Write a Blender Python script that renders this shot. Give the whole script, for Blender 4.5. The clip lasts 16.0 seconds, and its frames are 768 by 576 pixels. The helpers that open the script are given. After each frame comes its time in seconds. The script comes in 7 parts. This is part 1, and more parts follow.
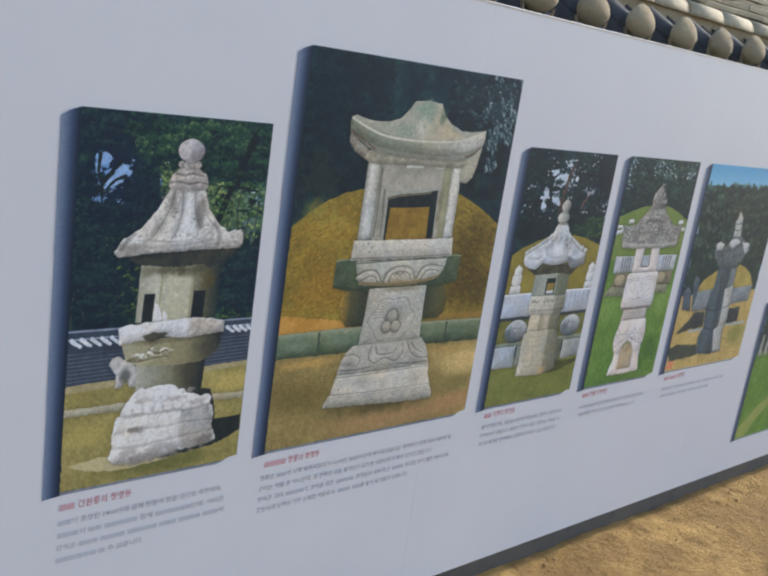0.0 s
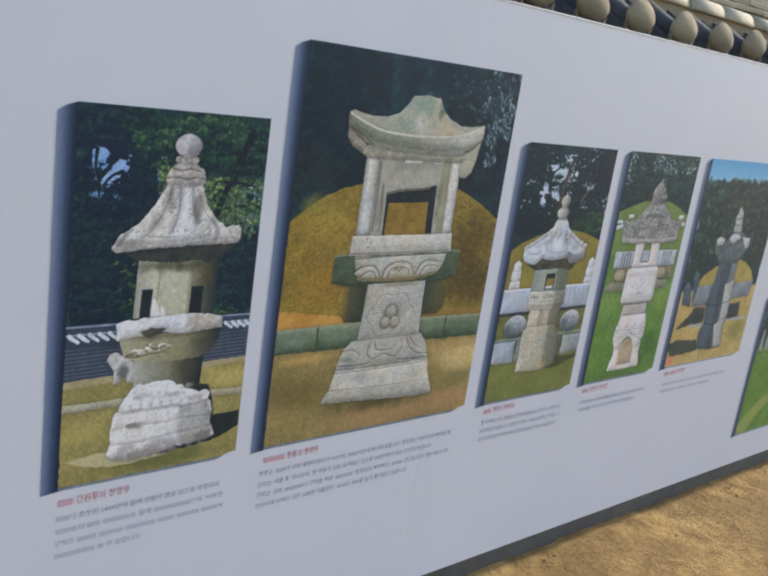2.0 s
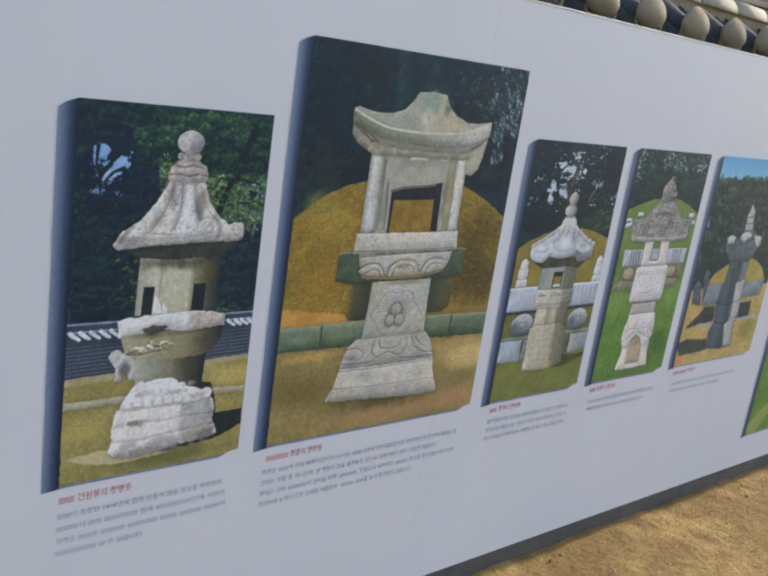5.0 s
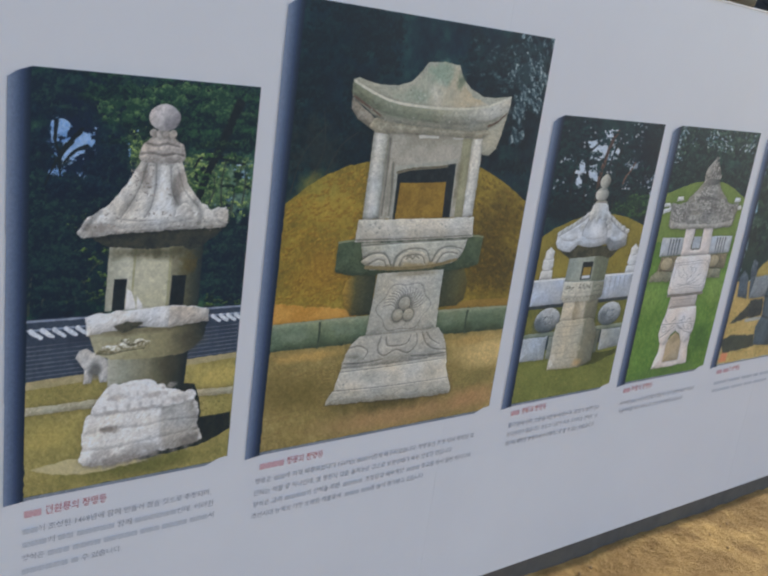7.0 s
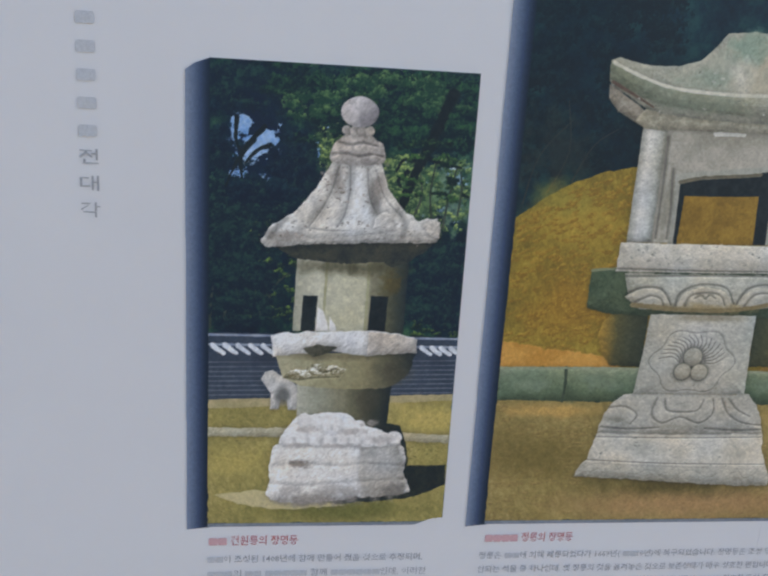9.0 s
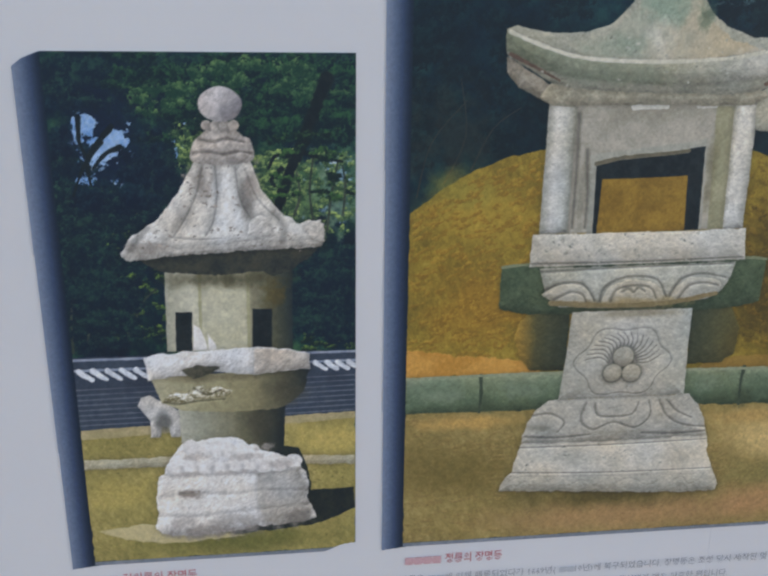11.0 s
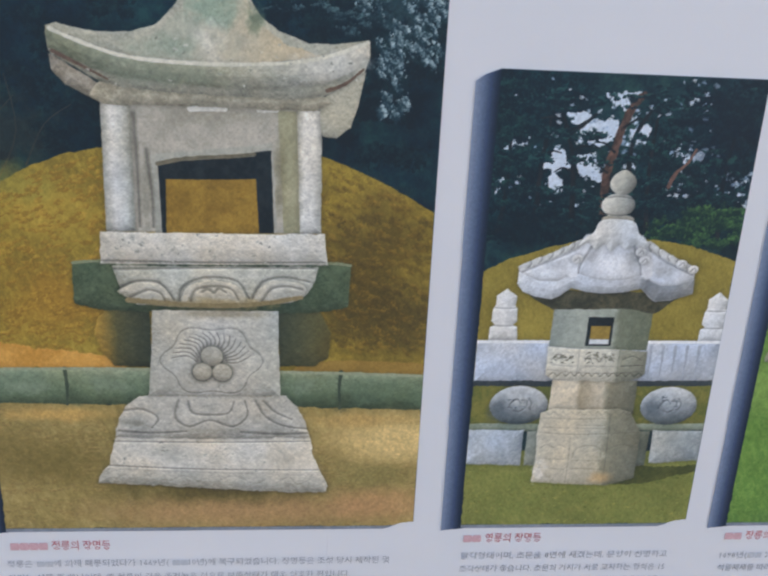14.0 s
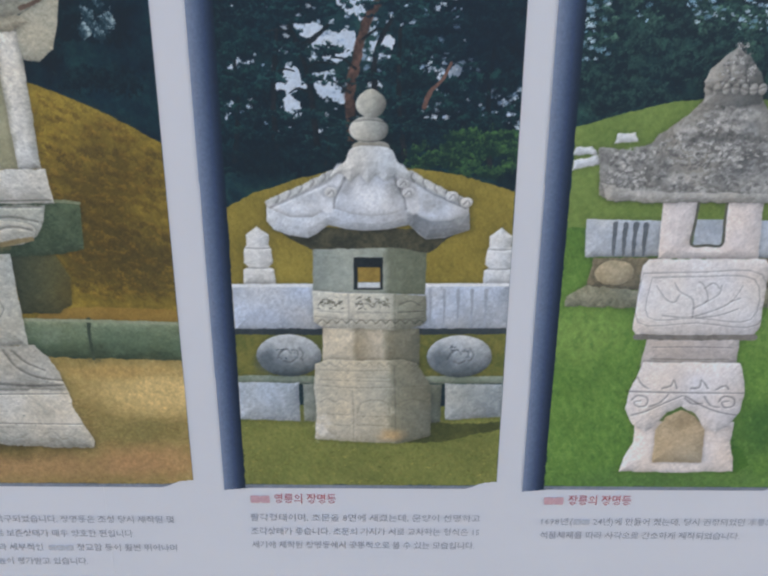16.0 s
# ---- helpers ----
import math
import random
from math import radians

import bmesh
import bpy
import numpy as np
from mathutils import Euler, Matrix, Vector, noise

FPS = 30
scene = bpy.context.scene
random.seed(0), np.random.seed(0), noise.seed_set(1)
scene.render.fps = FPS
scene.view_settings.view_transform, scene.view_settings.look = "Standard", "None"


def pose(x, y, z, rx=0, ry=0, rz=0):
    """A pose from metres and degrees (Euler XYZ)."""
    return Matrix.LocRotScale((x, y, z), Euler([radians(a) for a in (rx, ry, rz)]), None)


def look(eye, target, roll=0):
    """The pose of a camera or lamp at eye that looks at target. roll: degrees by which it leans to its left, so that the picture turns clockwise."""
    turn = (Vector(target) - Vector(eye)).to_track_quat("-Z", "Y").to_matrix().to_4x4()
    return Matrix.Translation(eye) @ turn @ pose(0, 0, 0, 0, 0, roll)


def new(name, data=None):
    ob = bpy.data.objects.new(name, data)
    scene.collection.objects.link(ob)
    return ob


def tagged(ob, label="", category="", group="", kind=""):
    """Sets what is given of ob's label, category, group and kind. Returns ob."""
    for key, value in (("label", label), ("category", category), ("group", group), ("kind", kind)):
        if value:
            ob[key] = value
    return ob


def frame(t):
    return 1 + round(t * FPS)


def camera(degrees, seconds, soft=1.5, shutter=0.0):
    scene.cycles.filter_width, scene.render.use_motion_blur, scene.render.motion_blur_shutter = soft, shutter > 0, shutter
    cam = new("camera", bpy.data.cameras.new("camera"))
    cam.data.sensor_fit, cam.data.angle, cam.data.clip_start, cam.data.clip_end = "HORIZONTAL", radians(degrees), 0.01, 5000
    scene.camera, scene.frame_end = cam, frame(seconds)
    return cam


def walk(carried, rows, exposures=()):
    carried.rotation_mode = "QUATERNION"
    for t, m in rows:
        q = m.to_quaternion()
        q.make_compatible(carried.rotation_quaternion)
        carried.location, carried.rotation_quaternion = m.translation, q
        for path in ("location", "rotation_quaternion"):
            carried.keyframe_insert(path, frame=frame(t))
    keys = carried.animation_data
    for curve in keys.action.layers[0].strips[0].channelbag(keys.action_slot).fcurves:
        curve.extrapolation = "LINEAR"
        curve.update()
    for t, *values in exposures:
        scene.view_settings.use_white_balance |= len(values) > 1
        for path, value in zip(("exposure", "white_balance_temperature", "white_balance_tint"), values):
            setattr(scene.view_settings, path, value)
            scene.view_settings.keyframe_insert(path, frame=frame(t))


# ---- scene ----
cam = camera(48.3, 16.0, soft=2.3)
PATH = [
    (0, (-1.121, -1.605, 1.5), (0.172, -0.156, 1.024), 8.5),
    (0.5, (-1.115, -1.601, 1.502), (0.177, -0.153, 1.018), 8.6),
    (1, (-1.107, -1.606, 1.503), (0.177, -0.154, 1.014), 8.2),
    (1.5, (-1.108, -1.609, 1.499), (0.18, -0.159, 1.013), 8.2),
    (2, (-1.113, -1.607, 1.498), (0.177, -0.158, 1.013), 8.4),
    (2.5, (-1.109, -1.602, 1.497), (0.178, -0.151, 1.008), 8.7),
    (3, (-1.097, -1.598, 1.495), (0.183, -0.143, 1.0), 8.6),
    (3.5, (-1.083, -1.6, 1.497), (0.188, -0.138, 0.999), 8.4),
    (4, (-1.091, -1.605, 1.504), (0.184, -0.148, 1.001), 8.4),
    (6.5, (-1.045, -1.602, 1.488), (0.194, -0.115, 0.984), 8.2),
    (7, (-0.894, -1.505, 1.472), (0.295, 0.01, 0.933), 7.9),
    (7.5, (-0.658, -1.366, 1.48), (0.428, 0.218, 0.921), 8.7),
    (8, (-0.542, -1.304, 1.447), (0.415, 0.37, 0.916), 5.8),
    (8.5, (-0.437, -1.349, 1.406), (0.127, 0.502, 0.901), 4.3),
    (8.7, (-0.397, -1.379, 1.39), (0.028, 0.508, 0.882), 3.8),
    (9.2, (-0.42, -1.36, 1.385), (-0.202, 0.555, 0.845), 3.5),
    (9.8, (-0.56, -1.27, 1.39), (-0.342, 0.63, 0.79), 3.3),
    (10.4, (-0.53, -1.19, 1.41), (-0.17, 0.67, 0.76), 3.0),
    (10.8, (-0.349, -1.174, 1.427), (0.031, 0.674, 0.762), 2.7),
    (11, (-0.188, -1.225, 1.424), (0.045, 0.662, 0.803), 0.7),
    (11.5, (0.109, -1.314, 1.452), (0.263, 0.584, 0.839), 0.7),
    (12, (0.256, -1.341, 1.47), (0.386, 0.553, 0.839), 0.8),
    (12.5, (0.269, -1.254, 1.461), (0.471, 0.624, 0.805), 3.5),
    (13, (0.28, -1.242, 1.45), (0.38, 0.647, 0.8), 2.7),
    (13.5, (0.362, -1.252, 1.45), (0.429, 0.636, 0.794), 2.2),
    (14, (0.5, -1.29, 1.474), (0.687, 0.587, 0.808), 2.9),
    (14.5, (0.703, -1.361, 1.472), (0.972, 0.505, 0.804), 3.6),
    (15, (0.831, -1.356, 1.446), (1.031, 0.527, 0.8), 1.4),
    (15.5, (0.923, -1.255, 1.391), (1.051, 0.618, 0.702), 0.7),
    (16, (1.019, -1.2, 1.411), (1.017, 0.652, 0.657), 0.3),
]
walk(cam, [(t, look(eye, target, roll)) for t, eye, target, roll in PATH], exposures=[(0, 0.89, 6330, 10), (4, 0.88, 6330, 10), (7, 0.80, 6370, 10), (8, 0.88, 6400, 10), (11, 0.95, 6450, 10), (12, 1.15, 6450, 11), (14.5, 1.20, 6400, 12), (16, 1.10, 6380, 11)])
import itertools

# ---- light ----
SUN_TURN, SUN_HEIGHT = 0.5, 34.0      # degrees: from +x towards +y, and above the ground
world = bpy.data.worlds.new("sky")
scene.world = world
world.use_nodes = True
wn = world.node_tree
sky = wn.nodes.new("ShaderNodeTexSky")
sky.sky_type, sky.sun_disc = "NISHITA", False
sky.sun_elevation, sky.sun_rotation = radians(SUN_HEIGHT), radians(90 - SUN_TURN)
sky.dust_density = 1.2
wn.links.new(sky.outputs[0], wn.nodes["Background"].inputs[0])
wn.nodes["Background"].inputs[1].default_value = 0.15
lamp = bpy.data.lights.new("sun", "SUN")
lamp.energy, lamp.angle, lamp.color = 2.5, radians(0.5), (1.0, 0.93, 0.82)
ea, eb = radians(SUN_TURN), radians(SUN_HEIGHT)
new("sun", lamp).matrix_world = look((8 * math.cos(ea), 8 * math.sin(ea), 8 * math.tan(eb)), (0, 0, 0))

# ---- materials ----
PRINT = 1.22          # how much lighter the inks are than they look in open shade


def lin(r, g, b, gain=1.0):
    return tuple(min(0.9, gain * (v / 255) ** 2.2) for v in (r, g, b)) + (1.0,)


def nodes_of(name):
    m = bpy.data.materials.new(name)
    m.use_nodes = True
    nt = m.node_tree
    return m, nt, nt.nodes["Principled BSDF"]


def noise_node(nt, scale, detail=4, rough=0.6, stretch=None):
    tc = nt.nodes.new("ShaderNodeTexCoord")
    n = nt.nodes.new("ShaderNodeTexNoise")
    n.inputs["Scale"].default_value, n.inputs["Detail"].default_value, n.inputs["Roughness"].default_value = scale, detail, rough
    if stretch:
        mp = nt.nodes.new("ShaderNodeMapping")
        mp.inputs["Scale"].default_value = stretch
        nt.links.new(tc.outputs["Object"], mp.inputs[0])
        nt.links.new(mp.outputs[0], n.inputs["Vector"])
    else:
        nt.links.new(tc.outputs["Object"], n.inputs["Vector"])
    return n


def ramp_node(nt, src, stops, ease="LINEAR"):
    r = nt.nodes.new("ShaderNodeValToRGB")
    r.color_ramp.interpolation = ease
    while len(r.color_ramp.elements) < len(stops):
        r.color_ramp.elements.new(0.5)
    for e, (p, c) in zip(r.color_ramp.elements, stops):
        e.position, e.color = p, c
    nt.links.new(src, r.inputs[0])
    return r


def mix_node(nt, fac, a, b, kind="MIX"):
    m = nt.nodes.new("ShaderNodeMix")
    m.data_type, m.blend_type = "RGBA", kind
    for socket, v in ((m.inputs[0], fac), (m.inputs[6], a), (m.inputs[7], b)):
        if hasattr(v, "links"):
            nt.links.new(v, socket)
        else:
            socket.default_value = v
    return m.outputs[2]


def ink(a, b, size=2.0, fleck=None, amount=0.42):
    """A printed tone: two inks mixed in patches about size cm wide, with flecks of a third."""
    return ("mix", a, b, size, fleck, amount)


def ink_fade(stops, axis="X", wobble=0.0):
    """A printed blend along the box of a shape: X from its left, Z from its foot."""
    return ("fade", stops, axis, wobble)


def ink_leaves(*tones, size=3.0):
    """Foliage or turf: tones broken up from clumps down to single leaves."""
    return ("leaves", tones, size)


def ink_islands(*tones):
    """Tones picked at random from clump to clump."""
    return ("islands", tones)


def plain_ink(name, r, g, b):
    m, nt, p = nodes_of(name)
    n = noise_node(nt, 300, 3, 0.6)
    col = ramp_node(nt, n.outputs[0], [(0.3, lin(r - 8, g - 8, b - 8, PRINT)), (0.7, lin(r + 8, g + 8, b + 8, PRINT))]).outputs[0]
    nt.links.new(col, p.inputs["Base Color"])
    p.inputs["Roughness"].default_value = 0.45
    return m


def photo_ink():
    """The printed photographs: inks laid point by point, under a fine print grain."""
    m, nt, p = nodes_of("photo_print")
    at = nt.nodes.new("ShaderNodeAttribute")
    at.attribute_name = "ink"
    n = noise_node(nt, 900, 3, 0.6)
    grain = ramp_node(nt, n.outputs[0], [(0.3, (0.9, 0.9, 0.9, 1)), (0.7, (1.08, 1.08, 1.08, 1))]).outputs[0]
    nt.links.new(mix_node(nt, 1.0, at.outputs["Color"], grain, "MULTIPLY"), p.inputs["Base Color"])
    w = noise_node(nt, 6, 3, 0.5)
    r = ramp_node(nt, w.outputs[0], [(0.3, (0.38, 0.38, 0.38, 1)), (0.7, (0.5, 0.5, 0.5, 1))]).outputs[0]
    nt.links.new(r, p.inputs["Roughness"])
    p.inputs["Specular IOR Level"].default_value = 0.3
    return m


def surface(name, a, b, scale, roughness, bump=0.0, bump_scale=None, c=None, metal=0.0, random_tone=0.0):
    """A solid surface in linear colours, mottled at two sizes, with relief."""
    m, nt, p = nodes_of(name)
    n = noise_node(nt, scale, 6, 0.6)
    col = ramp_node(nt, n.outputs[0], [(0.3, (*a, 1)), (0.7, (*b, 1))]).outputs[0]
    if c:
        f = noise_node(nt, scale * 0.23, 3, 0.5)
        fac = ramp_node(nt, f.outputs[0], [(0.48, (0, 0, 0, 1)), (0.68, (1, 1, 1, 1))]).outputs[0]
        col = mix_node(nt, fac, col, (*c, 1))
    if random_tone:
        oi = nt.nodes.new("ShaderNodeObjectInfo")
        tone = ramp_node(nt, oi.outputs["Random"], [(0, (1 - random_tone,) * 3 + (1,)), (1, (1 + random_tone,) * 3 + (1,))]).outputs[0]
        col = mix_node(nt, 1.0, col, tone, "MULTIPLY")
    nt.links.new(col, p.inputs["Base Color"])
    p.inputs["Roughness"].default_value, p.inputs["Metallic"].default_value = roughness, metal
    if bump:
        bn = noise_node(nt, bump_scale or scale * 4, 6, 0.7)
        bp = nt.nodes.new("ShaderNodeBump")
        bp.inputs["Strength"].default_value, bp.inputs["Distance"].default_value = 1.0, bump
        nt.links.new(bn.outputs[0], bp.inputs["Height"])
        nt.links.new(bp.outputs[0], p.inputs["Normal"])
    return m


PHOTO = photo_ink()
VINYL = surface("white_vinyl", (0.685, 0.69, 0.725), (0.722, 0.728, 0.76), 2.2, 0.45, 0.0004, 9, c=(0.715, 0.71, 0.745))
STEEL = surface("grey_steel", (0.062, 0.060, 0.058), (0.105, 0.10, 0.095), 14, 0.7, 0.001, 80, c=(0.11, 0.10, 0.085))
TRIM = surface("white_trim", (0.82, 0.82, 0.82), (0.87, 0.87, 0.86), 20, 0.4)
SAND = surface("sandy_soil", (0.21, 0.118, 0.032), (0.50, 0.315, 0.10), 11, 0.95, 0.03, 26, c=(0.24, 0.138, 0.040))
PEBBLE = surface("pebble", (0.26, 0.15, 0.06), (0.42, 0.28, 0.13), 40, 0.9, 0.001, 200)
CLAY = surface("grey_roof_tile", (0.36, 0.30, 0.20), (0.54, 0.46, 0.32), 14, 0.85, 0.003, 90, c=(0.36, 0.32, 0.23), random_tone=0.15)
# same tiles as CLAY, with the shade of the front slope put into the colour
CLAY_SHADED = surface("dark_roof_tile", (0.045, 0.045, 0.046), (0.095, 0.09, 0.084), 16, 0.85, 0.003, 90, random_tone=0.2)
PLASTER = surface("lime_plaster", (0.30, 0.225, 0.125), (0.42, 0.33, 0.20), 18, 0.9, 0.004, 120, c=(0.30, 0.24, 0.15), random_tone=0.12)
WALL = surface("wall_plaster", (0.40, 0.34, 0.26), (0.52, 0.46, 0.37), 5, 0.9, 0.003, 60)


# ---- builders ----
def part(name, bm, material, parent, label=""):
    me = bpy.data.meshes.new(name)
    bm.to_mesh(me)
    bm.free()
    me.materials.append(material)
    ob = new(name, me)
    ob.parent = parent
    if label:
        ob["label"] = label
    return ob


def box(bm, x0, x1, y0, y1, z0, z1, bevel=0.0):
    r = bmesh.ops.create_cube(bm, size=1.0, matrix=Matrix.Translation(((x0 + x1) / 2, (y0 + y1) / 2, (z0 + z1) / 2)) @ Matrix.Diagonal((x1 - x0, y1 - y0, z1 - z0, 1)))
    if bevel:
        es = {e for v in r["verts"] for e in v.link_edges}
        bmesh.ops.bevel(bm, geom=list(es), offset=bevel, segments=2, affect="EDGES", profile=0.5)


# ---- ground ----
def ground():
    bm = bmesh.new()
    def graded(c, near, far, step):
        out, v, s = [0.0], 0.0, step
        while v < far:
            if v > near:
                s *= 1.35
            v += s
            out.append(v)
        return sorted({c - q for q in out} | {c + q for q in out})
    xs, ys = graded(1.8, 2.2, 900, 0.045), graded(-0.5, 1.1, 900, 0.045)
    rows = []
    for y in ys:
        row = []
        for x in xs:
            near = math.exp(-((x - 1.8) ** 2 + (y + 0.5) ** 2) / 16)
            z = -0.055 + near * (0.010 * abs(noise.noise((x * 13, y * 13, 8))) + 0.012 * noise.noise((x * 2.3, y * 2.3, 0)) + 0.008 * noise.noise((x * 9, y * 9, 3)) + 0.006 * noise.noise((x * 19, y * 19, 5)))
            row.append(bm.verts.new((x, y, z)))
        rows.append(row)
    for r0, r1 in zip(rows, rows[1:]):
        for i in range(len(xs) - 1):
            bm.faces.new((r0[i], r0[i + 1], r1[i + 1], r1[i])).smooth = True
    g = part("ground", bm, SAND, None)
    tagged(g, "dry yellow-brown sandy soil, trodden and uneven", "ground", kind="structure")


ground()


def pebbles():
    rnd = random.Random(4)
    bm = bmesh.new()
    for _ in range(500):
        x, y = rnd.uniform(0.3, 4.6), -0.06 - 1.5 * rnd.random() ** 1.4
        r = 0.002 + 0.006 * rnd.random() ** 3
        m = Matrix.Translation((x, y, -0.052 + 0.3 * r)) @ Euler((rnd.random() * 6, rnd.random() * 6, rnd.random() * 6)).to_matrix().to_4x4() @ Matrix.Diagonal((r, r * rnd.uniform(0.6, 1), r * rnd.uniform(0.5, 0.8), 1))
        bmesh.ops.create_icosphere(bm, subdivisions=1, radius=1, matrix=m)
    tagged(part("pebbles", bm, PEBBLE, None), "small pale pebbles and crumbs of earth on the sand", "pebbles", kind="stuff")


pebbles()


# ---- tile-capped wall behind the board ----
EAVE_Y, EAVE_Z, PITCH = 0.25, 1.803, 0.270
FIRST, COUNT = -2.248, 35


def tile_wall():
    wall = tagged(new("tiled_wall"), "old plastered wall with a grey tiled coping and plastered tile ends", "wall", kind="structure")
    x0, x1 = FIRST - 0.2, FIRST + COUNT * PITCH
    bm = bmesh.new()
    box(bm, x0, x1, 0.42, 0.86, -0.3, 1.72, 0.006)
    part("wall_body", bm, WALL, wall, "plastered wall body")
    # sloping bed under the tiles, both sides of the ridge
    bm = bmesh.new()
    prof = [(0.27, 1.70), (0.27, 1.735), (0.56, 1.905), (0.72, 1.905), (1.01, 1.735), (1.01, 1.70)]
    ends = [[bm.verts.new((x, y, z)) for y, z in prof] for x in (x0, x1)]
    for i in range(len(prof)):
        j = (i + 1) % len(prof)
        bm.faces.new((ends[0][i], ends[0][j], ends[1][j], ends[1][i]))
    bm.faces.new(ends[0][::-1]), bm.faces.new(ends[1])
    bmesh.ops.recalc_face_normals(bm, faces=bm.faces)
    # its near-black colour paints the shade behind the tile ends
    part("roof_bed", bm, CLAY_SHADED, wall, "dark bed of trough tiles")
    # one convex tile running up the slope
    def barrel(r, length, thick=0.016, taper=0.0):
        b = bmesh.new()
        n, secs = 12, []
        for s in (0.0, 1.0):
            ring = []
            for rr in (r, r - thick):
                ring.append([b.verts.new((rr * (1 - taper * s) * math.cos(a), s * length, rr * (1 - taper * s) * math.sin(a) * 1.05)) for a in (math.pi * k / n for k in range(n + 1))])
            secs.append(ring)
        for k in range(n):
            for w in (0, 1):
                b.faces.new((secs[0][w][k], secs[0][w][k + 1], secs[1][w][k + 1], secs[1][w][k])).smooth = True
            for s in (0, 1):
                b.faces.new((secs[s][0][k], secs[s][0][k + 1], secs[s][1][k + 1], secs[s][1][k]))
        for e in (0, n):
            b.faces.new((secs[0][0][e], secs[1][0][e], secs[1][1][e], secs[0][1][e]))
        bmesh.ops.recalc_face_normals(b, faces=b.faces)
        return b
    # rounded plaster plug with a slight peak
    def plug():
        b = bmesh.new()
        bmesh.ops.create_uvsphere(b, u_segments=18, v_segments=12, radius=1)
        for v in b.verts:
            x, y, z = v.co
            narrow = 1 - 0.34 * max(0, z) ** 1.6
            v.co = (x * 0.077 * narrow, y * (0.048 if y < 0 else 0.02) * narrow, z * (0.066 if z > 0 else 0.050))
            v.co += 0.003 * noise.noise_vector(v.co * 25)
        for f in b.faces:
            f.smooth = True
        return b
    # pale mortar fillet under each plug
    def fillet():
        b = bmesh.new()
        arc = [radians(200 + 14 * k) for k in range(11)]
        inner = [b.verts.new((0.086 * math.cos(a), -0.02, 0.072 * math.sin(a))) for a in arc]
        outer = [b.verts.new(((0.087 + 0.013 * math.sin(math.pi * k / 10)) * math.cos(a), -0.02, (0.073 + 0.011 * math.sin(math.pi * k / 10)) * math.sin(a))) for k, a in enumerate(arc)]
        for k in range(len(arc) - 1):
            b.faces.new((inner[k], inner[k + 1], outer[k + 1], outer[k]))
        r = bmesh.ops.extrude_face_region(b, geom=b.faces[:])
        bmesh.ops.translate(b, verts=[e for e in r["geom"] if isinstance(e, bmesh.types.BMVert)], vec=(0, 0.010, 0))
        bmesh.ops.recalc_face_normals(b, faces=b.faces)
        return b
    def trough():
        b = bmesh.new()
        n, w = 8, PITCH - 0.10
        lo = [[b.verts.new((w * (k / n - 0.5), s, -0.05 * (1 - (2 * k / n - 1) ** 2) - d)) for k in range(n + 1)] for s in (0, 0.31) for d in (0, 0.018)]
        for k in range(n):
            b.faces.new((lo[0][k], lo[0][k + 1], lo[2][k + 1], lo[2][k])).smooth = True
            b.faces.new((lo[1][k], lo[1][k + 1], lo[3][k + 1], lo[3][k]))
            b.faces.new((lo[0][k], lo[0][k + 1], lo[1][k + 1], lo[1][k]))
        bmesh.ops.recalc_face_normals(b, faces=b.faces)
        return b
    slope = math.degrees(math.atan2(0.17, 0.29))
    rnd = random.Random(11)
    kinds = (("barrel_tile", barrel(0.044, 0.19), CLAY_SHADED), ("plaster_plug", plug(), PLASTER), ("mortar_fillet", fillet(), PLASTER), ("trough_tile", trough(), CLAY_SHADED))
    meshes = {}
    for name, b, mat in kinds:
        me = bpy.data.meshes.new(name)
        b.to_mesh(me)
        b.free()
        me.materials.append(mat)
        meshes[name] = me
    for i in range(COUNT):
        x = FIRST + i * PITCH + rnd.uniform(-0.008, 0.008)
        tilt, dz = rnd.uniform(-5, 5), rnd.uniform(-0.005, 0.005)
        for name, y, z, rx, ry, off in (("barrel_tile", EAVE_Y + 0.01, EAVE_Z - 0.04, slope, 0, 0), ("plaster_plug", EAVE_Y, EAVE_Z + dz, 0, tilt, 0),
                                        ("mortar_fillet", EAVE_Y + 0.01, EAVE_Z, 0, 0, 0), ("trough_tile", EAVE_Y + 0.005, EAVE_Z - 0.035, slope, 0, PITCH / 2)):
            ob = new(name, meshes[name])
            ob.parent = wall
            ob.matrix_basis = pose(x + off, y, z, rx, ry, rnd.uniform(-1.5, 1.5))
    # ridge: a course of round tiles laid lengthways, flat courses above, round tiles on top
    lay = {"ridge_tile": (barrel(0.062, 0.306, taper=0.06), CLAY), "cap_tile": (barrel(0.085, 0.30), CLAY)}
    b = bmesh.new()
    box(b, -0.15, 0.15, -0.11, 0.11, -0.0115, 0.0115, 0.004)
    for v in b.verts:
        v.co.z += 0.010 * (v.co.x / 0.15) ** 2 - 0.004
    lay["flat_tile"] = (b, CLAY)
    for name, (b, mat) in lay.items():
        me = bpy.data.meshes.new(name)
        b.to_mesh(me)
        b.free()
        me.materials.append(mat)
        lay[name] = me
    def put(name, x, y, z, rx, ry, rz):
        ob = new(name, lay[name])
        ob.parent = wall
        ob.matrix_basis = pose(x, y, z, rx, ry, rz)
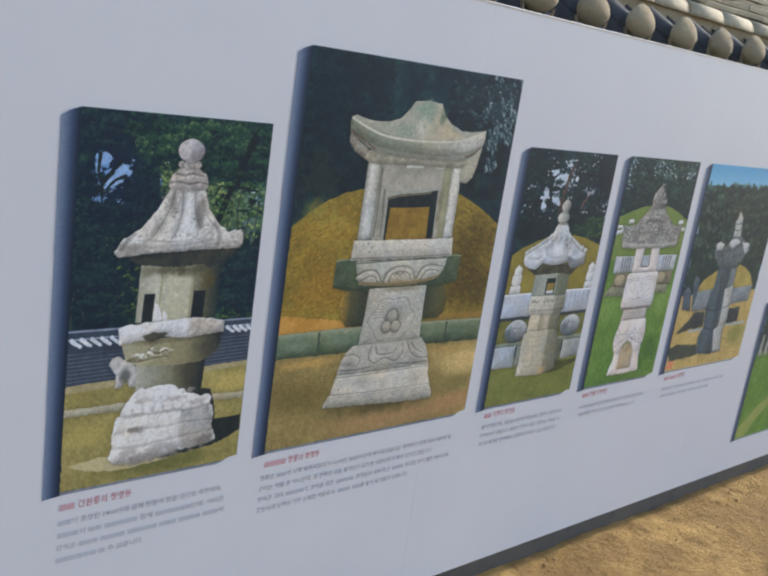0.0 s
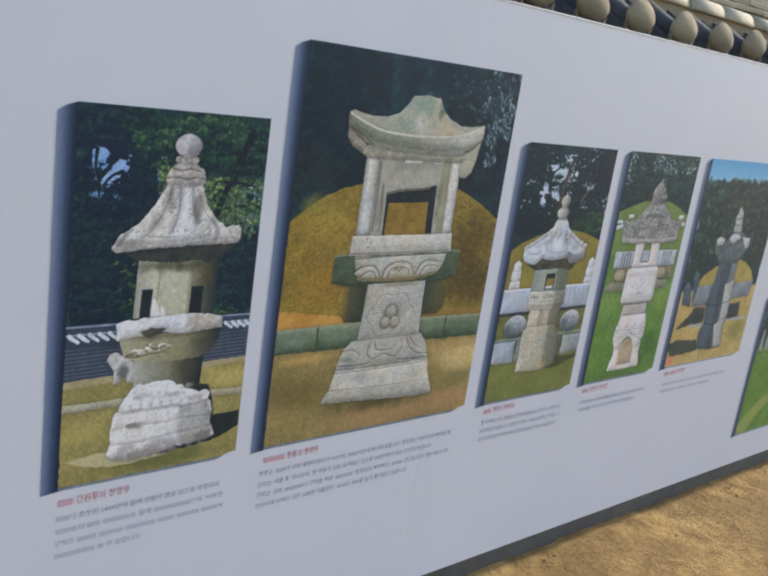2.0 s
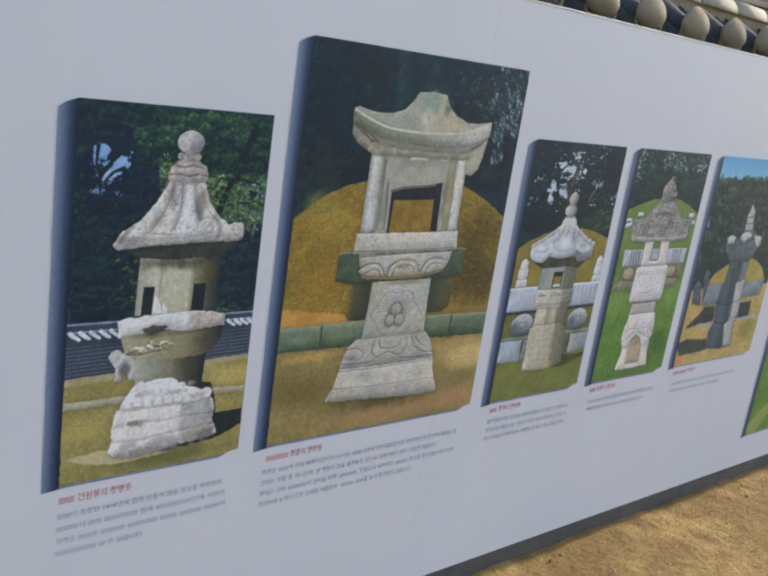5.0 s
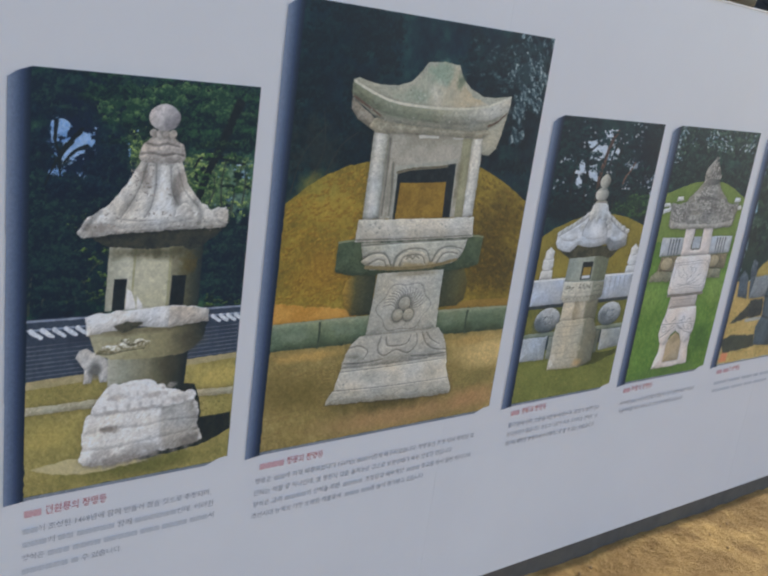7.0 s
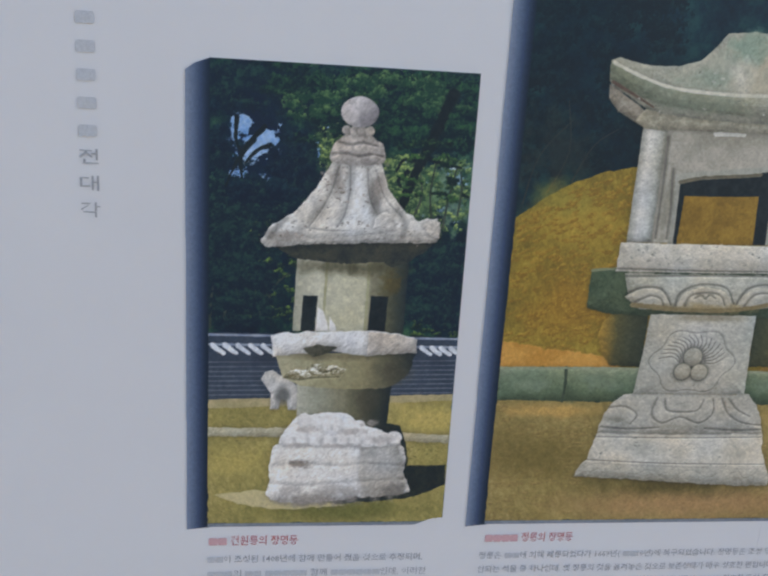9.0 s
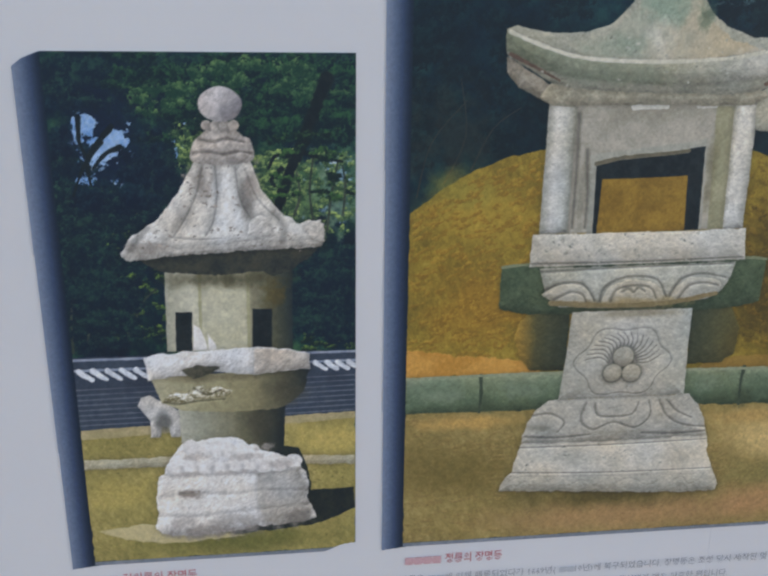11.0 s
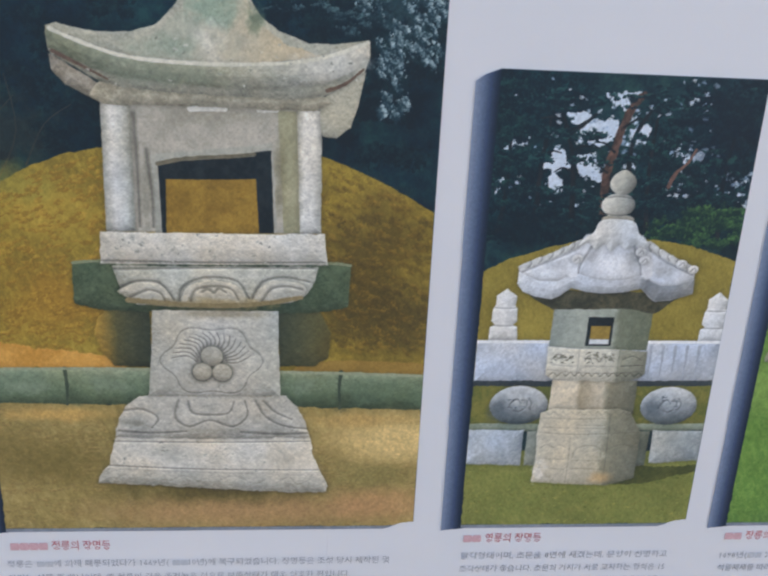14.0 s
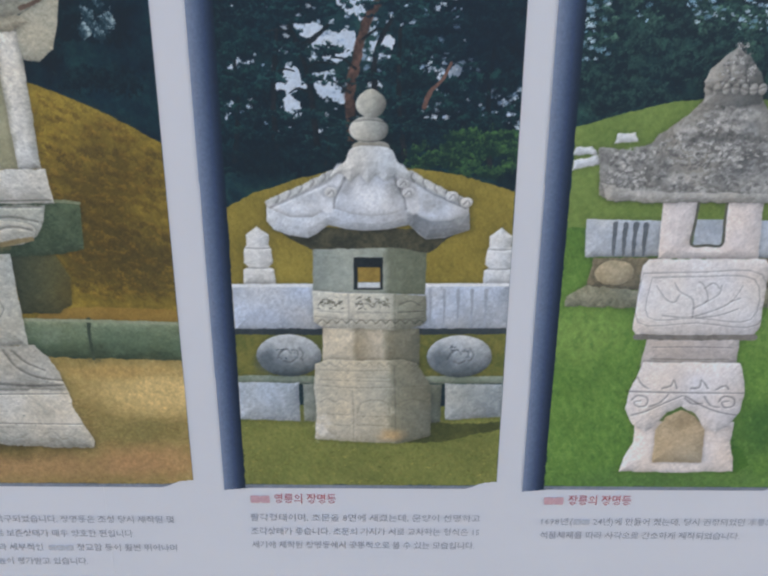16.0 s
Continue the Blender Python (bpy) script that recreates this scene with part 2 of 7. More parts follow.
    for i in range(COUNT):
        x = FIRST + i * PITCH + 0.1
        put("ridge_tile", x, 0.52 + rnd.uniform(-0.002, 0.002), 1.925 + rnd.uniform(-0.002, 0.002), 0, 0, -90 + rnd.uniform(-0.4, 0.4))
        for k in range(4):
            put("flat_tile", x + 0.14 * (k % 2) + rnd.uniform(-0.012, 0.012), 0.605 + 0.012 * k + rnd.uniform(-0.006, 0.006), 1.995 + 0.027 * k, rnd.uniform(-2, 2), rnd.uniform(-1, 1), rnd.uniform(-1, 1))
        put("cap_tile", x, 0.64, 2.10, 0, 0, -90)
    bm = bmesh.new()
    box(bm, x0, x1, 0.475, 0.55, 1.845, 1.93, 0.004)
    part("ridge_mortar", bm, PLASTER, wall, "mortar bed under the ridge tiles")
    bm = bmesh.new()
    box(bm, x0, x1, 0.56, 0.72, 1.90, 2.105)
    part("ridge_core", bm, CLAY_SHADED, wall, "mortar core of the ridge")


tile_wall()

# ---- printed board ----
BOARD_TOP, BOARD_FOOT = 1.717, 0.012
board = tagged(new("exhibition_board"), "long white vinyl-faced board printed with photographs of stone lanterns", "display board")


def board_body():
    seams = [-2.51, -0.98, 0.55, 2.08, 3.61, 5.14]
    for a, b in zip(seams, seams[1:]):
        bm = bmesh.new()
        box(bm, a + 0.0001, b - 0.0001, 0.0, 0.024, BOARD_FOOT, BOARD_TOP, 0.0003)
        part("board_panel", bm, VINYL, board)
    bm = bmesh.new()
    box(bm, seams[0] + 0.01, seams[-1] - 0.01, 0.004, 0.060, -0.10, 0.0115, 0.002)
    part("base_rail", bm, STEEL, board, "dark grey rail under the board")
    bm = bmesh.new()
    box(bm, seams[0], seams[-1], -0.0035, 0.0265, BOARD_TOP + 0.0004, BOARD_TOP + 0.0040, 0.0008)
    part("edge_trim", bm, TRIM, board, "thin white edge strip along the top")
    for x in seams:
        bm = bmesh.new()
        box(bm, x - 0.02, x + 0.02, 0.0265, 0.066, 0.052, 1.60, 0.002)
        part("post", bm, STEEL, board)


board_body()


def smooth_line(pts, closed, per=4):
    """A Catmull-Rom line through the corners."""
    out, n = [], len(pts)
    for i in range(n if closed else n - 1):
        p = [Vector(pts[(i + k) % n] if closed else pts[max(0, min(n - 1, i + k))]) for k in (-1, 0, 1, 2)]
        for s in range(per):
            t = s / per
            out.append(0.5 * (2 * p[1] + (p[2] - p[0]) * t + (2 * p[0] - 5 * p[1] + 4 * p[2] - p[3]) * t * t + (3 * p[1] - p[0] - 3 * p[2] + p[3]) * t ** 3))
    if not closed:
        out.append(Vector(pts[-1]))
    return out


GRID = np.random.RandomState(7).rand(256, 256).astype(np.float32)


def value_noise(x, z):
    xf, zf = np.floor(x), np.floor(z)
    fx, fz = x - xf, z - zf
    fx, fz = fx * fx * (3 - 2 * fx), fz * fz * (3 - 2 * fz)
    xi, zi = xf.astype(np.int32) & 255, zf.astype(np.int32) & 255
    xj, zj = (xi + 1) & 255, (zi + 1) & 255
    a, b, c, d = GRID[zi, xi], GRID[zi, xj], GRID[zj, xi], GRID[zj, xj]
    return (a * (1 - fx) + b * fx) * (1 - fz) + (c * (1 - fx) + d * fx) * fz


def fractal(x, z, size, octaves=4, rough=0.55, seed=0.0):
    """Fractal noise about 0, between -1 and 1, with patches about size cm wide."""
    out, amp, total, f = 0.0, 1.0, 0.0, 1.0 / size
    for k in range(octaves):
        out = out + amp * (value_noise(x * f + 17.3 * k + seed * 7.7, z * f + 5.1 * k + seed * 3.3) - 0.5)
        total += amp
        amp *= rough
        f *= 2.03
    return 2.6 * out / total


TILE = fractal(*np.meshgrid(np.arange(512, dtype=np.float32), np.arange(512, dtype=np.float32)), 7.0, 4, 0.8, 31)


def ease(v):
    v = np.clip(v, 0, 1)
    return v * v * (3 - 2 * v)


def outline_distance(pts, x, z):
    """Distance to a closed outline, negative inside."""
    d2 = np.full(x.shape, 1e9, np.float32)
    inside = np.zeros(x.shape, bool)
    n = len(pts)
    for i in range(n):
        (ax, az), (bx, bz) = pts[i], pts[(i + 1) % n]
        ex, ez = bx - ax, bz - az
        ll = ex * ex + ez * ez
        if ll < 1e-9:
            continue
        wx, wz = x - ax, z - az
        t = np.clip((wx * ex + wz * ez) / ll, 0, 1)
        d2 = np.minimum(d2, (wx - ex * t) ** 2 + (wz - ez * t) ** 2)
        if ez:
            inside ^= ((az > z) != (bz > z)) & (wx < ex * wz / ez)
    return np.where(inside, -1, 1) * np.sqrt(d2)


SOFT_THINGS = {"photo_print", "lamp_house", "bowl", "column", "printed_shadow", "printed_edge", "sky_gap", "lawn", "grass_mound", "grass_hill", "warm_hill", "dry_lawn", "cast_shadow", "worn_soil", "sunlit_strip", "gap_grass", "mound_beyond",
               "view_through", "sunlit_lawn", "tree_line", "eave_shadow", "window_hole", "opening_shade", "opening_jamb", "lawn_edge", "dry_path", "garden_wall", "table_shadow", "right_recess",
               "red_note", "moss_stain", "pale_stain", "sunlit_patch", "warm_foot", "kerb_edge", "roof_slope", "fascia_light", "lotus_petal"}


class Photo:
    """A photograph printed on the board, worked out in centimetres from its lower left corner and laid down ink point by ink point."""

    def __init__(self, x0, z0, w, h, tone, label, step=0.12, sun=(-0.6, 0.8), wear=1.0):
        self.w, self.h, self.step, self.label = w, h, step, label
        self.place, self.wear = (x0, z0), wear
        ll = math.hypot(*sun)
        self.sun = (sun[0] / ll, sun[1] / ll)
        self.jobs = []
        xs = np.arange(-5.0, w + 0.3, step, dtype=np.float32)
        zs = np.arange(-0.6, h + 0.3, step, dtype=np.float32)
        self.x, self.z = np.meshgrid(xs, zs)
        self.ink = np.empty(self.x.shape + (3,), np.float32)
        self.ink[:] = (206, 208, 212)
        self.owner = np.full(self.x.shape, -1, np.int16)
        self.names = []
        self.frame = np.zeros(self.x.shape, bool)
        self.shape("printed_shadow", [(-3.9, h - 2.0), (-2.4, h - 0.9), (0, h), (0.5, h - 0.3), (0.5, 0), (-3.6, -0.4)], SHADE, 0.0, 0, free=True)
        self.shape("printed_edge", [(0, 0), (w - 5.2, 0.12), (w - 4.1, 0.45), (w - 3.0, 1.02), (w - 4.5, 1.1), (0, 1.2)], EDGE, 0.0, 0, free=True)
        self.shape("photo_print", [(0, 0.8), (w - 4.5, 0.8), (w - 3.2, 1.0), (w - 1.8, 1.4), (w, 1.5), (w, h), (0, h)], tone, 0.0, 0, free=True)
        self.frame = self.owner == 2

    def window(self, x0, x1, z0, z1):
        s = self.step
        i0, i1 = max(0, int((z0 + 0.6) / s)), min(self.x.shape[0], int((z1 + 0.6) / s) + 2)
        j0, j1 = max(0, int((x0 + 5.0) / s)), min(self.x.shape[1], int((x1 + 5.0) / s) + 2)
        return slice(i0, max(i0, i1)), slice(j0, max(j0, j1))

    def tone(self, tone, x, z, box):
        kind = tone[0]
        if kind == "mix":
            _, a, b, size, fleck, amount = tone
            k = ease(0.5 + 0.30 * fractal(x, z, size, 2, 0.5) + 0.34 * fractal(x, z, 0.55, 3, 0.8, 22))[..., None]
            col = np.array(a, np.float32) * (1 - k) + np.array(b, np.float32) * k
            if fleck:
                f = 0.6 * ease((fractal(x, z, size * 0.3, 5, 0.8, 3) - 0.40 + 0.6 * (amount - 0.3)) * 1.6)[..., None]
                col = col * (1 - 0.75 * f) + np.array(fleck, np.float32) * 0.75 * f
            return col
        if kind == "fade":
            _, stops, axis, wobble = tone
            u = (x - box[0]) / max(1e-3, box[1] - box[0]) if axis == "X" else (z - box[2]) / max(1e-3, box[3] - box[2])
            if wobble:
                u = u + 0.4 * wobble * fractal(x, z, 2.2, 4, 0.6, 1)
            q = [s[0] for s in stops]
            col = np.stack([np.interp(u, q, [s[1][c] for s in stops]) for c in range(3)], -1).astype(np.float32)
            if wobble:
                col *= (1 + 0.10 * fractal(x, z, 0.8, 4, 0.7, 2))[..., None]
            return col
        _, tones, size = tone
        if size > 2.5:
            n = 0.5 + 0.62 * fractal(x, z, size, 7, 0.72, 4)
        else:
            n = 0.5 + 0.40 * fractal(x + 0.3 * z, 0.7 * z, 0.55 * size, 4, 0.85, 4) + 0.16 * fractal(x, 1.8 * z, 5 * size, 3, 0.6, 24)
        q = np.linspace(0.12, 0.88, len(tones))
        col = np.stack([np.interp(n, q, [t[c] for t in tones]) for c in range(3)], -1).astype(np.float32)
        return col * (1 + (0.2 if size > 2.5 else 0.07) * fractal(x, z, max(size * 4, 6), 2, 0.5, 5))[..., None]

    def shape(self, name, pts, tone, rough, layer, free=False, relief=None, part_name=True):
        pts = [(float(p[0]), float(p[1])) for p in pts]
        bx = (min(p[0] for p in pts), max(p[0] for p in pts), min(p[1] for p in pts), max(p[1] for p in pts))
        win = self.window(bx[0] - 1.6, bx[1] + 1.6, bx[2] - 1.8, bx[3] + 1.2)
        x, z = self.x[win], self.z[win]
        if not x.size:
            return
        d = outline_distance(pts, x, z)
        solid = name not in SOFT_THINGS if relief is None else relief
        if rough:
            d = d + rough * (0.9 * fractal(x, z, 1.1, 3, 0.6, 6) + (0.5 * fractal(x, z, 3.2, 2, 0.5, 8)))
        allow = 1.0 if free else self.frame[win]
        cover = np.clip(0.5 - d / (1.6 * self.step), 0, 1) * allow
        ink = self.ink[win]
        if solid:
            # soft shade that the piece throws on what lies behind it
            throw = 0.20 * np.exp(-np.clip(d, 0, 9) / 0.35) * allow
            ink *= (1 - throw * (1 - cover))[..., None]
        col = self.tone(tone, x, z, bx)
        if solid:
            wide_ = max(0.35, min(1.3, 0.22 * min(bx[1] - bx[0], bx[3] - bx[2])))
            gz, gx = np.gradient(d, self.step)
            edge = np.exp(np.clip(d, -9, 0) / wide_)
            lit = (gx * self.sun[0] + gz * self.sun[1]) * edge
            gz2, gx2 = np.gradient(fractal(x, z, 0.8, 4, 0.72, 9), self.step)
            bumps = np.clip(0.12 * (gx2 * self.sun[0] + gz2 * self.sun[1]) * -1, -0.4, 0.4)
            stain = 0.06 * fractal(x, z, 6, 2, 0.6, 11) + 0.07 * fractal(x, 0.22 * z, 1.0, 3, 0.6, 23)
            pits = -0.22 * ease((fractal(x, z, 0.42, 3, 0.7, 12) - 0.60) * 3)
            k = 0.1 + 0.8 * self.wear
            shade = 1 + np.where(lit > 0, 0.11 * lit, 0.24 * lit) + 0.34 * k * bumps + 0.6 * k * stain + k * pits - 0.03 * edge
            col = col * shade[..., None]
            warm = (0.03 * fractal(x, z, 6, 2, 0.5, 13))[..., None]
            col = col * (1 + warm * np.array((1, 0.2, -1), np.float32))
        ink[:] = ink * (1 - cover[..., None]) + col * cover[..., None]
        if part_name:
            self.names.append(name)
            own = self.owner[win]
            own[(cover > 0.5)] = len(self.names) - 1

    # the drawing calls are kept and laid down in the order of their layers
    def draw(self, name, pts, tone, layer, rough=0.12, curved=False, relief=None):
        pts = smooth_line(pts, True) if curved else pts
        self.jobs.append((layer, lambda: self.shape(name, pts, tone, rough, layer, relief=relief)))

    def oval(self, name, c, rx, ry, tone, layer, rough=0.06, peak=0.0):
        pts = []
        for k in range(24):
            s, q = math.sin(2 * math.pi * k / 24), math.cos(2 * math.pi * k / 24)
            pts.append((c[0] + rx * q * (1 - peak * max(0, s) ** 3), c[1] + ry * s * (1 + 0.5 * peak * max(0, s) ** 6)))
        self.draw(name, pts, tone, layer, rough)

    def soft(self, name, c, rx, ry, tone, strength, layer, ragged=0.35, size=3.0):
        """A patch of tone that fades out, on whatever lies there."""
        def lay():
            win = self.window(c[0] - rx, c[0] + rx, c[1] - ry, c[1] + ry)
            x, z = self.x[win], self.z[win]
            q = np.sqrt(((x - c[0]) / rx) ** 2 + ((z - c[1]) / ry) ** 2) + ragged * fractal(x, z, size, 4, 0.6, 14)
            a = (strength * ease(1.15 - 1.15 * q) * self.frame[win])[..., None]
            grain = (1 + 0.14 * fractal(x, z, 0.5, 3, 0.8, 15))[..., None]
            self.ink[win] = self.ink[win] * (1 - a) + np.array(tone, np.float32) * grain * a
        self.jobs.append((layer, lay))

    def line_distance(self, pts, x, z, width, taper):
        line = smooth_line(pts, False, 4)
        d = np.full(x.shape, 1e9, np.float32)
        k = len(line) - 1
        for i in range(k):
            (ax, az), (bx, bz) = line[i], line[i + 1]
            ex, ez = bx - ax, bz - az
            t = np.clip(((x - ax) * ex + (z - az) * ez) / max(1e-9, ex * ex + ez * ez), 0, 1)
            wd = 0.5 * width * (1 - (1 - taper) * (i + 0.5) / k)
            d = np.minimum(d, np.sqrt((x - ax - ex * t) ** 2 + (z - az - ez * t) ** 2) / wd)
        return d

    def strokes(self, name, lines, width, tone, layer, taper=0.3):
        """Painted lines: branches, joints, rows of tile ends, each a piece of its own."""
        def lay(pts):
            win = self.window(min(p[0] for p in pts) - width, max(p[0] for p in pts) + width, min(p[1] for p in pts) - width, max(p[1] for p in pts) + width)
            x, z = self.x[win], self.z[win]
            d = self.line_distance(pts, x, z, width, taper) + 0.3 * fractal(x, z, 0.9, 3, 0.6, 16)
            soft_ = max(0.35, 2.2 * self.step / width)
            a = np.clip(0.5 - (d - 1) / soft_, 0, 1) * self.frame[win]
            col = self.tone(tone, x, z, (0, self.w, 0, self.h))
            self.ink[win] = self.ink[win] * (1 - a[..., None]) + col * a[..., None]
            self.names.append(name)
            self.owner[win][a > 0.5] = len(self.names) - 1
        for n, pts in enumerate(lines):
            self.jobs.append((layer + 0.01 * n, lambda pts=pts: lay(pts)))

    def carve(self, lines, width, layer, depth=None, taper=0.6):
        """Carved lines in stone: a dark groove with a lit lip."""
        depth = depth or 0.2 + 0.16 * self.wear
        def lay(pts):
            m = width + 0.6
            win = self.window(min(p[0] for p in pts) - m, max(p[0] for p in pts) + m, min(p[1] for p in pts) - m, max(p[1] for p in pts) + m)
            x, z = self.x[win], self.z[win]
            wob = 0.22 * fractal(x, z, 0.8, 3, 0.6, 17)
            off = 0.55 * width
            dark = np.exp(-(np.maximum(0, self.line_distance(pts, x, z, width, taper) + wob)) ** 2)
            lip = np.exp(-(np.maximum(0, self.line_distance(pts, x + self.sun[0] * off, z + self.sun[1] * off, width, taper) + wob)) ** 2)
            k = (1 - depth * dark + 0.45 * depth * np.clip(lip - dark, 0, 1)) * self.frame[win] + (1 - self.frame[win])
            self.ink[win] *= k[..., None]
        for pts in lines:
            self.jobs.append((layer, lambda pts=pts: lay(pts)))

    def clumps(self, name, boxes, n, size, tone, layer, seed=1, flat_=0.6, keep=None, lean=0.0, spread=0.9):
        """Many small uneven patches: needles, tufts, flecks of sky."""
        def lay():
            rnd = random.Random(seed)
            self.names.append(name)
            me, made, tries = len(self.names) - 1, 0, 0
            while made < n and tries < n * 12:
                tries += 1
                x0, z0, x1, z1 = boxes[made % len(boxes)]
                cx, cz = rnd.uniform(x0, x1), rnd.uniform(z0, z1)
                if noise.noise((cx * 0.16 + seed * 3.1, cz * 0.16, seed)) + rnd.uniform(-0.35, 0.35) < -0.05 * spread or (keep and not keep(cx, cz)):
                    continue
                made += 1
                r = size * rnd.uniform(0.5, 1.5)
                a = rnd.uniform(-0.8, 0.8) + lean
                win = self.window(cx - 1.3 * r, cx + 1.3 * r, cz - 1.3 * r, cz + 1.3 * r)
                x, z = self.x[win] - cx, self.z[win] - cz
                if not x.size:
                    continue
                u, v = x * math.cos(a) + z * math.sin(a), (z * math.cos(a) - x * math.sin(a)) / flat_
                q = np.sqrt(u * u + v * v) / r + 1.1 * (GRID[(np.arange(x.shape[0]) * 3 + tries) % 256][:, (np.arange(x.shape[1]) * 5 + 7 * tries) % 256] - 0.5)
                k = np.clip((1.0 - q) * 2.2, 0, 0.85) * self.frame[win]
                t = np.array(tone[1][rnd.randrange(len(tone[1]))], np.float32) * rnd.uniform(0.85, 1.15)
                self.ink[win] = self.ink[win] * (1 - k[..., None]) + t * k[..., None]
                self.owner[win][k > 0.45] = me
        self.jobs.append((layer, lay))

    def boughs(self, name, boxes, n, rx, rz, dark, lit, layer, seed=1, rag=1.0, lean=0.0, keep=None, cover=0.95):
        """Sprays of needles, leaves or grass, dark below and lit on top, with ragged edges, laid over one another."""
        def lay():
            rnd = random.Random(seed)
            self.names.append(name)
            me = len(self.names) - 1
            da, li = np.array(dark, np.float32), np.array(lit, np.float32)
            for i in range(n):
                x0, z0, x1, z1 = boxes[i % len(boxes)]
                cx, cz = rnd.uniform(x0, x1), rnd.uniform(z0, z1)
                a, b, turn, tone = rx * rnd.uniform(0.5, 1.5), rz * rnd.uniform(0.6, 1.4), lean + rnd.uniform(-0.35, 0.35), rnd.random()
                r0, c0 = rnd.randrange(300), rnd.randrange(300)
                if keep and not keep(cx, cz):
                    continue
                m = 1.35 * max(a, b)
                win = self.window(cx - m, cx + m, cz - m, cz + m)
                x, z = self.x[win] - cx, self.z[win] - cz
                hh, ww = x.shape
                if not x.size or hh > 200 or ww > 200:
                    continue
                u, v = (x * math.cos(turn) + z * math.sin(turn)) / a, (z * math.cos(turn) - x * math.sin(turn)) / b
                rough_ = TILE[r0:r0 + hh, c0:c0 + ww]
                k = np.clip((1 - np.sqrt(u * u + v * v) - rag * rough_) * 3.5, 0, cover) * self.frame[win]
                f = np.clip(0.25 + 0.45 * v + 1.1 * TILE[c0:c0 + hh, r0:r0 + ww] + 0.5 * (tone - 0.4), 0, 1.15)[..., None]
                self.ink[win] = self.ink[win] * (1 - k[..., None]) + (da * (1 - f) + li * f) * k[..., None]
                self.owner[win][k > 0.5] = me
        self.jobs.append((layer, lay))

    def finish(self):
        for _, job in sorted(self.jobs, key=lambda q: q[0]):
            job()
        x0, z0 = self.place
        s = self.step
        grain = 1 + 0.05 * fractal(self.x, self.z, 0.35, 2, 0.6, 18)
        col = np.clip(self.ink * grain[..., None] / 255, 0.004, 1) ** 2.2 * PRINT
        col = np.minimum(col + np.array((0.0045, 0.0125, 0.0170)), 0.92)  # blue-green lift of the darks: veiling haze and sheen put into the inks
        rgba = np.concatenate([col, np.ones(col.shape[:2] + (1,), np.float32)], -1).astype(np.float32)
        nz, nx = self.x.shape
        flat_rgba = rgba.reshape(-1, 4)
        px, pz = (x0 + self.x / 100).ravel(), (z0 + self.z / 100).ravel()
        cell = np.full((nz, nx), -1, np.int32)
        cell[:-1, :-1] = self.owner[:-1, :-1]
        loose = [any(w in q for w in ("leaves", "needles", "tuft", "fleck", "patch", "spot", "shrub")) for q in self.names]

        def islands():
            lab = np.arange(nz * nx).reshape(nz, nx)
            down, right = cell[:-1] == cell[1:], cell[:, :-1] == cell[:, 1:]
            while True:
                last = lab.copy()
                lab[1:] = np.where(down, np.minimum(lab[1:], lab[:-1]), lab[1:])
                lab[:-1] = np.where(down, np.minimum(lab[:-1], lab[1:]), lab[:-1])
                lab[:, 1:] = np.where(right, np.minimum(lab[:, 1:], lab[:, :-1]), lab[:, 1:])
                lab[:, :-1] = np.where(right, np.minimum(lab[:, :-1], lab[:, 1:]), lab[:, :-1])
                f = lab.ravel()
                for _ in range(3):
                    f = f[f]
                lab = f.reshape(nz, nx)
                if (lab == last).all():
                    return lab

        # slivers go to the piece beside them
        for _ in range(2):
            lab = islands()
            roots, inv, count = np.unique(lab, return_inverse=True, return_counts=True)
            flat = cell.ravel()
            swap = flat[roots].copy()
            for q, (r, c) in enumerate(zip(roots, count)):
                if swap[q] >= 0 and c < 90 and not loose[swap[q]] and r > nx:
                    beside = flat[r - 1] if flat[r - 1] >= 0 else flat[r - nx]
                    if beside >= 0:
                        swap[q] = beside
            cell = swap[inv].reshape(nz, nx)
        lab = islands().ravel()
        flat = cell.ravel()
        for k in np.flatnonzero(loose):
            lab[flat == k] = -2 - k
        lab[flat < 0] = -1
        by = np.argsort(lab, kind="stable")
        pieces = [p for p in np.split(by, np.flatnonzero(np.diff(lab[by])) + 1) if lab[p[0]] != -1]
        pieces.sort(key=lambda p: (flat[p[0]] != 2, -len(p)))
        root = None
        for ci in pieces:
            k = int(flat[ci[0]])
            name = self.names[k] if root is None or k != 2 else "photo_background"
            quad = np.stack([ci, ci + 1, ci + nx + 1, ci + nx], -1)
            used, at_ = np.unique(quad, return_inverse=True)
            me = bpy.data.meshes.new(name)
            nf = len(ci)
            me.vertices.add(len(used))
            co = np.empty((len(used), 3), np.float32)
            co[:, 0], co[:, 1], co[:, 2] = px[used], -0.0012, pz[used]
            me.vertices.foreach_set("co", co.ravel())
            me.loops.add(4 * nf)
            me.loops.foreach_set("vertex_index", at_.astype(np.int32).ravel())
            me.polygons.add(nf)
            me.polygons.foreach_set("loop_start", np.arange(0, 4 * nf, 4, dtype=np.int32))
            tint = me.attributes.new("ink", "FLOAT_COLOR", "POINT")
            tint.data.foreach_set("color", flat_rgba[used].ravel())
            me.update(calc_edges=True)
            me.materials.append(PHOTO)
            ob = new(name, me)
            ob.parent = board if root is None or k < 2 else root
            if root is None:
                root = ob
                ob["label"] = self.label
            if loose[k]:
                ob["kind"] = "stuff"


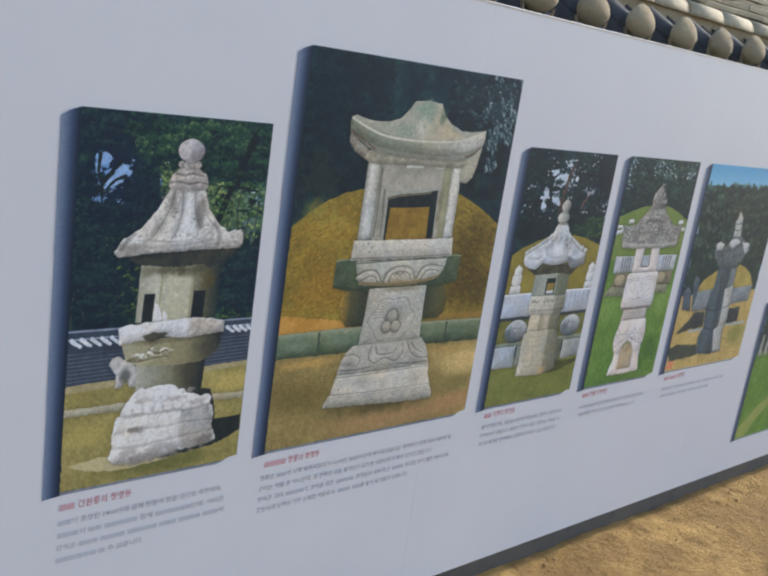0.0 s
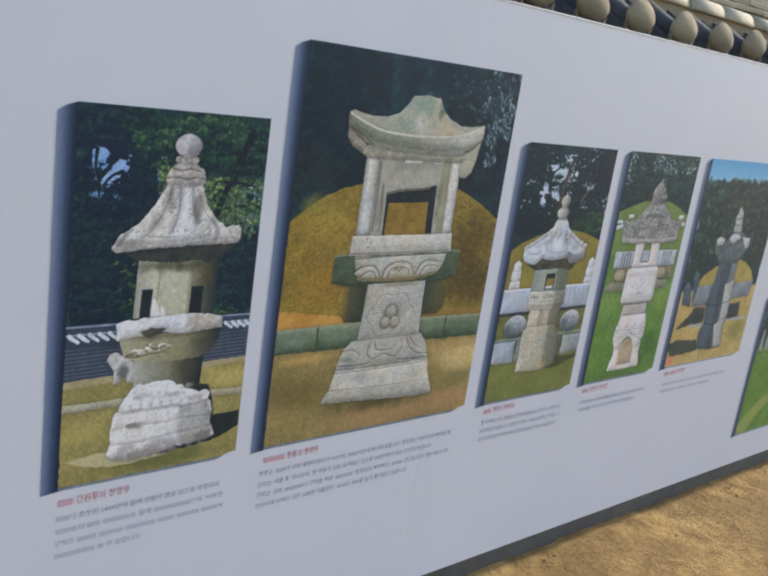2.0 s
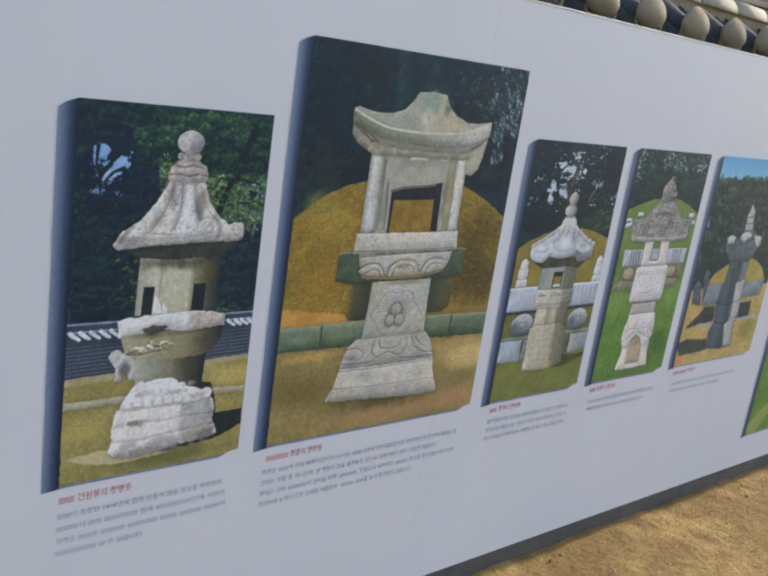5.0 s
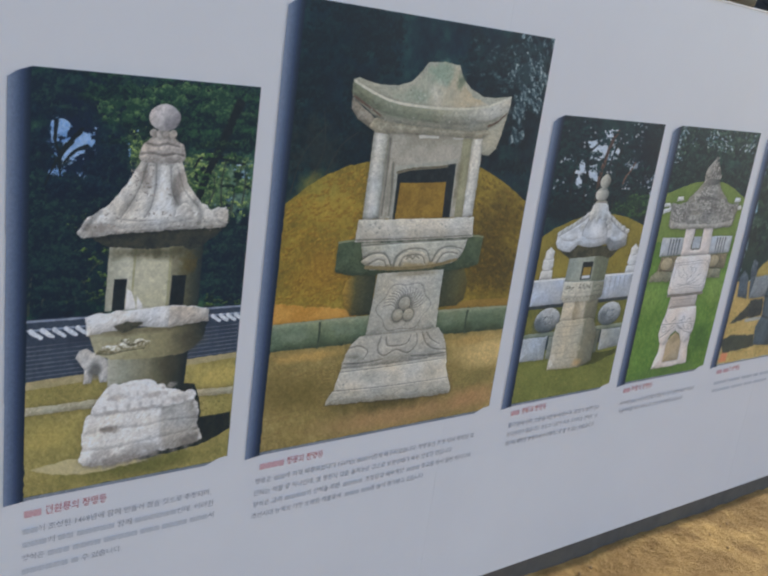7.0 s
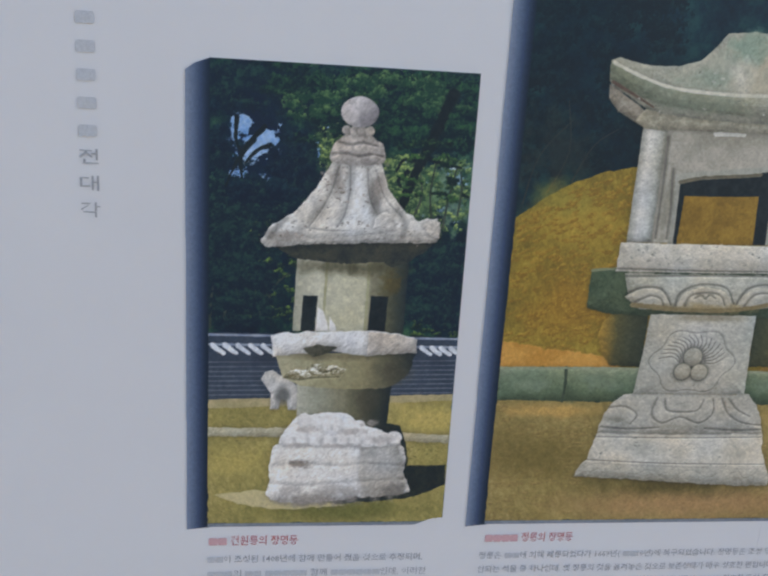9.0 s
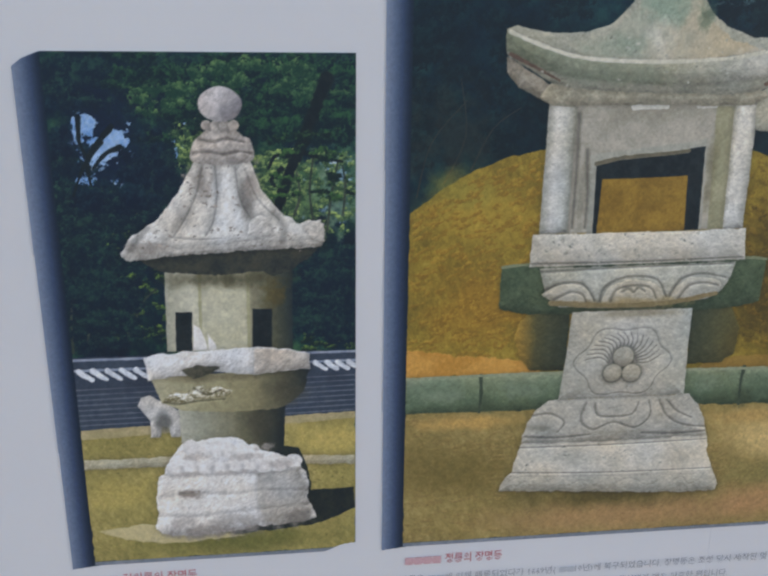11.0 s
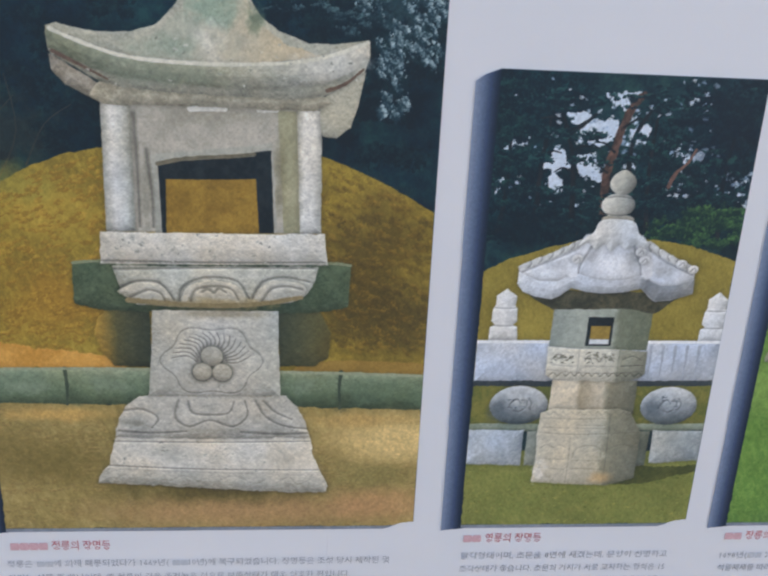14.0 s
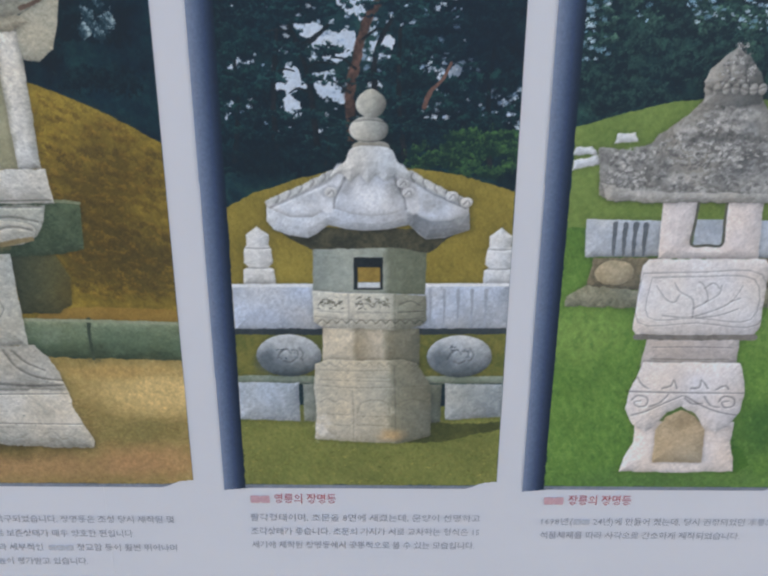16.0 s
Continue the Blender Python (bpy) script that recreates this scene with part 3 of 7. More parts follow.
SHADE = ink_fade([(0.0, (122, 132, 152)), (0.28, (92, 104, 128)), (0.55, (56, 68, 94)), (0.78, (28, 38, 58)), (1.0, (14, 22, 36))], "X")
EDGE = ink((104, 110, 122), (126, 130, 140), 4)

# stones of the photographs
BRIGHT = ink((206, 201, 196), (226, 222, 218), 2.5, (170, 162, 154), 0.24)
WHITE = ink((192, 192, 190), (216, 215, 214), 3, (164, 162, 156), 0.26)
MILKY = ink((206, 196, 190), (222, 213, 208), 4, (184, 172, 162), 0.24)
GREYST = ink((153, 148, 135), (181, 175, 161), 2.4, (119, 115, 103), 0.34)
PALEST = ink((184, 177, 162), (208, 200, 186), 2.4, (150, 142, 126), 0.32)
SHADEST = ink((112, 108, 88), (142, 136, 112), 3, (84, 82, 68), 0.33)
DUSK = ink((60, 60, 52), (88, 84, 70), 2.5, (40, 42, 40), 0.36)
DEEP = ink((20, 25, 32), (36, 42, 46), 2)
GROOVE = ink((104, 104, 94), (126, 124, 112), 1.5)
GROOVE_DARK = ink((74, 74, 66), (96, 94, 82), 1.5)
LICHEN = ink((112, 110, 106), (150, 147, 141), 1.4, (72, 72, 69), 0.40)
SKYBLUE = ink((98, 138, 192), (154, 180, 212), 3)
SKYPALE = ink((176, 188, 202), (196, 204, 214), 3)


# ---- photograph of a weathered lantern before pines ----
def photo_pines():
    ph = Photo(-0.502, 0.56, 42.2, 80.5, ink_leaves((8, 16, 36), (12, 26, 46), (17, 38, 48), (30, 60, 52), (56, 90, 62), size=4.5), "photograph of a weathered white stone lantern before dark pines", wear=0.8)
    ph.soft("blue_dark", (8, 66), 12, 16, (14, 26, 52), 0.8, 0.5, 0.3, 4)
    for pts in ([(3.5, 71.9), (6.1, 71.1), (5.6, 68.3), (8.4, 70.3), (10.5, 68.6), (8.7, 66.2), (5.5, 64.9), (3.5, 65.7)], [(3, 64.7), (5.2, 64.3), (5.5, 62.5), (3.6, 62.9)], [(16.1, 68.7), (18.1, 68.2), (18.9, 65.6), (17.1, 65.9)], [(37.2, 66.3), (40.3, 65.5), (41.2, 62.4), (38.6, 62.8)]):
        ph.draw("sky_gap", pts, SKYBLUE, 1, 0.9)
    ph.clumps("sky_fleck", [(2.5, 62, 11, 73), (17, 66, 21, 71), (34, 55, 42, 66), (31, 62, 41, 67), (27, 77, 34, 80)], 110, 0.36, ink_islands((150, 180, 214), (120, 150, 196), (196, 206, 216)), 1.2, 5)
    # sunlit broadleaved trees far behind, and their thin stems
    ph.soft("far_green", (33.9, 60.5), 8, 9, (92, 118, 72), 0.85, 1.3, 0.6, 1.2)
    ph.soft("far_green", (39.6, 61.1), 4.5, 8, (104, 128, 112), 0.7, 1.3, 0.6, 1.2)
    ph.boughs("far_leaves", [(29, 55, 42.2, 67), (28, 57, 34, 67), (17, 64, 22, 71)], 420, 0.7, 0.45, (44, 66, 50), (142, 162, 92), 1.5, 8)
    ph.boughs("far_leaves", [(6, 52, 15, 58), (4, 38, 15, 50), (34, 36, 42, 46)], 260, 0.7, 0.4, (16, 32, 36), (96, 120, 58), 1.6, 9)
    ph.strokes("far_stem", [[(38, 55.3), (38.6, 60.4), (39.6, 65.4)], [(36, 56.8), (35.5, 61.2), (36.1, 66.1)], [(40.3, 57.5), (40.7, 61.8), (40.3, 64.7)], [(33.2, 57.6), (34.1, 60.5), (33.7, 64)], [(2.5, 38.8), (3.4, 44.9), (4.8, 49.3)], [(0.2, 37.3), (0.5, 43.5), (1.8, 49.4)], [(8.3, 39.3), (10.7, 44.7), (12.9, 46.9)], [(4.9, 38.7), (4.6, 42.6), (3.8, 45.6)]], 0.42, ink((40, 48, 44), (70, 76, 66), 2), 2.0, 0.6)
    ph.boughs("pine_needles", [(0, 73, 42.2, 81), (0, 56, 16, 66), (0, 38, 9, 60), (33, 38, 42.2, 52)], 330, 2.6, 1.1, (13, 25, 44), (32, 58, 54), 3, 3, 1.2,
              keep=lambda x, z: not (2.2 < x < 12.5 and 61.5 < z < 73.5))
    ph.boughs("pine_needles", [(8, 68, 42, 80.5), (24, 68, 42, 79)], 210, 2.2, 0.8, (11, 26, 38), (40, 74, 50), 3.4, 13, 1.2, keep=lambda x, z: not (2.2 < x < 12.5 and z < 73.5))
    ph.boughs("pine_needles", [(0, 60, 5, 74), (9, 60, 15, 70), (3, 58, 14, 63)], 70, 1.1, 0.7, (9, 19, 42), (22, 44, 56), 3.5, 15, 1.3)
    ph.boughs("light_needles", [(32, 74, 41, 79), (20, 76, 30, 79), (12, 72, 20, 76)], 46, 1.6, 0.6, (26, 54, 44), (84, 112, 70), 3.6, 16, 1.2)
    ph.strokes("pine_limb", [[(38.2, 77), (36.2, 72.3), (34.6, 68.2), (32.7, 64), (30.9, 58.7)]], 1.9, ink((12, 18, 28), (26, 32, 36), 2), 4.2, 0.7)
    ph.strokes("pine_limb", [[(35.3, 68.1), (32.7, 66.3), (30.7, 66.3), (29.7, 64.4)], [(34.6, 66.8), (37.2, 66), (40.3, 65.4)], [(31.6, 64.4), (30.1, 63), (30.5, 61.9)], [(8.5, 70.5), (5.9, 67.7), (4.1, 64.7), (2.5, 60.9)], [(4.1, 71.7), (4, 68.4), (4.9, 66.2)], [(6.8, 68.4), (4.9, 65.7), (5, 62.3)], [(9.4, 67.7), (7.3, 66.7), (5.5, 64.7)]], 0.8, ink((12, 18, 28), (26, 32, 36), 2), 4.3, 0.4)
    ph.boughs("pine_needles", [(29.5, 59, 35, 66), (36, 60, 42, 68), (31, 66, 40, 70)], 26, 1.2, 0.45, (14, 28, 32), (60, 92, 50), 4.5, 18, 1.3)
    ph.soft("dark_hollow", (7, 58), 7, 4, (10, 20, 38), 0.6, 1.55)
    ph.soft("dark_hollow", (5, 44), 6, 7, (12, 22, 36), 0.6, 1.55)
    # tiled wall and lawn behind
    ph.draw("lawn", [(0, 0.8), (42.2, 0.8), (42.2, 26), (0, 25)], ink_leaves((120, 112, 62), (136, 125, 72), (152, 138, 82), (170, 152, 96), size=1.1), 4.9, 0.2)
    ph.clumps("grass_tuft", [(0, 1, 42, 9), (0, 10, 12, 23), (34, 12, 42, 24)], 500, 0.26, ink_islands((124, 115, 64), (140, 128, 72), (158, 142, 86)), 5, 31, 0.4)
    ph.soft("shaded_grass", (22, 3), 22, 3.4, (106, 102, 56), 0.6, 5.9)
    ph.soft("sunlit_grass", (38, 21), 8, 4, (196, 172, 96), 0.6, 5.9)
    ph.soft("sunlit_grass", (5, 13), 8, 4, (184, 164, 92), 0.5, 5.9)
    ph.soft("shaded_grass", (22, 4), 20, 4, (92, 92, 48), 0.6, 5.9)
    ph.draw("garden_wall", [(0, 24.2), (20, 24.8), (42.2, 25.6), (42.2, 36.2), (0, 36.4)], ink((48, 56, 72), (64, 72, 86), 5, (40, 46, 60), 0.4), 6, 0.08)
    ph.strokes("wall_course", [[(0.1, 25.2 + 0.85 * k), (21, 25.6 + 0.85 * k), (42.1, 26.1 + 0.85 * k)] for k in range(8)], 0.22, ink((84, 90, 102), (100, 106, 116), 2), 6.4, 1)
    ph.soft("wall_shade", (21, 31.6), 24, 2.4, (42, 46, 60), 0.7, 6.5)
    ph.strokes("eave_line", [[(0.1, 34.3), (21, 34.4), (42.1, 34.5)], [(0.1, 36.0), (21, 36), (42.1, 36)]], 0.4, ink((120, 130, 152), (150, 158, 172), 2), 6.4, 1)
    ph.strokes("tile_end", [[(0.6 + 2.1 * k, 34.2), (1.6 + 2.1 * k, 33.4), (2.5 + 2.1 * k, 32.8)] for k in range(5)] + [[(36 + 1.7 * k, 34.3), (36.8 + 1.7 * k, 33.7), (37.6 + 1.7 * k, 33.2)] for k in range(4)], 0.85, ink((186, 190, 198), (220, 222, 228), 1), 6.8, 0.8)
    ph.draw("kerb_stone", [(0, 17.6), (20, 17.4), (42.2, 16.4), (42.2, 18.0), (20, 19.2), (0, 19.2)], ink((158, 148, 122), (190, 180, 152), 3), 6, 0.2)
    ph.draw("lawn_edge", [(0, 22.8), (42.2, 24.6), (42.2, 25.8), (0, 24.4)], ink((150, 138, 100), (176, 160, 122), 2), 6.6, 0.15)
    ph.draw("cast_shadow", [(29, 20.8), (33.2, 19.6), (34.6, 16), (35, 12), (41.9, 12.1), (42.2, 8.4), (38.4, 6.6), (35, 5.4), (22, 4.4), (24, 12)], ink((22, 28, 34), (40, 44, 40), 2), 7, 0.2)
    ph.draw("worn_soil", [(1, 6.4), (8, 7.4), (12, 6.6), (24, 4.2), (14, 3.4), (6, 4.4)], ink((176, 162, 120), (190, 176, 132), 2), 7, 0.25)
    ph.draw("stone_animal", [(8.8, 28.2), (9.4, 29.5), (10.8, 29.9), (12, 29), (13.6, 28.2), (14.8, 27), (15.2, 24.6), (14.9, 22.6), (13.5, 22.6), (13.2, 24.4), (12.2, 24.6), (11.9, 22.7), (10.4, 22.7), (10.5, 25.6), (9.6, 27)], ink((164, 162, 160), (206, 203, 200), 1.6), 7.2, 0.06)
    ph.soft("animal_shade", (12.4, 25.4), 2, 2.2, (84, 84, 82), 0.8, 7.4)
    # lantern
    ph.draw("column", [(14.9, 29), (31.2, 28), (30.8, 19.4), (15.1, 19.4)], ink_fade([(0, (172, 170, 154)), (0.2, (146, 145, 128)), (0.45, (128, 124, 102)), (0.62, (104, 100, 78)), (0.72, (72, 70, 56)), (1, (28, 34, 38))], "X", 0.06), 8, 0.1)
    ph.draw("base_stone", [(10.8, 14.6), (12.6, 16.4), (22, 16.9), (33, 16.4), (34.6, 12.4), (34.2, 10.6), (35.2, 8.6), (34.9, 6.4), (27, 5.8), (17, 4.6), (10.7, 5.7), (10.5, 9)], BRIGHT, 8.5, 0.3, True)
    ph.carve([[(11, 12.2), (16, 12.8), (22, 12.2), (27, 12.6), (34.4, 12.2)], [(10.8, 9), (16, 8.4), (22, 8.8), (28, 9.2), (34.8, 9.6)]], 1.0, 9.3, 0.14)
    ph.soft("block_shade", (24, 7), 7, 1.6, (150, 142, 134), 0.6, 9.35, 0.6, 1.2)
    ph.soft("block_shade", (14, 7), 3, 1.8, (160, 152, 146), 0.6, 9.35, 0.6, 1.2)
    ph.draw("base_side", [(26.4, 15.6), (33, 16), (34.4, 12.2), (34, 10.8), (35, 8.4), (34.8, 6.4), (30, 5.9), (27.4, 6.4), (26.2, 10)], ink((158, 153, 146), (186, 180, 172), 1.6, (124, 118, 110), 0.34), 9, 0.25)
    ph.soft("base_hollow", (15.6, 12.2), 2.8, 1.1, (118, 106, 96), 0.8, 9.2, 0.5, 1.0)
    ph.soft("base_foot_shade", (20, 5.4), 13, 2, (128, 120, 114), 0.8, 9.1, 0.6, 1.4)
    ph.soft("base_foot_shade", (32, 7), 4, 2, (112, 106, 100), 0.8, 9.1, 0.6, 1.4)
    ph.draw("lotus_base", [(12, 16.4), (13.4, 19.2), (15.2, 21.2), (19.2, 22.0), (23.6, 22.0), (26, 20.2), (28.6, 19.4), (31, 18.4), (33, 17.2), (32.8, 16), (26, 15.7), (18, 15.7), (14.6, 15.6)], ink((212, 207, 203), (230, 226, 223), 2, (184, 176, 170), 0.24), 9.6, 0.2, True)
    for k in range(9):
        ph.oval("lotus_petal", (13.8 + 2.3 * k, 17.1 + 0.4 * math.sin(k * 1.7)), 1.5, 1.2, ink((206, 201, 197), (228, 224, 221), 1.2, (184, 176, 170), 0.24), 9.8 + 0.01 * k, 0.12)
        ph.carve([[(12.3 + 2.35 * k, 17.2), (13.0 + 2.35 * k, 15.9), (14.4 + 2.35 * k, 15.9), (14.9 + 2.35 * k, 17.0)]], 0.8, 9.9, 0.07, 0.9)
    for k in range(6):
        ph.oval("lotus_petal", (16.4 + 1.9 * k, 20.6 - 0.25 * k), 1.25, 1.5, ink((208, 203, 199), (230, 226, 223), 1.2, (186, 178, 172), 0.24), 9.75 + 0.01 * k, 0.12)
        ph.carve([[(15.4 + 1.9 * k, 20.2 - 0.25 * k), (16.2 + 1.9 * k, 19.0 - 0.25 * k), (17.3 + 1.9 * k, 19.6 - 0.25 * k)]], 0.7, 9.9, 0.06, 0.9)
    for cx, cz, rx, rz in ((17, 18.9, 3.4, 0.8), (25, 18.6, 4, 0.8), (15, 16, 3, 0.7), (22, 15.8, 4.4, 0.6), (30, 17, 3, 1.2), (28, 20.2, 2.4, 1)):
        ph.soft("petal_shade", (cx, cz), rx, rz, (172, 163, 157), 0.65, 9.95, 0.7, 0.9)
    ph.draw("bowl", [(11, 32.8), (35, 33.6), (34.2, 29.6), (32.2, 27.8), (30, 26.8), (23, 26.5), (16, 27), (12.4, 28.6)], ink_fade([(0, (172, 165, 136)), (0.3, (150, 143, 112)), (0.62, (138, 130, 98)), (0.82, (88, 84, 66)), (1, (30, 36, 40))], "X", 0.06), 9, 0.15)
    ph.boughs("carved_leaf", [(12.6, 28.8, 17.6, 29.8), (17.6, 29.2, 22, 30.4)], 22, 1.1, 0.6, (112, 104, 76), (236, 230, 214), 9.6, 61, 0.9)
    ph.carve([[(13, 28.6), (15, 28.2), (18, 28.6), (22, 28.8)], [(17.4, 30.8), (19.4, 29.6), (21.4, 30.4)]], 0.5, 9.7, 0.3)
    ph.soft("bowl_shade", (31, 30), 5, 3.4, (70, 66, 54), 0.7, 9.9)
    ph.soft("bowl_shade", (22, 32.4), 12, 1, (112, 104, 80), 0.7, 9.9)
    ph.soft("stem_shade", (27, 25), 5, 3.6, (72, 68, 56), 0.6, 8.3)
    ph.draw("slab", [(10.3, 36), (12, 36.6), (17, 36.8), (26.6, 37.2), (32, 36.8), (35.1, 35.9), (35.1, 33.4), (30, 32.9), (26.6, 32.7), (20, 33.4), (16.4, 33), (10.7, 32.3)], BRIGHT, 10.6, 0.22)
    ph.draw("slab_side", [(26.7, 36.9), (31.6, 36.6), (35, 35.8), (35, 33.5), (30, 33), (26.6, 32.8)], ink((166, 156, 146), (200, 190, 178), 1.3, (118, 110, 100), 0.42), 11, 0.15)
    ph.draw("slab_chip", [(15.8, 33.8), (18, 34.5), (21.6, 34.2), (20.4, 33.3), (17.4, 32.3)], DUSK, 11, 0.2)
    ph.draw("lamp_house", [(14.2, 50), (32.8, 50), (32.6, 36.7), (13.8, 36.9)], ink_fade([(0, (158, 156, 138)), (0.22, (192, 188, 168)), (0.3, (180, 176, 154)), (0.42, (190, 185, 160)), (0.62, (186, 181, 156)), (0.68, (132, 127, 104)), (0.85, (78, 78, 62)), (1, (34, 42, 46))], "X", 0.03), 8, 0.08)
    ph.soft("house_shade", (23, 48.2), 11, 2.6, (58, 54, 36), 0.8, 8.6)
    ph.soft("house_stain", (30, 46), 2.4, 4, (86, 72, 36), 0.6, 8.65, 0.6, 1)
    ph.soft("house_light", (21, 39), 6, 3, (176, 170, 140), 0.6, 8.65, 0.3, 2)
    ph.strokes("house_edge", [[(19.2, 49), (19, 43), (18.9, 37.2)], [(26.2, 49), (26.1, 43), (26, 37.4)]], 0.5, ink((150, 146, 114), (164, 159, 126), 2), 8.5, 0.9)
    ph.draw("window_hole", [(15.4, 43.2), (17.8, 43.1), (17.5, 36.9), (15.1, 36.9)], DEEP, 9.2, 0.06)
    ph.draw("window_hole", [(26.7, 43.4), (29.6, 43.3), (29.4, 36.7), (26.5, 37)], DEEP, 9.2, 0.06)
    ph.draw("sunlit_patch", [(17.9, 41.2), (18.8, 40.6), (19.6, 38.4), (19.8, 37), (17.7, 37)], BRIGHT, 9.6, 0.06)
    ph.draw("sunlit_patch", [(19.9, 39.6), (20.9, 38.2), (21.2, 37), (19.9, 37)], BRIGHT, 9.6, 0.06)
    ph.draw("eave_shadow", [(9, 52.4), (23, 53.2), (37.3, 53.2), (35.4, 51.2), (32.2, 49), (30, 48.4), (28.6, 49.2), (20, 48.8), (14, 49.4)], ink((38, 42, 44), (66, 64, 54), 2), 10, 0.25)
    ph.draw("roof", [(19.2, 65.8), (23, 65.4), (27.2, 65.8), (28.6, 61.6), (31.2, 58.2), (33.9, 56.3), (35.4, 56.8), (36.9, 56.7), (37.7, 54.7), (37.3, 52.9), (34.4, 52.6), (28.3, 52.7), (23.4, 52.3), (15.2, 52), (8.9, 51.3), (8.1, 52.4), (10.1, 55), (14, 57.4), (16.9, 61.3)], ink((194, 189, 182), (220, 216, 210), 2.2, (150, 144, 136), 0.34), 11, 0.2)
    ph.soft("roof_shade", (26.4, 60.4), 1.5, 5.4, (116, 110, 104), 0.75, 11.65, 0.25, 1)
    ph.soft("roof_shade", (20.4, 62), 1.1, 4, (140, 134, 128), 0.7, 11.65, 0.25, 1)
    ph.soft("roof_shade", (17.2, 57.6), 2.2, 3, (158, 152, 146), 0.6, 11.65, 0.4, 1)
    ph.soft("roof_light", (23.6, 59), 1.6, 5, (226, 222, 216), 0.7, 11.66, 0.3, 1)
    ph.soft("roof_light", (31.6, 55.6), 3, 1.4, (226, 222, 216), 0.7, 11.66, 0.3, 1)
    ph.soft("roof_light", (22, 55.4), 6, 1.3, (224, 220, 214), 0.7, 11.66, 0.3, 1)
    ph.clumps("pit_spot", [(17, 56, 27, 65), (12, 53, 36, 56)], 50, 0.2, ink_islands((112, 106, 100), (132, 126, 118)), 11.9, 71, 0.6)
    ph.carve([[(20.4, 65), (19.6, 61.4), (17.8, 57.6), (14.6, 54.6)], [(25.2, 65), (25.6, 61), (27.2, 57.6)], [(22.4, 64.6), (22.2, 60), (21, 55.6)]], 1.5, 11.7, 0.16, 1.2)
    ph.carve([[(12, 56), (10.6, 54.2), (9.6, 52.8)], [(30.4, 58), (31.8, 55.6), (31.4, 53.6)]], 1.2, 11.7, 0.3, 1.0)
    ph.soft("roof_stain", (20, 62.6), 2.6, 3, (156, 144, 134), 0.5, 11.65, 0.7, 0.8)
    ph.soft("roof_stain", (27.4, 62), 1.6, 4, (146, 134, 126), 0.6, 11.65, 0.6, 0.8)
    ph.soft("roof_stain", (12, 53), 4, 1.2, (140, 130, 122), 0.6, 11.75, 0.6, 0.8)
    ph.draw("roof_edge", [(8.2, 52.2), (9.6, 53.8), (14, 53.6), (16.4, 52.9), (23, 53.4), (28.4, 54.3), (30, 53.5), (37.4, 54), (37.2, 52.8), (28.3, 52.5), (15.2, 51.8), (8.9, 51.2)], ink((148, 143, 136), (188, 183, 176), 1.6, (100, 96, 90), 0.4), 11.6, 0.25)
    ph.carve([[(20.4, 64.9), (19.4, 61), (17.6, 57.4), (16, 55)], [(22.2, 65), (22.3, 61), (21.6, 57), (20.4, 54.8)], [(25, 64.6), (25.6, 60), (27.4, 56.6)], [(26.4, 64.4), (28, 60.2), (31, 57)], [(15.6, 54.7), (19, 54.3), (22.6, 54.4)]], 0.45, 11.9, 0.2)
    ph.draw("roof_crest", [(26.3, 54.8), (27, 57), (28.4, 57.9), (29.8, 57.2), (30.2, 54.6), (28.4, 54.2)], ink((178, 172, 164), (212, 207, 200), 0.8, (122, 116, 108), 0.4), 12.2, 0.25)
    ph.draw("roof_tip", [(34.4, 55.8), (36, 56.5), (37.4, 56.2), (37.5, 53.6), (36, 54)], ink((168, 162, 154), (206, 200, 193), 0.8, (104, 99, 93), 0.42), 12.2, 0.25)
    ph.clumps("lichen_spot", [(17, 58, 27, 65), (10, 52, 36, 56)], 60, 0.22, ink_islands((126, 116, 106), (150, 138, 128), (110, 102, 94)), 12.6, 17)
    ph.draw("finial_ring", [(19.1, 65.4), (19.2, 67.8), (20.6, 69.6), (22, 70.4), (24.8, 70.2), (26.2, 69.2), (27.4, 68.5), (27.5, 65.6), (23.2, 65.1)], ink((150, 142, 136), (198, 190, 184), 1.3, (112, 106, 100), 0.4), 12, 0.12, True)
    ph.carve([[(19.2, 66.8), (21.4, 67.0), (23.4, 66.6), (25.6, 67.0), (27.3, 66.7)], [(20.2, 68.8), (22, 68.4), (24, 68.8), (26.4, 68.3)]], 0.7, 12.6)
    for k in range(4):
        ph.oval("finial_bead", (21.3 + 1.25 * k, 70.6), 0.75, 0.75, ink((150, 142, 136), (190, 182, 174), 0.8), 12.2 + 0.01 * k, 0.04)
    ph.oval("finial_ball", (23.3, 73.5), 3.05, 2.4, ink_fade([(0, (170, 163, 162)), (0.4, (192, 186, 186)), (0.75, (172, 166, 168)), (1, (128, 124, 130))], "X", 0.3), 12.8, 0.05, 0.08)
    ph.soft("ball_shade", (24.4, 72.2), 2.2, 1.6, (112, 108, 112), 0.6, 12.9)
    ph.finish()


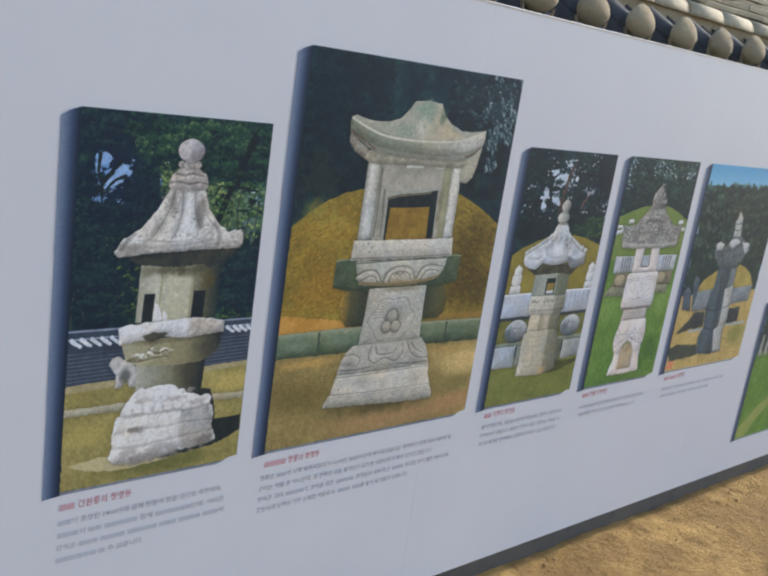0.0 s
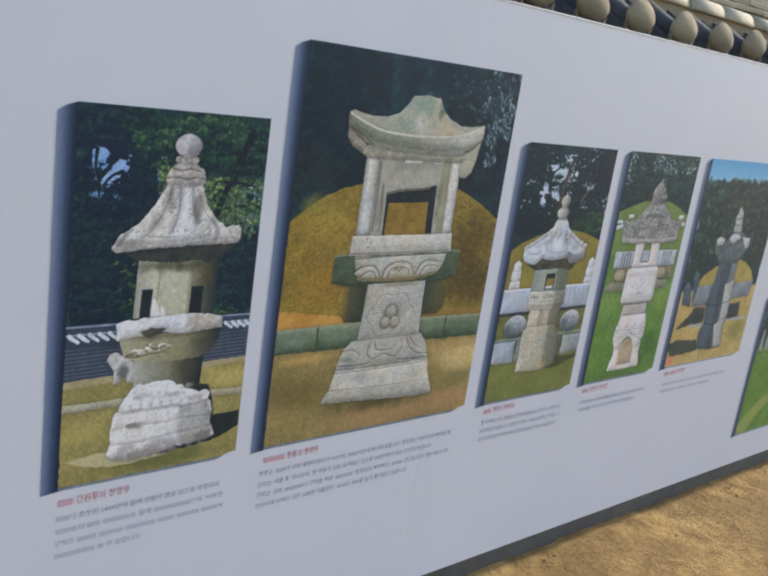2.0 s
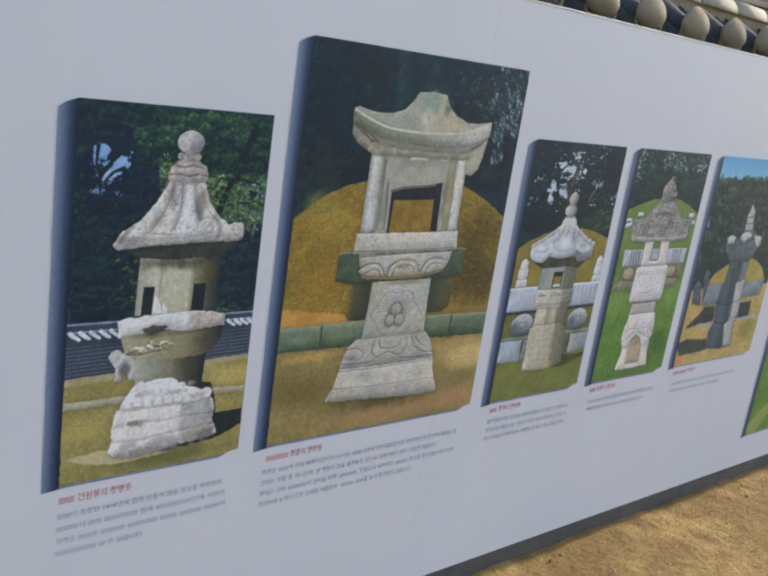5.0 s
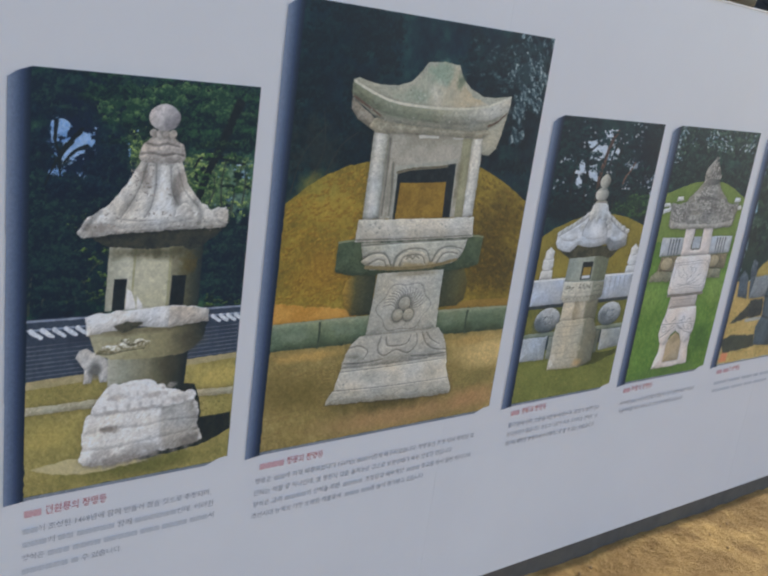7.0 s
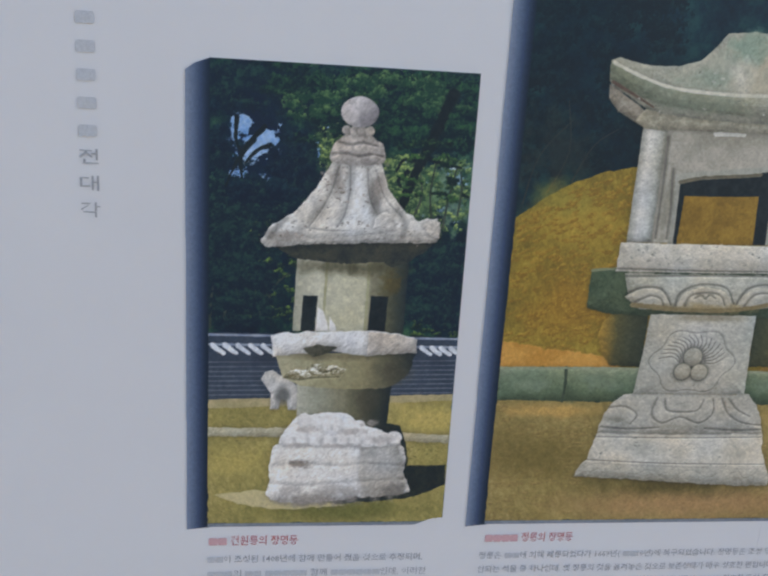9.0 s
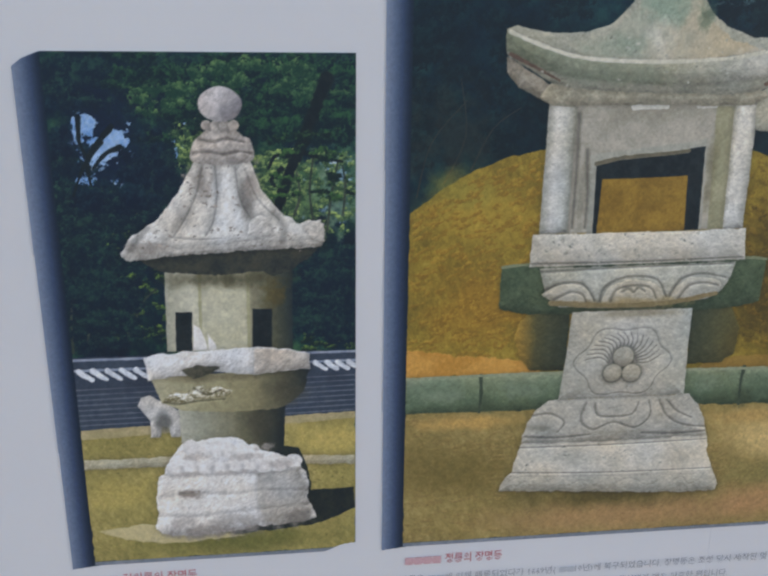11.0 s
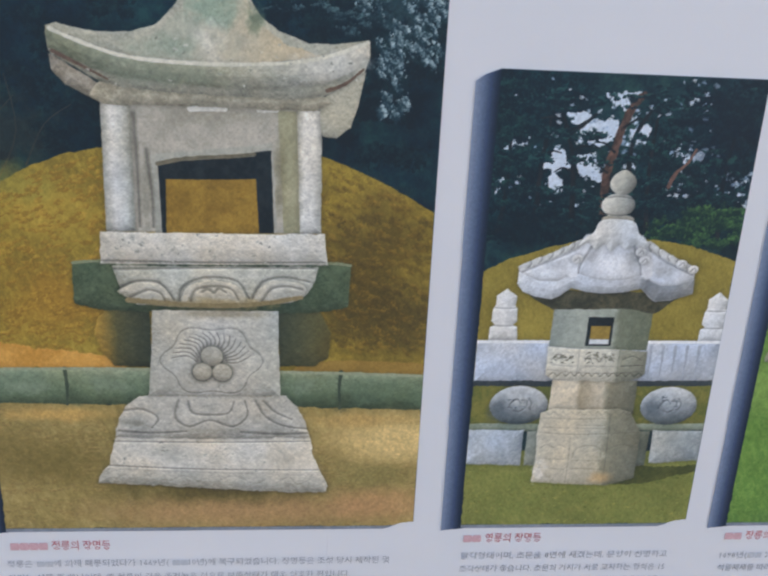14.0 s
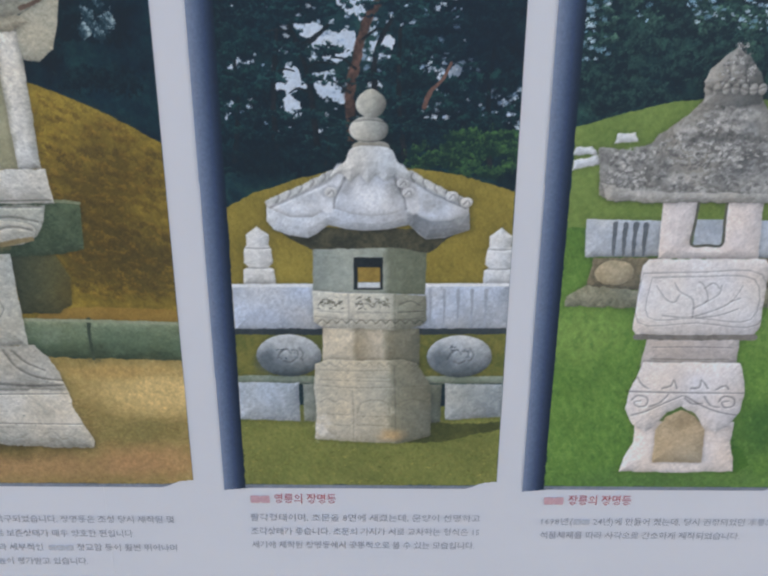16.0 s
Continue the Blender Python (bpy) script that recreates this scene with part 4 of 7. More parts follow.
# ---- photograph of a broad-roofed lantern before a grass mound ----
def photo_mound():
    ph = Photo(0.0, 0.56, 70.2, 98.3, ink_leaves((6, 20, 33), (10, 29, 43), (15, 40, 49), (24, 54, 56), size=5), "large photograph of a roofed stone lantern before a golden grass mound", sun=(0.15, 1.0), wear=0.65)
    ph.boughs("dark_leaves", [(0, 62, 24, 98), (44, 66, 70, 98)], 200, 2.4, 1.3, (8, 20, 32), (18, 40, 46), 1, 2, 1.2)
    ph.soft("green_haze", (6, 68), 11, 10, (42, 44, 42), 0.6, 1.9, 0.5, 2)
    ph.soft("leaf_haze", (64, 90), 8, 9, (44, 66, 72), 0.6, 1.95, 0.9, 1.2)
    ph.strokes("twig", [[(1, 60), (3, 68), (8, 74)], [(5, 62), (8, 69), (7, 77)], [(9, 64), (12, 70), (16, 73)]], 0.25, ink((40, 42, 42), (52, 52, 48), 2), 1.96, 0.4)
    ph.boughs("bright_leaves", [(57, 88, 70.2, 98), (61, 80, 69, 92), (60, 73, 65, 84)], 230, 0.8, 0.45, (24, 44, 54), (140, 158, 162), 2, 6, 1.5, -0.9, keep=lambda x, z: noise.noise((x * .3, z * .22, 9)) > -0.12)
    ph.boughs("bright_leaves", [(44, 86, 60, 98), (54, 84, 62, 96)], 90, 0.8, 0.4, (16, 32, 42), (66, 88, 92), 1.97, 7, 1.5)
    hill = ink_leaves((104, 87, 36), (126, 106, 42), (144, 121, 48), (164, 140, 60), size=1.3)
    ph.draw("grass_mound", [(0, 57.6), (4.5, 60.9), (9.1, 63.7), (14.5, 65.8), (20, 67), (28, 68.4), (36, 68.9), (45, 68.3), (52.8, 66.6), (58, 64.6), (62.1, 62.7), (66, 60.6), (70.2, 58.2), (70.2, 26), (0, 26)], hill, 4, 0.15)
    under = lambda x, z: z < 57 + 11.4 * (1 - ((x - 35) / 35) ** 2)
    ph.soft("mound_shade", (60, 50), 15, 17, (78, 64, 30), 0.8, 4.5, 0.3, 5)
    ph.soft("mound_shade", (64, 40), 14, 9, (66, 56, 30), 0.7, 4.5, 0.3, 5)
    ph.soft("mound_light", (11, 57), 12, 8, (166, 138, 56), 0.6, 4.5, 0.3, 5)
    ph.soft("mound_glow", (12, 43), 14, 9, (150, 108, 40), 0.6, 4.5, 0.3, 5)
    ph.soft("mound_edge", (8, 61), 9, 4, (132, 124, 56), 0.5, 4.5, 0.4, 3)
    ph.boughs("mound_tuft", [(0, 34, 28, 67)], 700, 0.75, 0.3, (118, 88, 32), (178, 140, 56), 4.6, 14, 1.3, 0.35, keep=under, cover=0.55)
    ph.boughs("mound_tuft", [(28, 52, 46, 66)], 200, 0.75, 0.3, (116, 86, 32), (170, 134, 56), 4.6, 15, 1.3, 0, keep=under, cover=0.55)
    ph.boughs("shaded_tuft", [(45, 34, 70.2, 66)], 620, 0.8, 0.34, (84, 66, 28), (144, 112, 46), 4.7, 16, 1.3, -0.35, keep=under, cover=0.42)
    ph.boughs("shaded_tuft", [(55, 36, 70.2, 58)], 120, 0.9, 0.5, (66, 54, 27), (110, 90, 40), 4.75, 17, 1.3, -0.35, keep=under, cover=0.42)
    ph.draw("sunlit_strip", [(0, 31), (0, 35.8), (8, 34.8), (16, 33.6), (20, 33), (22, 31)], ink((176, 126, 54), (198, 148, 74), 3), 5.6, 0.4)
    ph.draw("sunlit_strip", [(48, 30.6), (50, 32.6), (60, 33), (70.2, 32.4), (70.2, 30.2)], ink((130, 102, 48), (148, 118, 58), 3), 5.6, 0.25)
    ph.draw("stone_table", [(14.4, 48.8), (14.3, 42.2), (18, 41.2), (26, 41), (46, 41), (54, 41.4), (57.2, 42.2), (57.4, 49.4), (53, 49.6), (19, 49.4)], ink((60, 72, 54), (84, 95, 72), 4, (46, 56, 44), 0.38), 6, 0.15)
    ph.strokes("table_edge", [[(14.5, 48.9), (17, 49.2), (20, 49.3)], [(52, 49.6), (55, 49.6), (57.4, 49.3)]], 0.5, ink((116, 122, 96), (132, 136, 108), 2), 6.6, 0.9)
    ph.draw("table_drum", [(19.3, 41.7), (17.5, 39.3), (17.2, 36.7), (18.3, 33.8), (20, 31.6), (26, 31.5), (25.7, 41.9)], ink_fade([(0, (172, 136, 60)), (0.18, (132, 108, 52)), (0.36, (82, 78, 50)), (0.6, (70, 70, 50)), (1, (54, 58, 46))], "X", 0.15), 5.9, 0.25)
    ph.draw("table_drum", [(45.5, 42.5), (46.3, 31.8), (52.2, 31.8), (54.2, 33.4), (54.5, 37.8), (53.1, 40.9), (52, 42.6)], ink_fade([(0, (58, 62, 48)), (0.6, (82, 80, 54)), (1, (84, 76, 44))], "X", 0.15), 5.9, 0.25)
    ph.draw("low_wall", [(0, 24.6), (26, 24.4), (26, 31.2), (0, 31)], ink_fade([(0, (70, 82, 62)), (0.35, (94, 108, 84)), (0.8, (112, 124, 100)), (1, (138, 144, 118))], "Z", 0.25), 6.2, 0.2)
    ph.draw("low_wall", [(46, 24.2), (70.2, 23.6), (70.2, 30.4), (46, 30.9)], ink_fade([(0, (62, 74, 56)), (0.35, (84, 98, 76)), (0.8, (104, 116, 92)), (1, (134, 140, 114))], "Z", 0.25), 6.2, 0.2)
    for cx, cz, rx, rz, t in ((6, 27.6, 5, 2, (124, 136, 114)), (19, 28, 5, 2, (112, 124, 104)), (51, 28, 4, 2, (116, 128, 106)), (63, 27.6, 5, 1.6, (92, 106, 82)), (13, 26, 2, 2.6, (62, 72, 54)), (57, 25.6, 2, 2.4, (58, 66, 50))):
        ph.soft("wall_stain", (cx, cz), rx, rz, t, 0.6, 6.6, 0.6, 1.4)
    ph.strokes("wall_joint", [[(12, 31), (12.2, 28), (12, 24.6)], [(56.4, 30.8), (56.2, 27.6), (56.4, 24)]], 0.7, ink((52, 62, 50), (66, 74, 60), 1), 6.7, 0.5)
    ph.strokes("wall_top", [[(0.1, 30.8), (12, 31), (25.8, 31)], [(46, 30.7), (58, 30.5), (70, 30.2)]], 0.5, ink((128, 134, 108), (146, 150, 124), 3), 6.7, 1)
    ph.draw("dry_lawn", [(0, 0.8), (70.2, 0.8), (70.2, 23.8), (46, 24.4), (26, 24.5), (0, 24.8)], ink_leaves((118, 102, 58), (132, 115, 67), (146, 127, 77), (162, 143, 92), size=1.4), 6.4, 0.15)
    ph.soft("sunlit_lawn", (66, 18), 18, 7, (208, 178, 118), 0.85, 7.5, 0.15, 6)
    ph.soft("sunlit_lawn", (60, 22), 12, 2.2, (176, 142, 84), 0.7, 7.55, 0.3, 3)
    ph.soft("sunlit_lawn", (10, 22.8), 12, 1.8, (186, 148, 84), 0.8, 7.55, 0.3, 3)
    ph.soft("lawn_shade", (8, 14), 14, 8, (104, 90, 48), 0.8, 7.5, 0.25, 6)
    ph.soft("lawn_shade", (62, 11), 9, 4, (122, 112, 66), 0.6, 7.56, 0.3, 4)
    ph.soft("warm_soil", (38, 4), 36, 5, (160, 124, 86), 0.75, 7.55, 0.2, 6)
    ph.soft("warm_soil", (64, 5), 12, 5, (178, 132, 92), 0.6, 7.56, 0.3, 4)
    ph.boughs("dry_tuft", [(0, 1, 70.2, 12), (0, 8, 18, 24), (52, 8, 70.2, 22)], 800, 0.8, 0.22, (116, 96, 54), (180, 150, 98), 7.45, 41, 1.3, 0.1, cover=0.35)
    # lantern
    ph.soft("foot_shadow", (36, 8.5), 24, 4, (80, 70, 40), 0.8, 8.2, 0.3)
    ph.draw("plinth", [(19.2, 18.8), (51.4, 18.9), (52, 15.4), (53, 12.8), (54.8, 9), (54.5, 7.8), (46, 7.9), (36, 8.5), (26, 9.2), (16, 9.8), (16.2, 11), (18, 13.2), (18.6, 16)], PALEST, 9, 0.22)
    ph.draw("plinth_foot", [(17.4, 12.4), (34, 11.6), (53.4, 11), (54.8, 9), (54.4, 7.9), (36, 8.6), (16.1, 9.9)], GREYST, 9.5, 0.15)
    ph.carve([[(18, 13.2), (34, 12.4), (53, 12.2)], [(19, 17.8), (35, 17.6), (51.6, 17.8)]], 0.35, 10)
    ph.carve([[(19, 10.6), (20.4, 11.4), (21.4, 10.6)], [(28, 10.2), (30.4, 11.2), (32.6, 10)], [(36, 10), (38.6, 11.2), (42, 9.6), (44, 10.4)], [(46, 9.8), (48, 10.8), (49.6, 9.4), (51.8, 10.4)]], 0.5, 10, 0.1)
    ph.draw("lotus_plinth", [(23.6, 26.2), (47.4, 26.4), (49.4, 24), (50.6, 21.8), (51.5, 18.6), (40, 18.2), (30, 18.3), (19.1, 18.5), (20.2, 22.2), (21.6, 24.6)], ink((157, 152, 140), (185, 179, 166), 2.2, (120, 116, 103), 0.36), 9.8, 0.2)
    ph.soft("lotus_shade", (22.6, 21.2), 3, 1, (112, 110, 98), 0.7, 10.3)
    ph.carve([[(29.8, 25.4), (29.2, 22.4), (31.4, 20.6), (34.8, 21.8), (38.6, 20.6), (41, 22.6), (40.6, 25.4)], [(31.4, 25.2), (32, 23.2), (35, 22.8), (38, 23.2), (38.8, 25.2)],
                              [(42.4, 25.4), (44, 22.6), (47, 20.8), (51, 20.2)], [(43.8, 25.4), (45.6, 23.4), (48.4, 22)], [(21, 23.6), (24, 23.8), (26.4, 22.2), (25.4, 20.4)], [(20, 19.8), (25, 19.4), (31, 19.7)], [(40, 19.6), (46, 19.2), (51, 19.4)]], 0.55, 10.5)
    ph.draw("waist", [(26.2, 41.3), (46, 41.4), (46.2, 34), (46.5, 26.2), (25.1, 26.2), (25.8, 34)], ink_fade([(0, (168, 164, 150)), (0.5, (184, 178, 166)), (1, (166, 164, 152))], "X", 0.3), 10, 0.1)
    lobe = [(35.4 + (7.6 + 0.7 * math.cos(6 * a)) * math.cos(a), 32.6 + (5.9 + 0.5 * math.cos(6 * a)) * math.sin(a)) for a in (2 * math.pi * k / 30 for k in range(31))]
    ph.carve([lobe], 0.42, 10.5, 0.22)
    ph.carve([[(35.4 + 2.4 * math.cos(a), 32 + 2.2 * math.sin(a)), (35.4 + 4.2 * math.cos(a - 0.14), 32.2 + 4 * math.sin(a - 0.14)), (35.4 + 6.4 * math.cos(a + 0.05), 32.4 + 5.2 * math.sin(a + 0.05))] for a in (radians(10 + 10 * k) for k in range(17))], 0.36, 10.6, 0.3)
    for cx, cz, r in ((35.4, 33.4, 1.75), (33.8, 30.6, 1.55), (37, 30.5, 1.55)):
        ph.oval("carved_disc", (cx, cz), r + 0.2, r + 0.2, GROOVE, 11, 0.05)
        ph.oval("carved_disc", (cx, cz), r, r, ink((150, 144, 130), (172, 166, 150), 1), 11.4, 0.05)
    ph.draw("lotus_band", [(20.4, 48.6), (52.3, 49), (51.9, 46.4), (50.6, 44.4), (48, 43), (42, 42.2), (36, 41.8), (30, 42), (24, 42.2), (21.8, 44.2), (21, 46.4)], ink((158, 156, 142), (188, 184, 170), 2, (122, 118, 104), 0.36), 10.6, 0.15)
    for pts in ([(21.1, 44.4), (23.8, 45.8), (27.1, 46.1), (29.3, 43.4), (27.6, 42.4), (23.8, 42.9)], [(31.3, 42.3), (31.5, 44.9), (33.5, 46.1), (36.7, 46.4), (39.7, 45.5), (40.7, 42.8), (36, 42.2)], [(42, 43.2), (43.9, 46.1), (47.1, 46.7), (50.4, 45.5), (49, 43.5), (45.1, 42.6)]):
        ph.draw("lotus_petal", pts, ink((162, 156, 140), (188, 181, 165), 1.6, (130, 122, 103), 0.34), 10.9, 0.15, True, True)
    ph.carve([[(21.3, 44.8), (23.8, 46.1), (27.5, 45.9), (29.7, 43.1)], [(23.1, 43.5), (25.6, 44.7), (27.6, 44.2), (28.4, 42.7)], [(30.5, 43), (31, 45.2), (33.5, 46.7), (36.6, 47), (39.7, 46.3), (41.4, 43.5)], [(32.3, 42.9), (33, 44.8), (35.8, 45.5), (38.6, 45.1), (39.7, 43.3)], [(34, 44.5), (35.1, 45), (35.9, 44.4), (36.7, 45.1), (37.8, 44.5)], [(42, 43.6), (43.6, 46.4), (47.1, 47.2), (50.9, 46.5)], [(43.4, 43), (44.9, 45.2), (47.3, 45.7), (49.8, 45.2)], [(20.8, 48.1), (35.7, 48.6), (51.8, 48.8)]], 0.6, 11, 0.32)
    ph.soft("band_warmth", (36, 42.6), 14, 1.2, (150, 128, 84), 0.6, 10.95, 0.4, 1.2)
    ph.strokes("band_shade", [[(22.6, 42.9), (30, 42.4), (36, 42.2), (43, 42.6), (49.6, 43.8)]], 0.9, ink((116, 102, 72), (138, 122, 90), 2), 11.2, 0.8)
    ph.soft("waist_stain", (30, 29), 5, 3, (150, 144, 130), 0.5, 10.3)
    ph.soft("waist_top_shade", (36, 40.8), 11, 1.2, (132, 122, 100), 0.7, 10.3)
    ph.soft("plinth_stain", (27, 15.6), 8, 2.6, (158, 156, 146), 0.5, 9.7)
    ph.soft("plinth_stain", (47, 14), 5, 3, (160, 154, 140), 0.5, 9.7)
    ph.draw("slab", [(19, 54), (36, 54.1), (53.2, 54.4), (53.7, 49.3), (36, 49), (18.7, 48.8)], PALEST, 11, 0.12)
    ph.carve([[(19, 49.4), (36, 49.4), (53.4, 49.8)]], 0.4, 11.5)
    # lamp house: posts, lintel and the opening
    ph.draw("lamp_house", [(20.2, 74), (52.2, 74), (52.6, 54.3), (20, 54)], ink((150, 144, 130), (176, 169, 155), 2.6, (122, 116, 102), 0.34), 9, 0.1)
    ph.soft("lintel_shade", (36, 72.4), 12, 2.4, (132, 126, 110), 0.5, 9.4)
    ph.draw("left_post", [(20.1, 73.6), (24.4, 73.2), (24.3, 54.3), (19.9, 54.1)], ink_fade([(0, (150, 150, 140)), (0.35, (206, 202, 194)), (0.7, (186, 184, 174)), (1, (122, 120, 108))], "X", 0.2), 9.5, 0.08)
    ph.draw("right_recess", [(45.8, 73.2), (48.6, 73.2), (49.4, 54.4), (46.8, 54.4)], ink((138, 134, 106), (162, 156, 126), 3), 9.5, 0.06)
    ph.draw("right_post", [(48.5, 73.4), (52.3, 73.4), (52.5, 54.5), (49.3, 54.4)], ink_fade([(0, (150, 146, 128)), (0.3, (214, 208, 196)), (0.7, (204, 198, 186)), (1, (158, 154, 142))], "X", 0.2), 9.6, 0.08)
    ph.carve([[(24.8, 72), (25, 64), (25, 55)], [(26.4, 66.8), (27, 60), (27, 55)]], 0.8, 9.65)
    ph.soft("post_shade", (46.2, 64), 1.4, 10, (110, 104, 78), 0.6, 9.55)
    ph.draw("opening_jamb", [(27, 66.1), (31.9, 66.7), (41.9, 67.8), (44.9, 68.4), (45.8, 54.3), (27.3, 53.9)], ink((146, 144, 132), (170, 167, 154), 2), 9.6, 0.08)
    ph.draw("opening_shade", [(28, 64.4), (30.6, 65.2), (39.3, 66), (42.3, 66.3), (42.4, 66.9), (44.8, 67.2), (45.3, 54.3), (28.3, 53.9)], DEEP, 10, 0.06)
    ph.draw("mound_beyond", [(29.1, 62.4), (35, 62.5), (42.5, 62.8), (43, 54.2), (28.9, 53.9)], ink((120, 92, 36), (152, 120, 50), 2, (92, 74, 32), 0.42), 10.4, 0.05)
    ph.soft("jamb_shade", (26.1, 59.7), 1.2, 8, (128, 124, 110), 0.7, 9.55, 0.3, 1.2)
    ph.strokes("lintel_underside", [[(28, 64.7), (32, 65.6), (39.3, 66.2), (42.3, 66.6)]], 0.6, ink((92, 86, 70), (112, 104, 86), 1), 10.5, 0.9)
    ph.strokes("lintel_edge", [[(33, 73.0), (35, 73.1), (38, 73.1)], [(43, 73.2), (44.4, 73.3), (45.6, 73.3)]], 0.8, ink((196, 192, 180), (212, 208, 198), 1.4, (140, 136, 124), 0.4), 10.2, 0.9)
    # roof
    ph.draw("roof_underside", [(52, 75), (58.6, 79.2), (57.6, 74), (56.6, 71), (54.6, 69.4), (52.4, 69.6), (52, 72)], ink((158, 154, 136), (184, 178, 158), 2), 10.4, 0.1)
    ph.draw("roof_underside", [(13.4, 80.2), (15, 79.4), (20, 76.2), (23, 75.2), (20.4, 73.4), (15.4, 75.8), (13.6, 78)], ink((120, 112, 98), (160, 152, 138), 1.6, (70, 62, 56), 0.42), 10.4, 0.12)
    ph.draw("eave_board", [(20.2, 76.6), (30, 75.4), (42, 75.2), (52.2, 75.6), (54, 74.6), (51, 73.2), (36, 73.4), (20.6, 73.2), (18.6, 74.4)], ink((136, 130, 112), (172, 164, 144), 1.8, (98, 92, 78), 0.40), 10.8, 0.15)
    ph.draw("roof", [(32.4, 89.2), (37, 89.7), (41.4, 89.3), (43, 86.7), (45.8, 84.5), (50, 83), (54, 83), (58.9, 83.8), (59.3, 81.5), (58.3, 78.9), (55.4, 76.8), (52.2, 75.4), (47.5, 74.9), (40.9, 75), (31.9, 75.2), (23.6, 75.7), (20.5, 76.4), (15.5, 79), (13.4, 80.4), (13.2, 83.9), (14.8, 84.3), (19.8, 83.4), (24.7, 83.5), (28.4, 84.7), (30.8, 86.9)], ink((144, 142, 126), (174, 170, 152), 3.4, (122, 120, 104), 0.36), 11, 0.14)
    ph.draw("roof_slope", [(33, 88.6), (41, 88.8), (43, 85.4), (47, 82.8), (52, 81.2), (44, 79.9), (34, 79.6), (25, 80), (22, 82), (28, 83.4), (31, 85.8)], ink_fade([(0, (168, 165, 146)), (0.35, (162, 163, 145)), (0.6, (178, 168, 144)), (1, (190, 172, 138))], "X", 0.3), 11.4, 0.3)
    ph.soft("moss_stain", (37, 87), 4.5, 3.4, (126, 146, 128), 0.75, 11.8, 0.5, 2)
    ph.soft("moss_stain", (42.4, 86), 1.8, 3, (84, 100, 80), 0.7, 11.8, 0.5, 1.5)
    ph.soft("moss_stain", (30, 81.8), 8, 2, (132, 144, 126), 0.6, 11.8, 0.5, 2)
    ph.soft("pale_stain", (36, 82), 3, 4, (208, 202, 188), 0.7, 12, 0.4, 2)
    ph.draw("roof_fascia", [(13.3, 83.7), (18.6, 81.5), (24.8, 79.9), (34.3, 79.4), (43.8, 79.7), (51.5, 80.7), (55.6, 82), (59, 83.6), (59.1, 81.3), (56, 78.8), (52.5, 77.3), (44.1, 76.2), (34.4, 76.3), (23.6, 77.1), (18.4, 78.6), (15.5, 79.8), (13.4, 80.9)], ink_fade([(0, (116, 120, 100)), (0.45, (136, 137, 118)), (0.72, (164, 160, 144)), (1, (192, 186, 172))], "X", 0.25), 12.2, 0.14)
    ph.strokes("fascia_lip", [[(13.8, 83.5), (18.6, 81.6), (24.8, 80), (34.3, 79.5), (43.8, 79.8), (51.5, 80.8), (58.7, 83.4)]], 0.55, ink((188, 184, 166), (210, 204, 188), 1.4, (150, 148, 130), 0.4), 12.7, 1.0)
    ph.soft("fascia_shade", (30, 77.6), 12, 2, (118, 124, 106), 0.6, 12.5, 0.5, 1.6)
    ph.soft("fascia_light", (54, 80), 7, 2.6, (190, 187, 176), 0.75, 12.6, 0.4, 1.4)
    ph.strokes("eave_crack", [[(14, 80.4), (16.6, 79.2), (21.4, 76.8)], [(53, 76.4), (55.6, 77.4), (58.2, 79.6)]], 0.7, ink((84, 66, 56), (104, 84, 70), 1), 12.9, 0.4)
    ph.clumps("lichen_spot", [(14, 76, 58, 83), (20, 49, 53, 54), (20, 9, 52, 18)], 150, 0.24, ink_islands((124, 125, 113), (140, 139, 127), (172, 169, 157)), 13, 19)
    ph.finish()


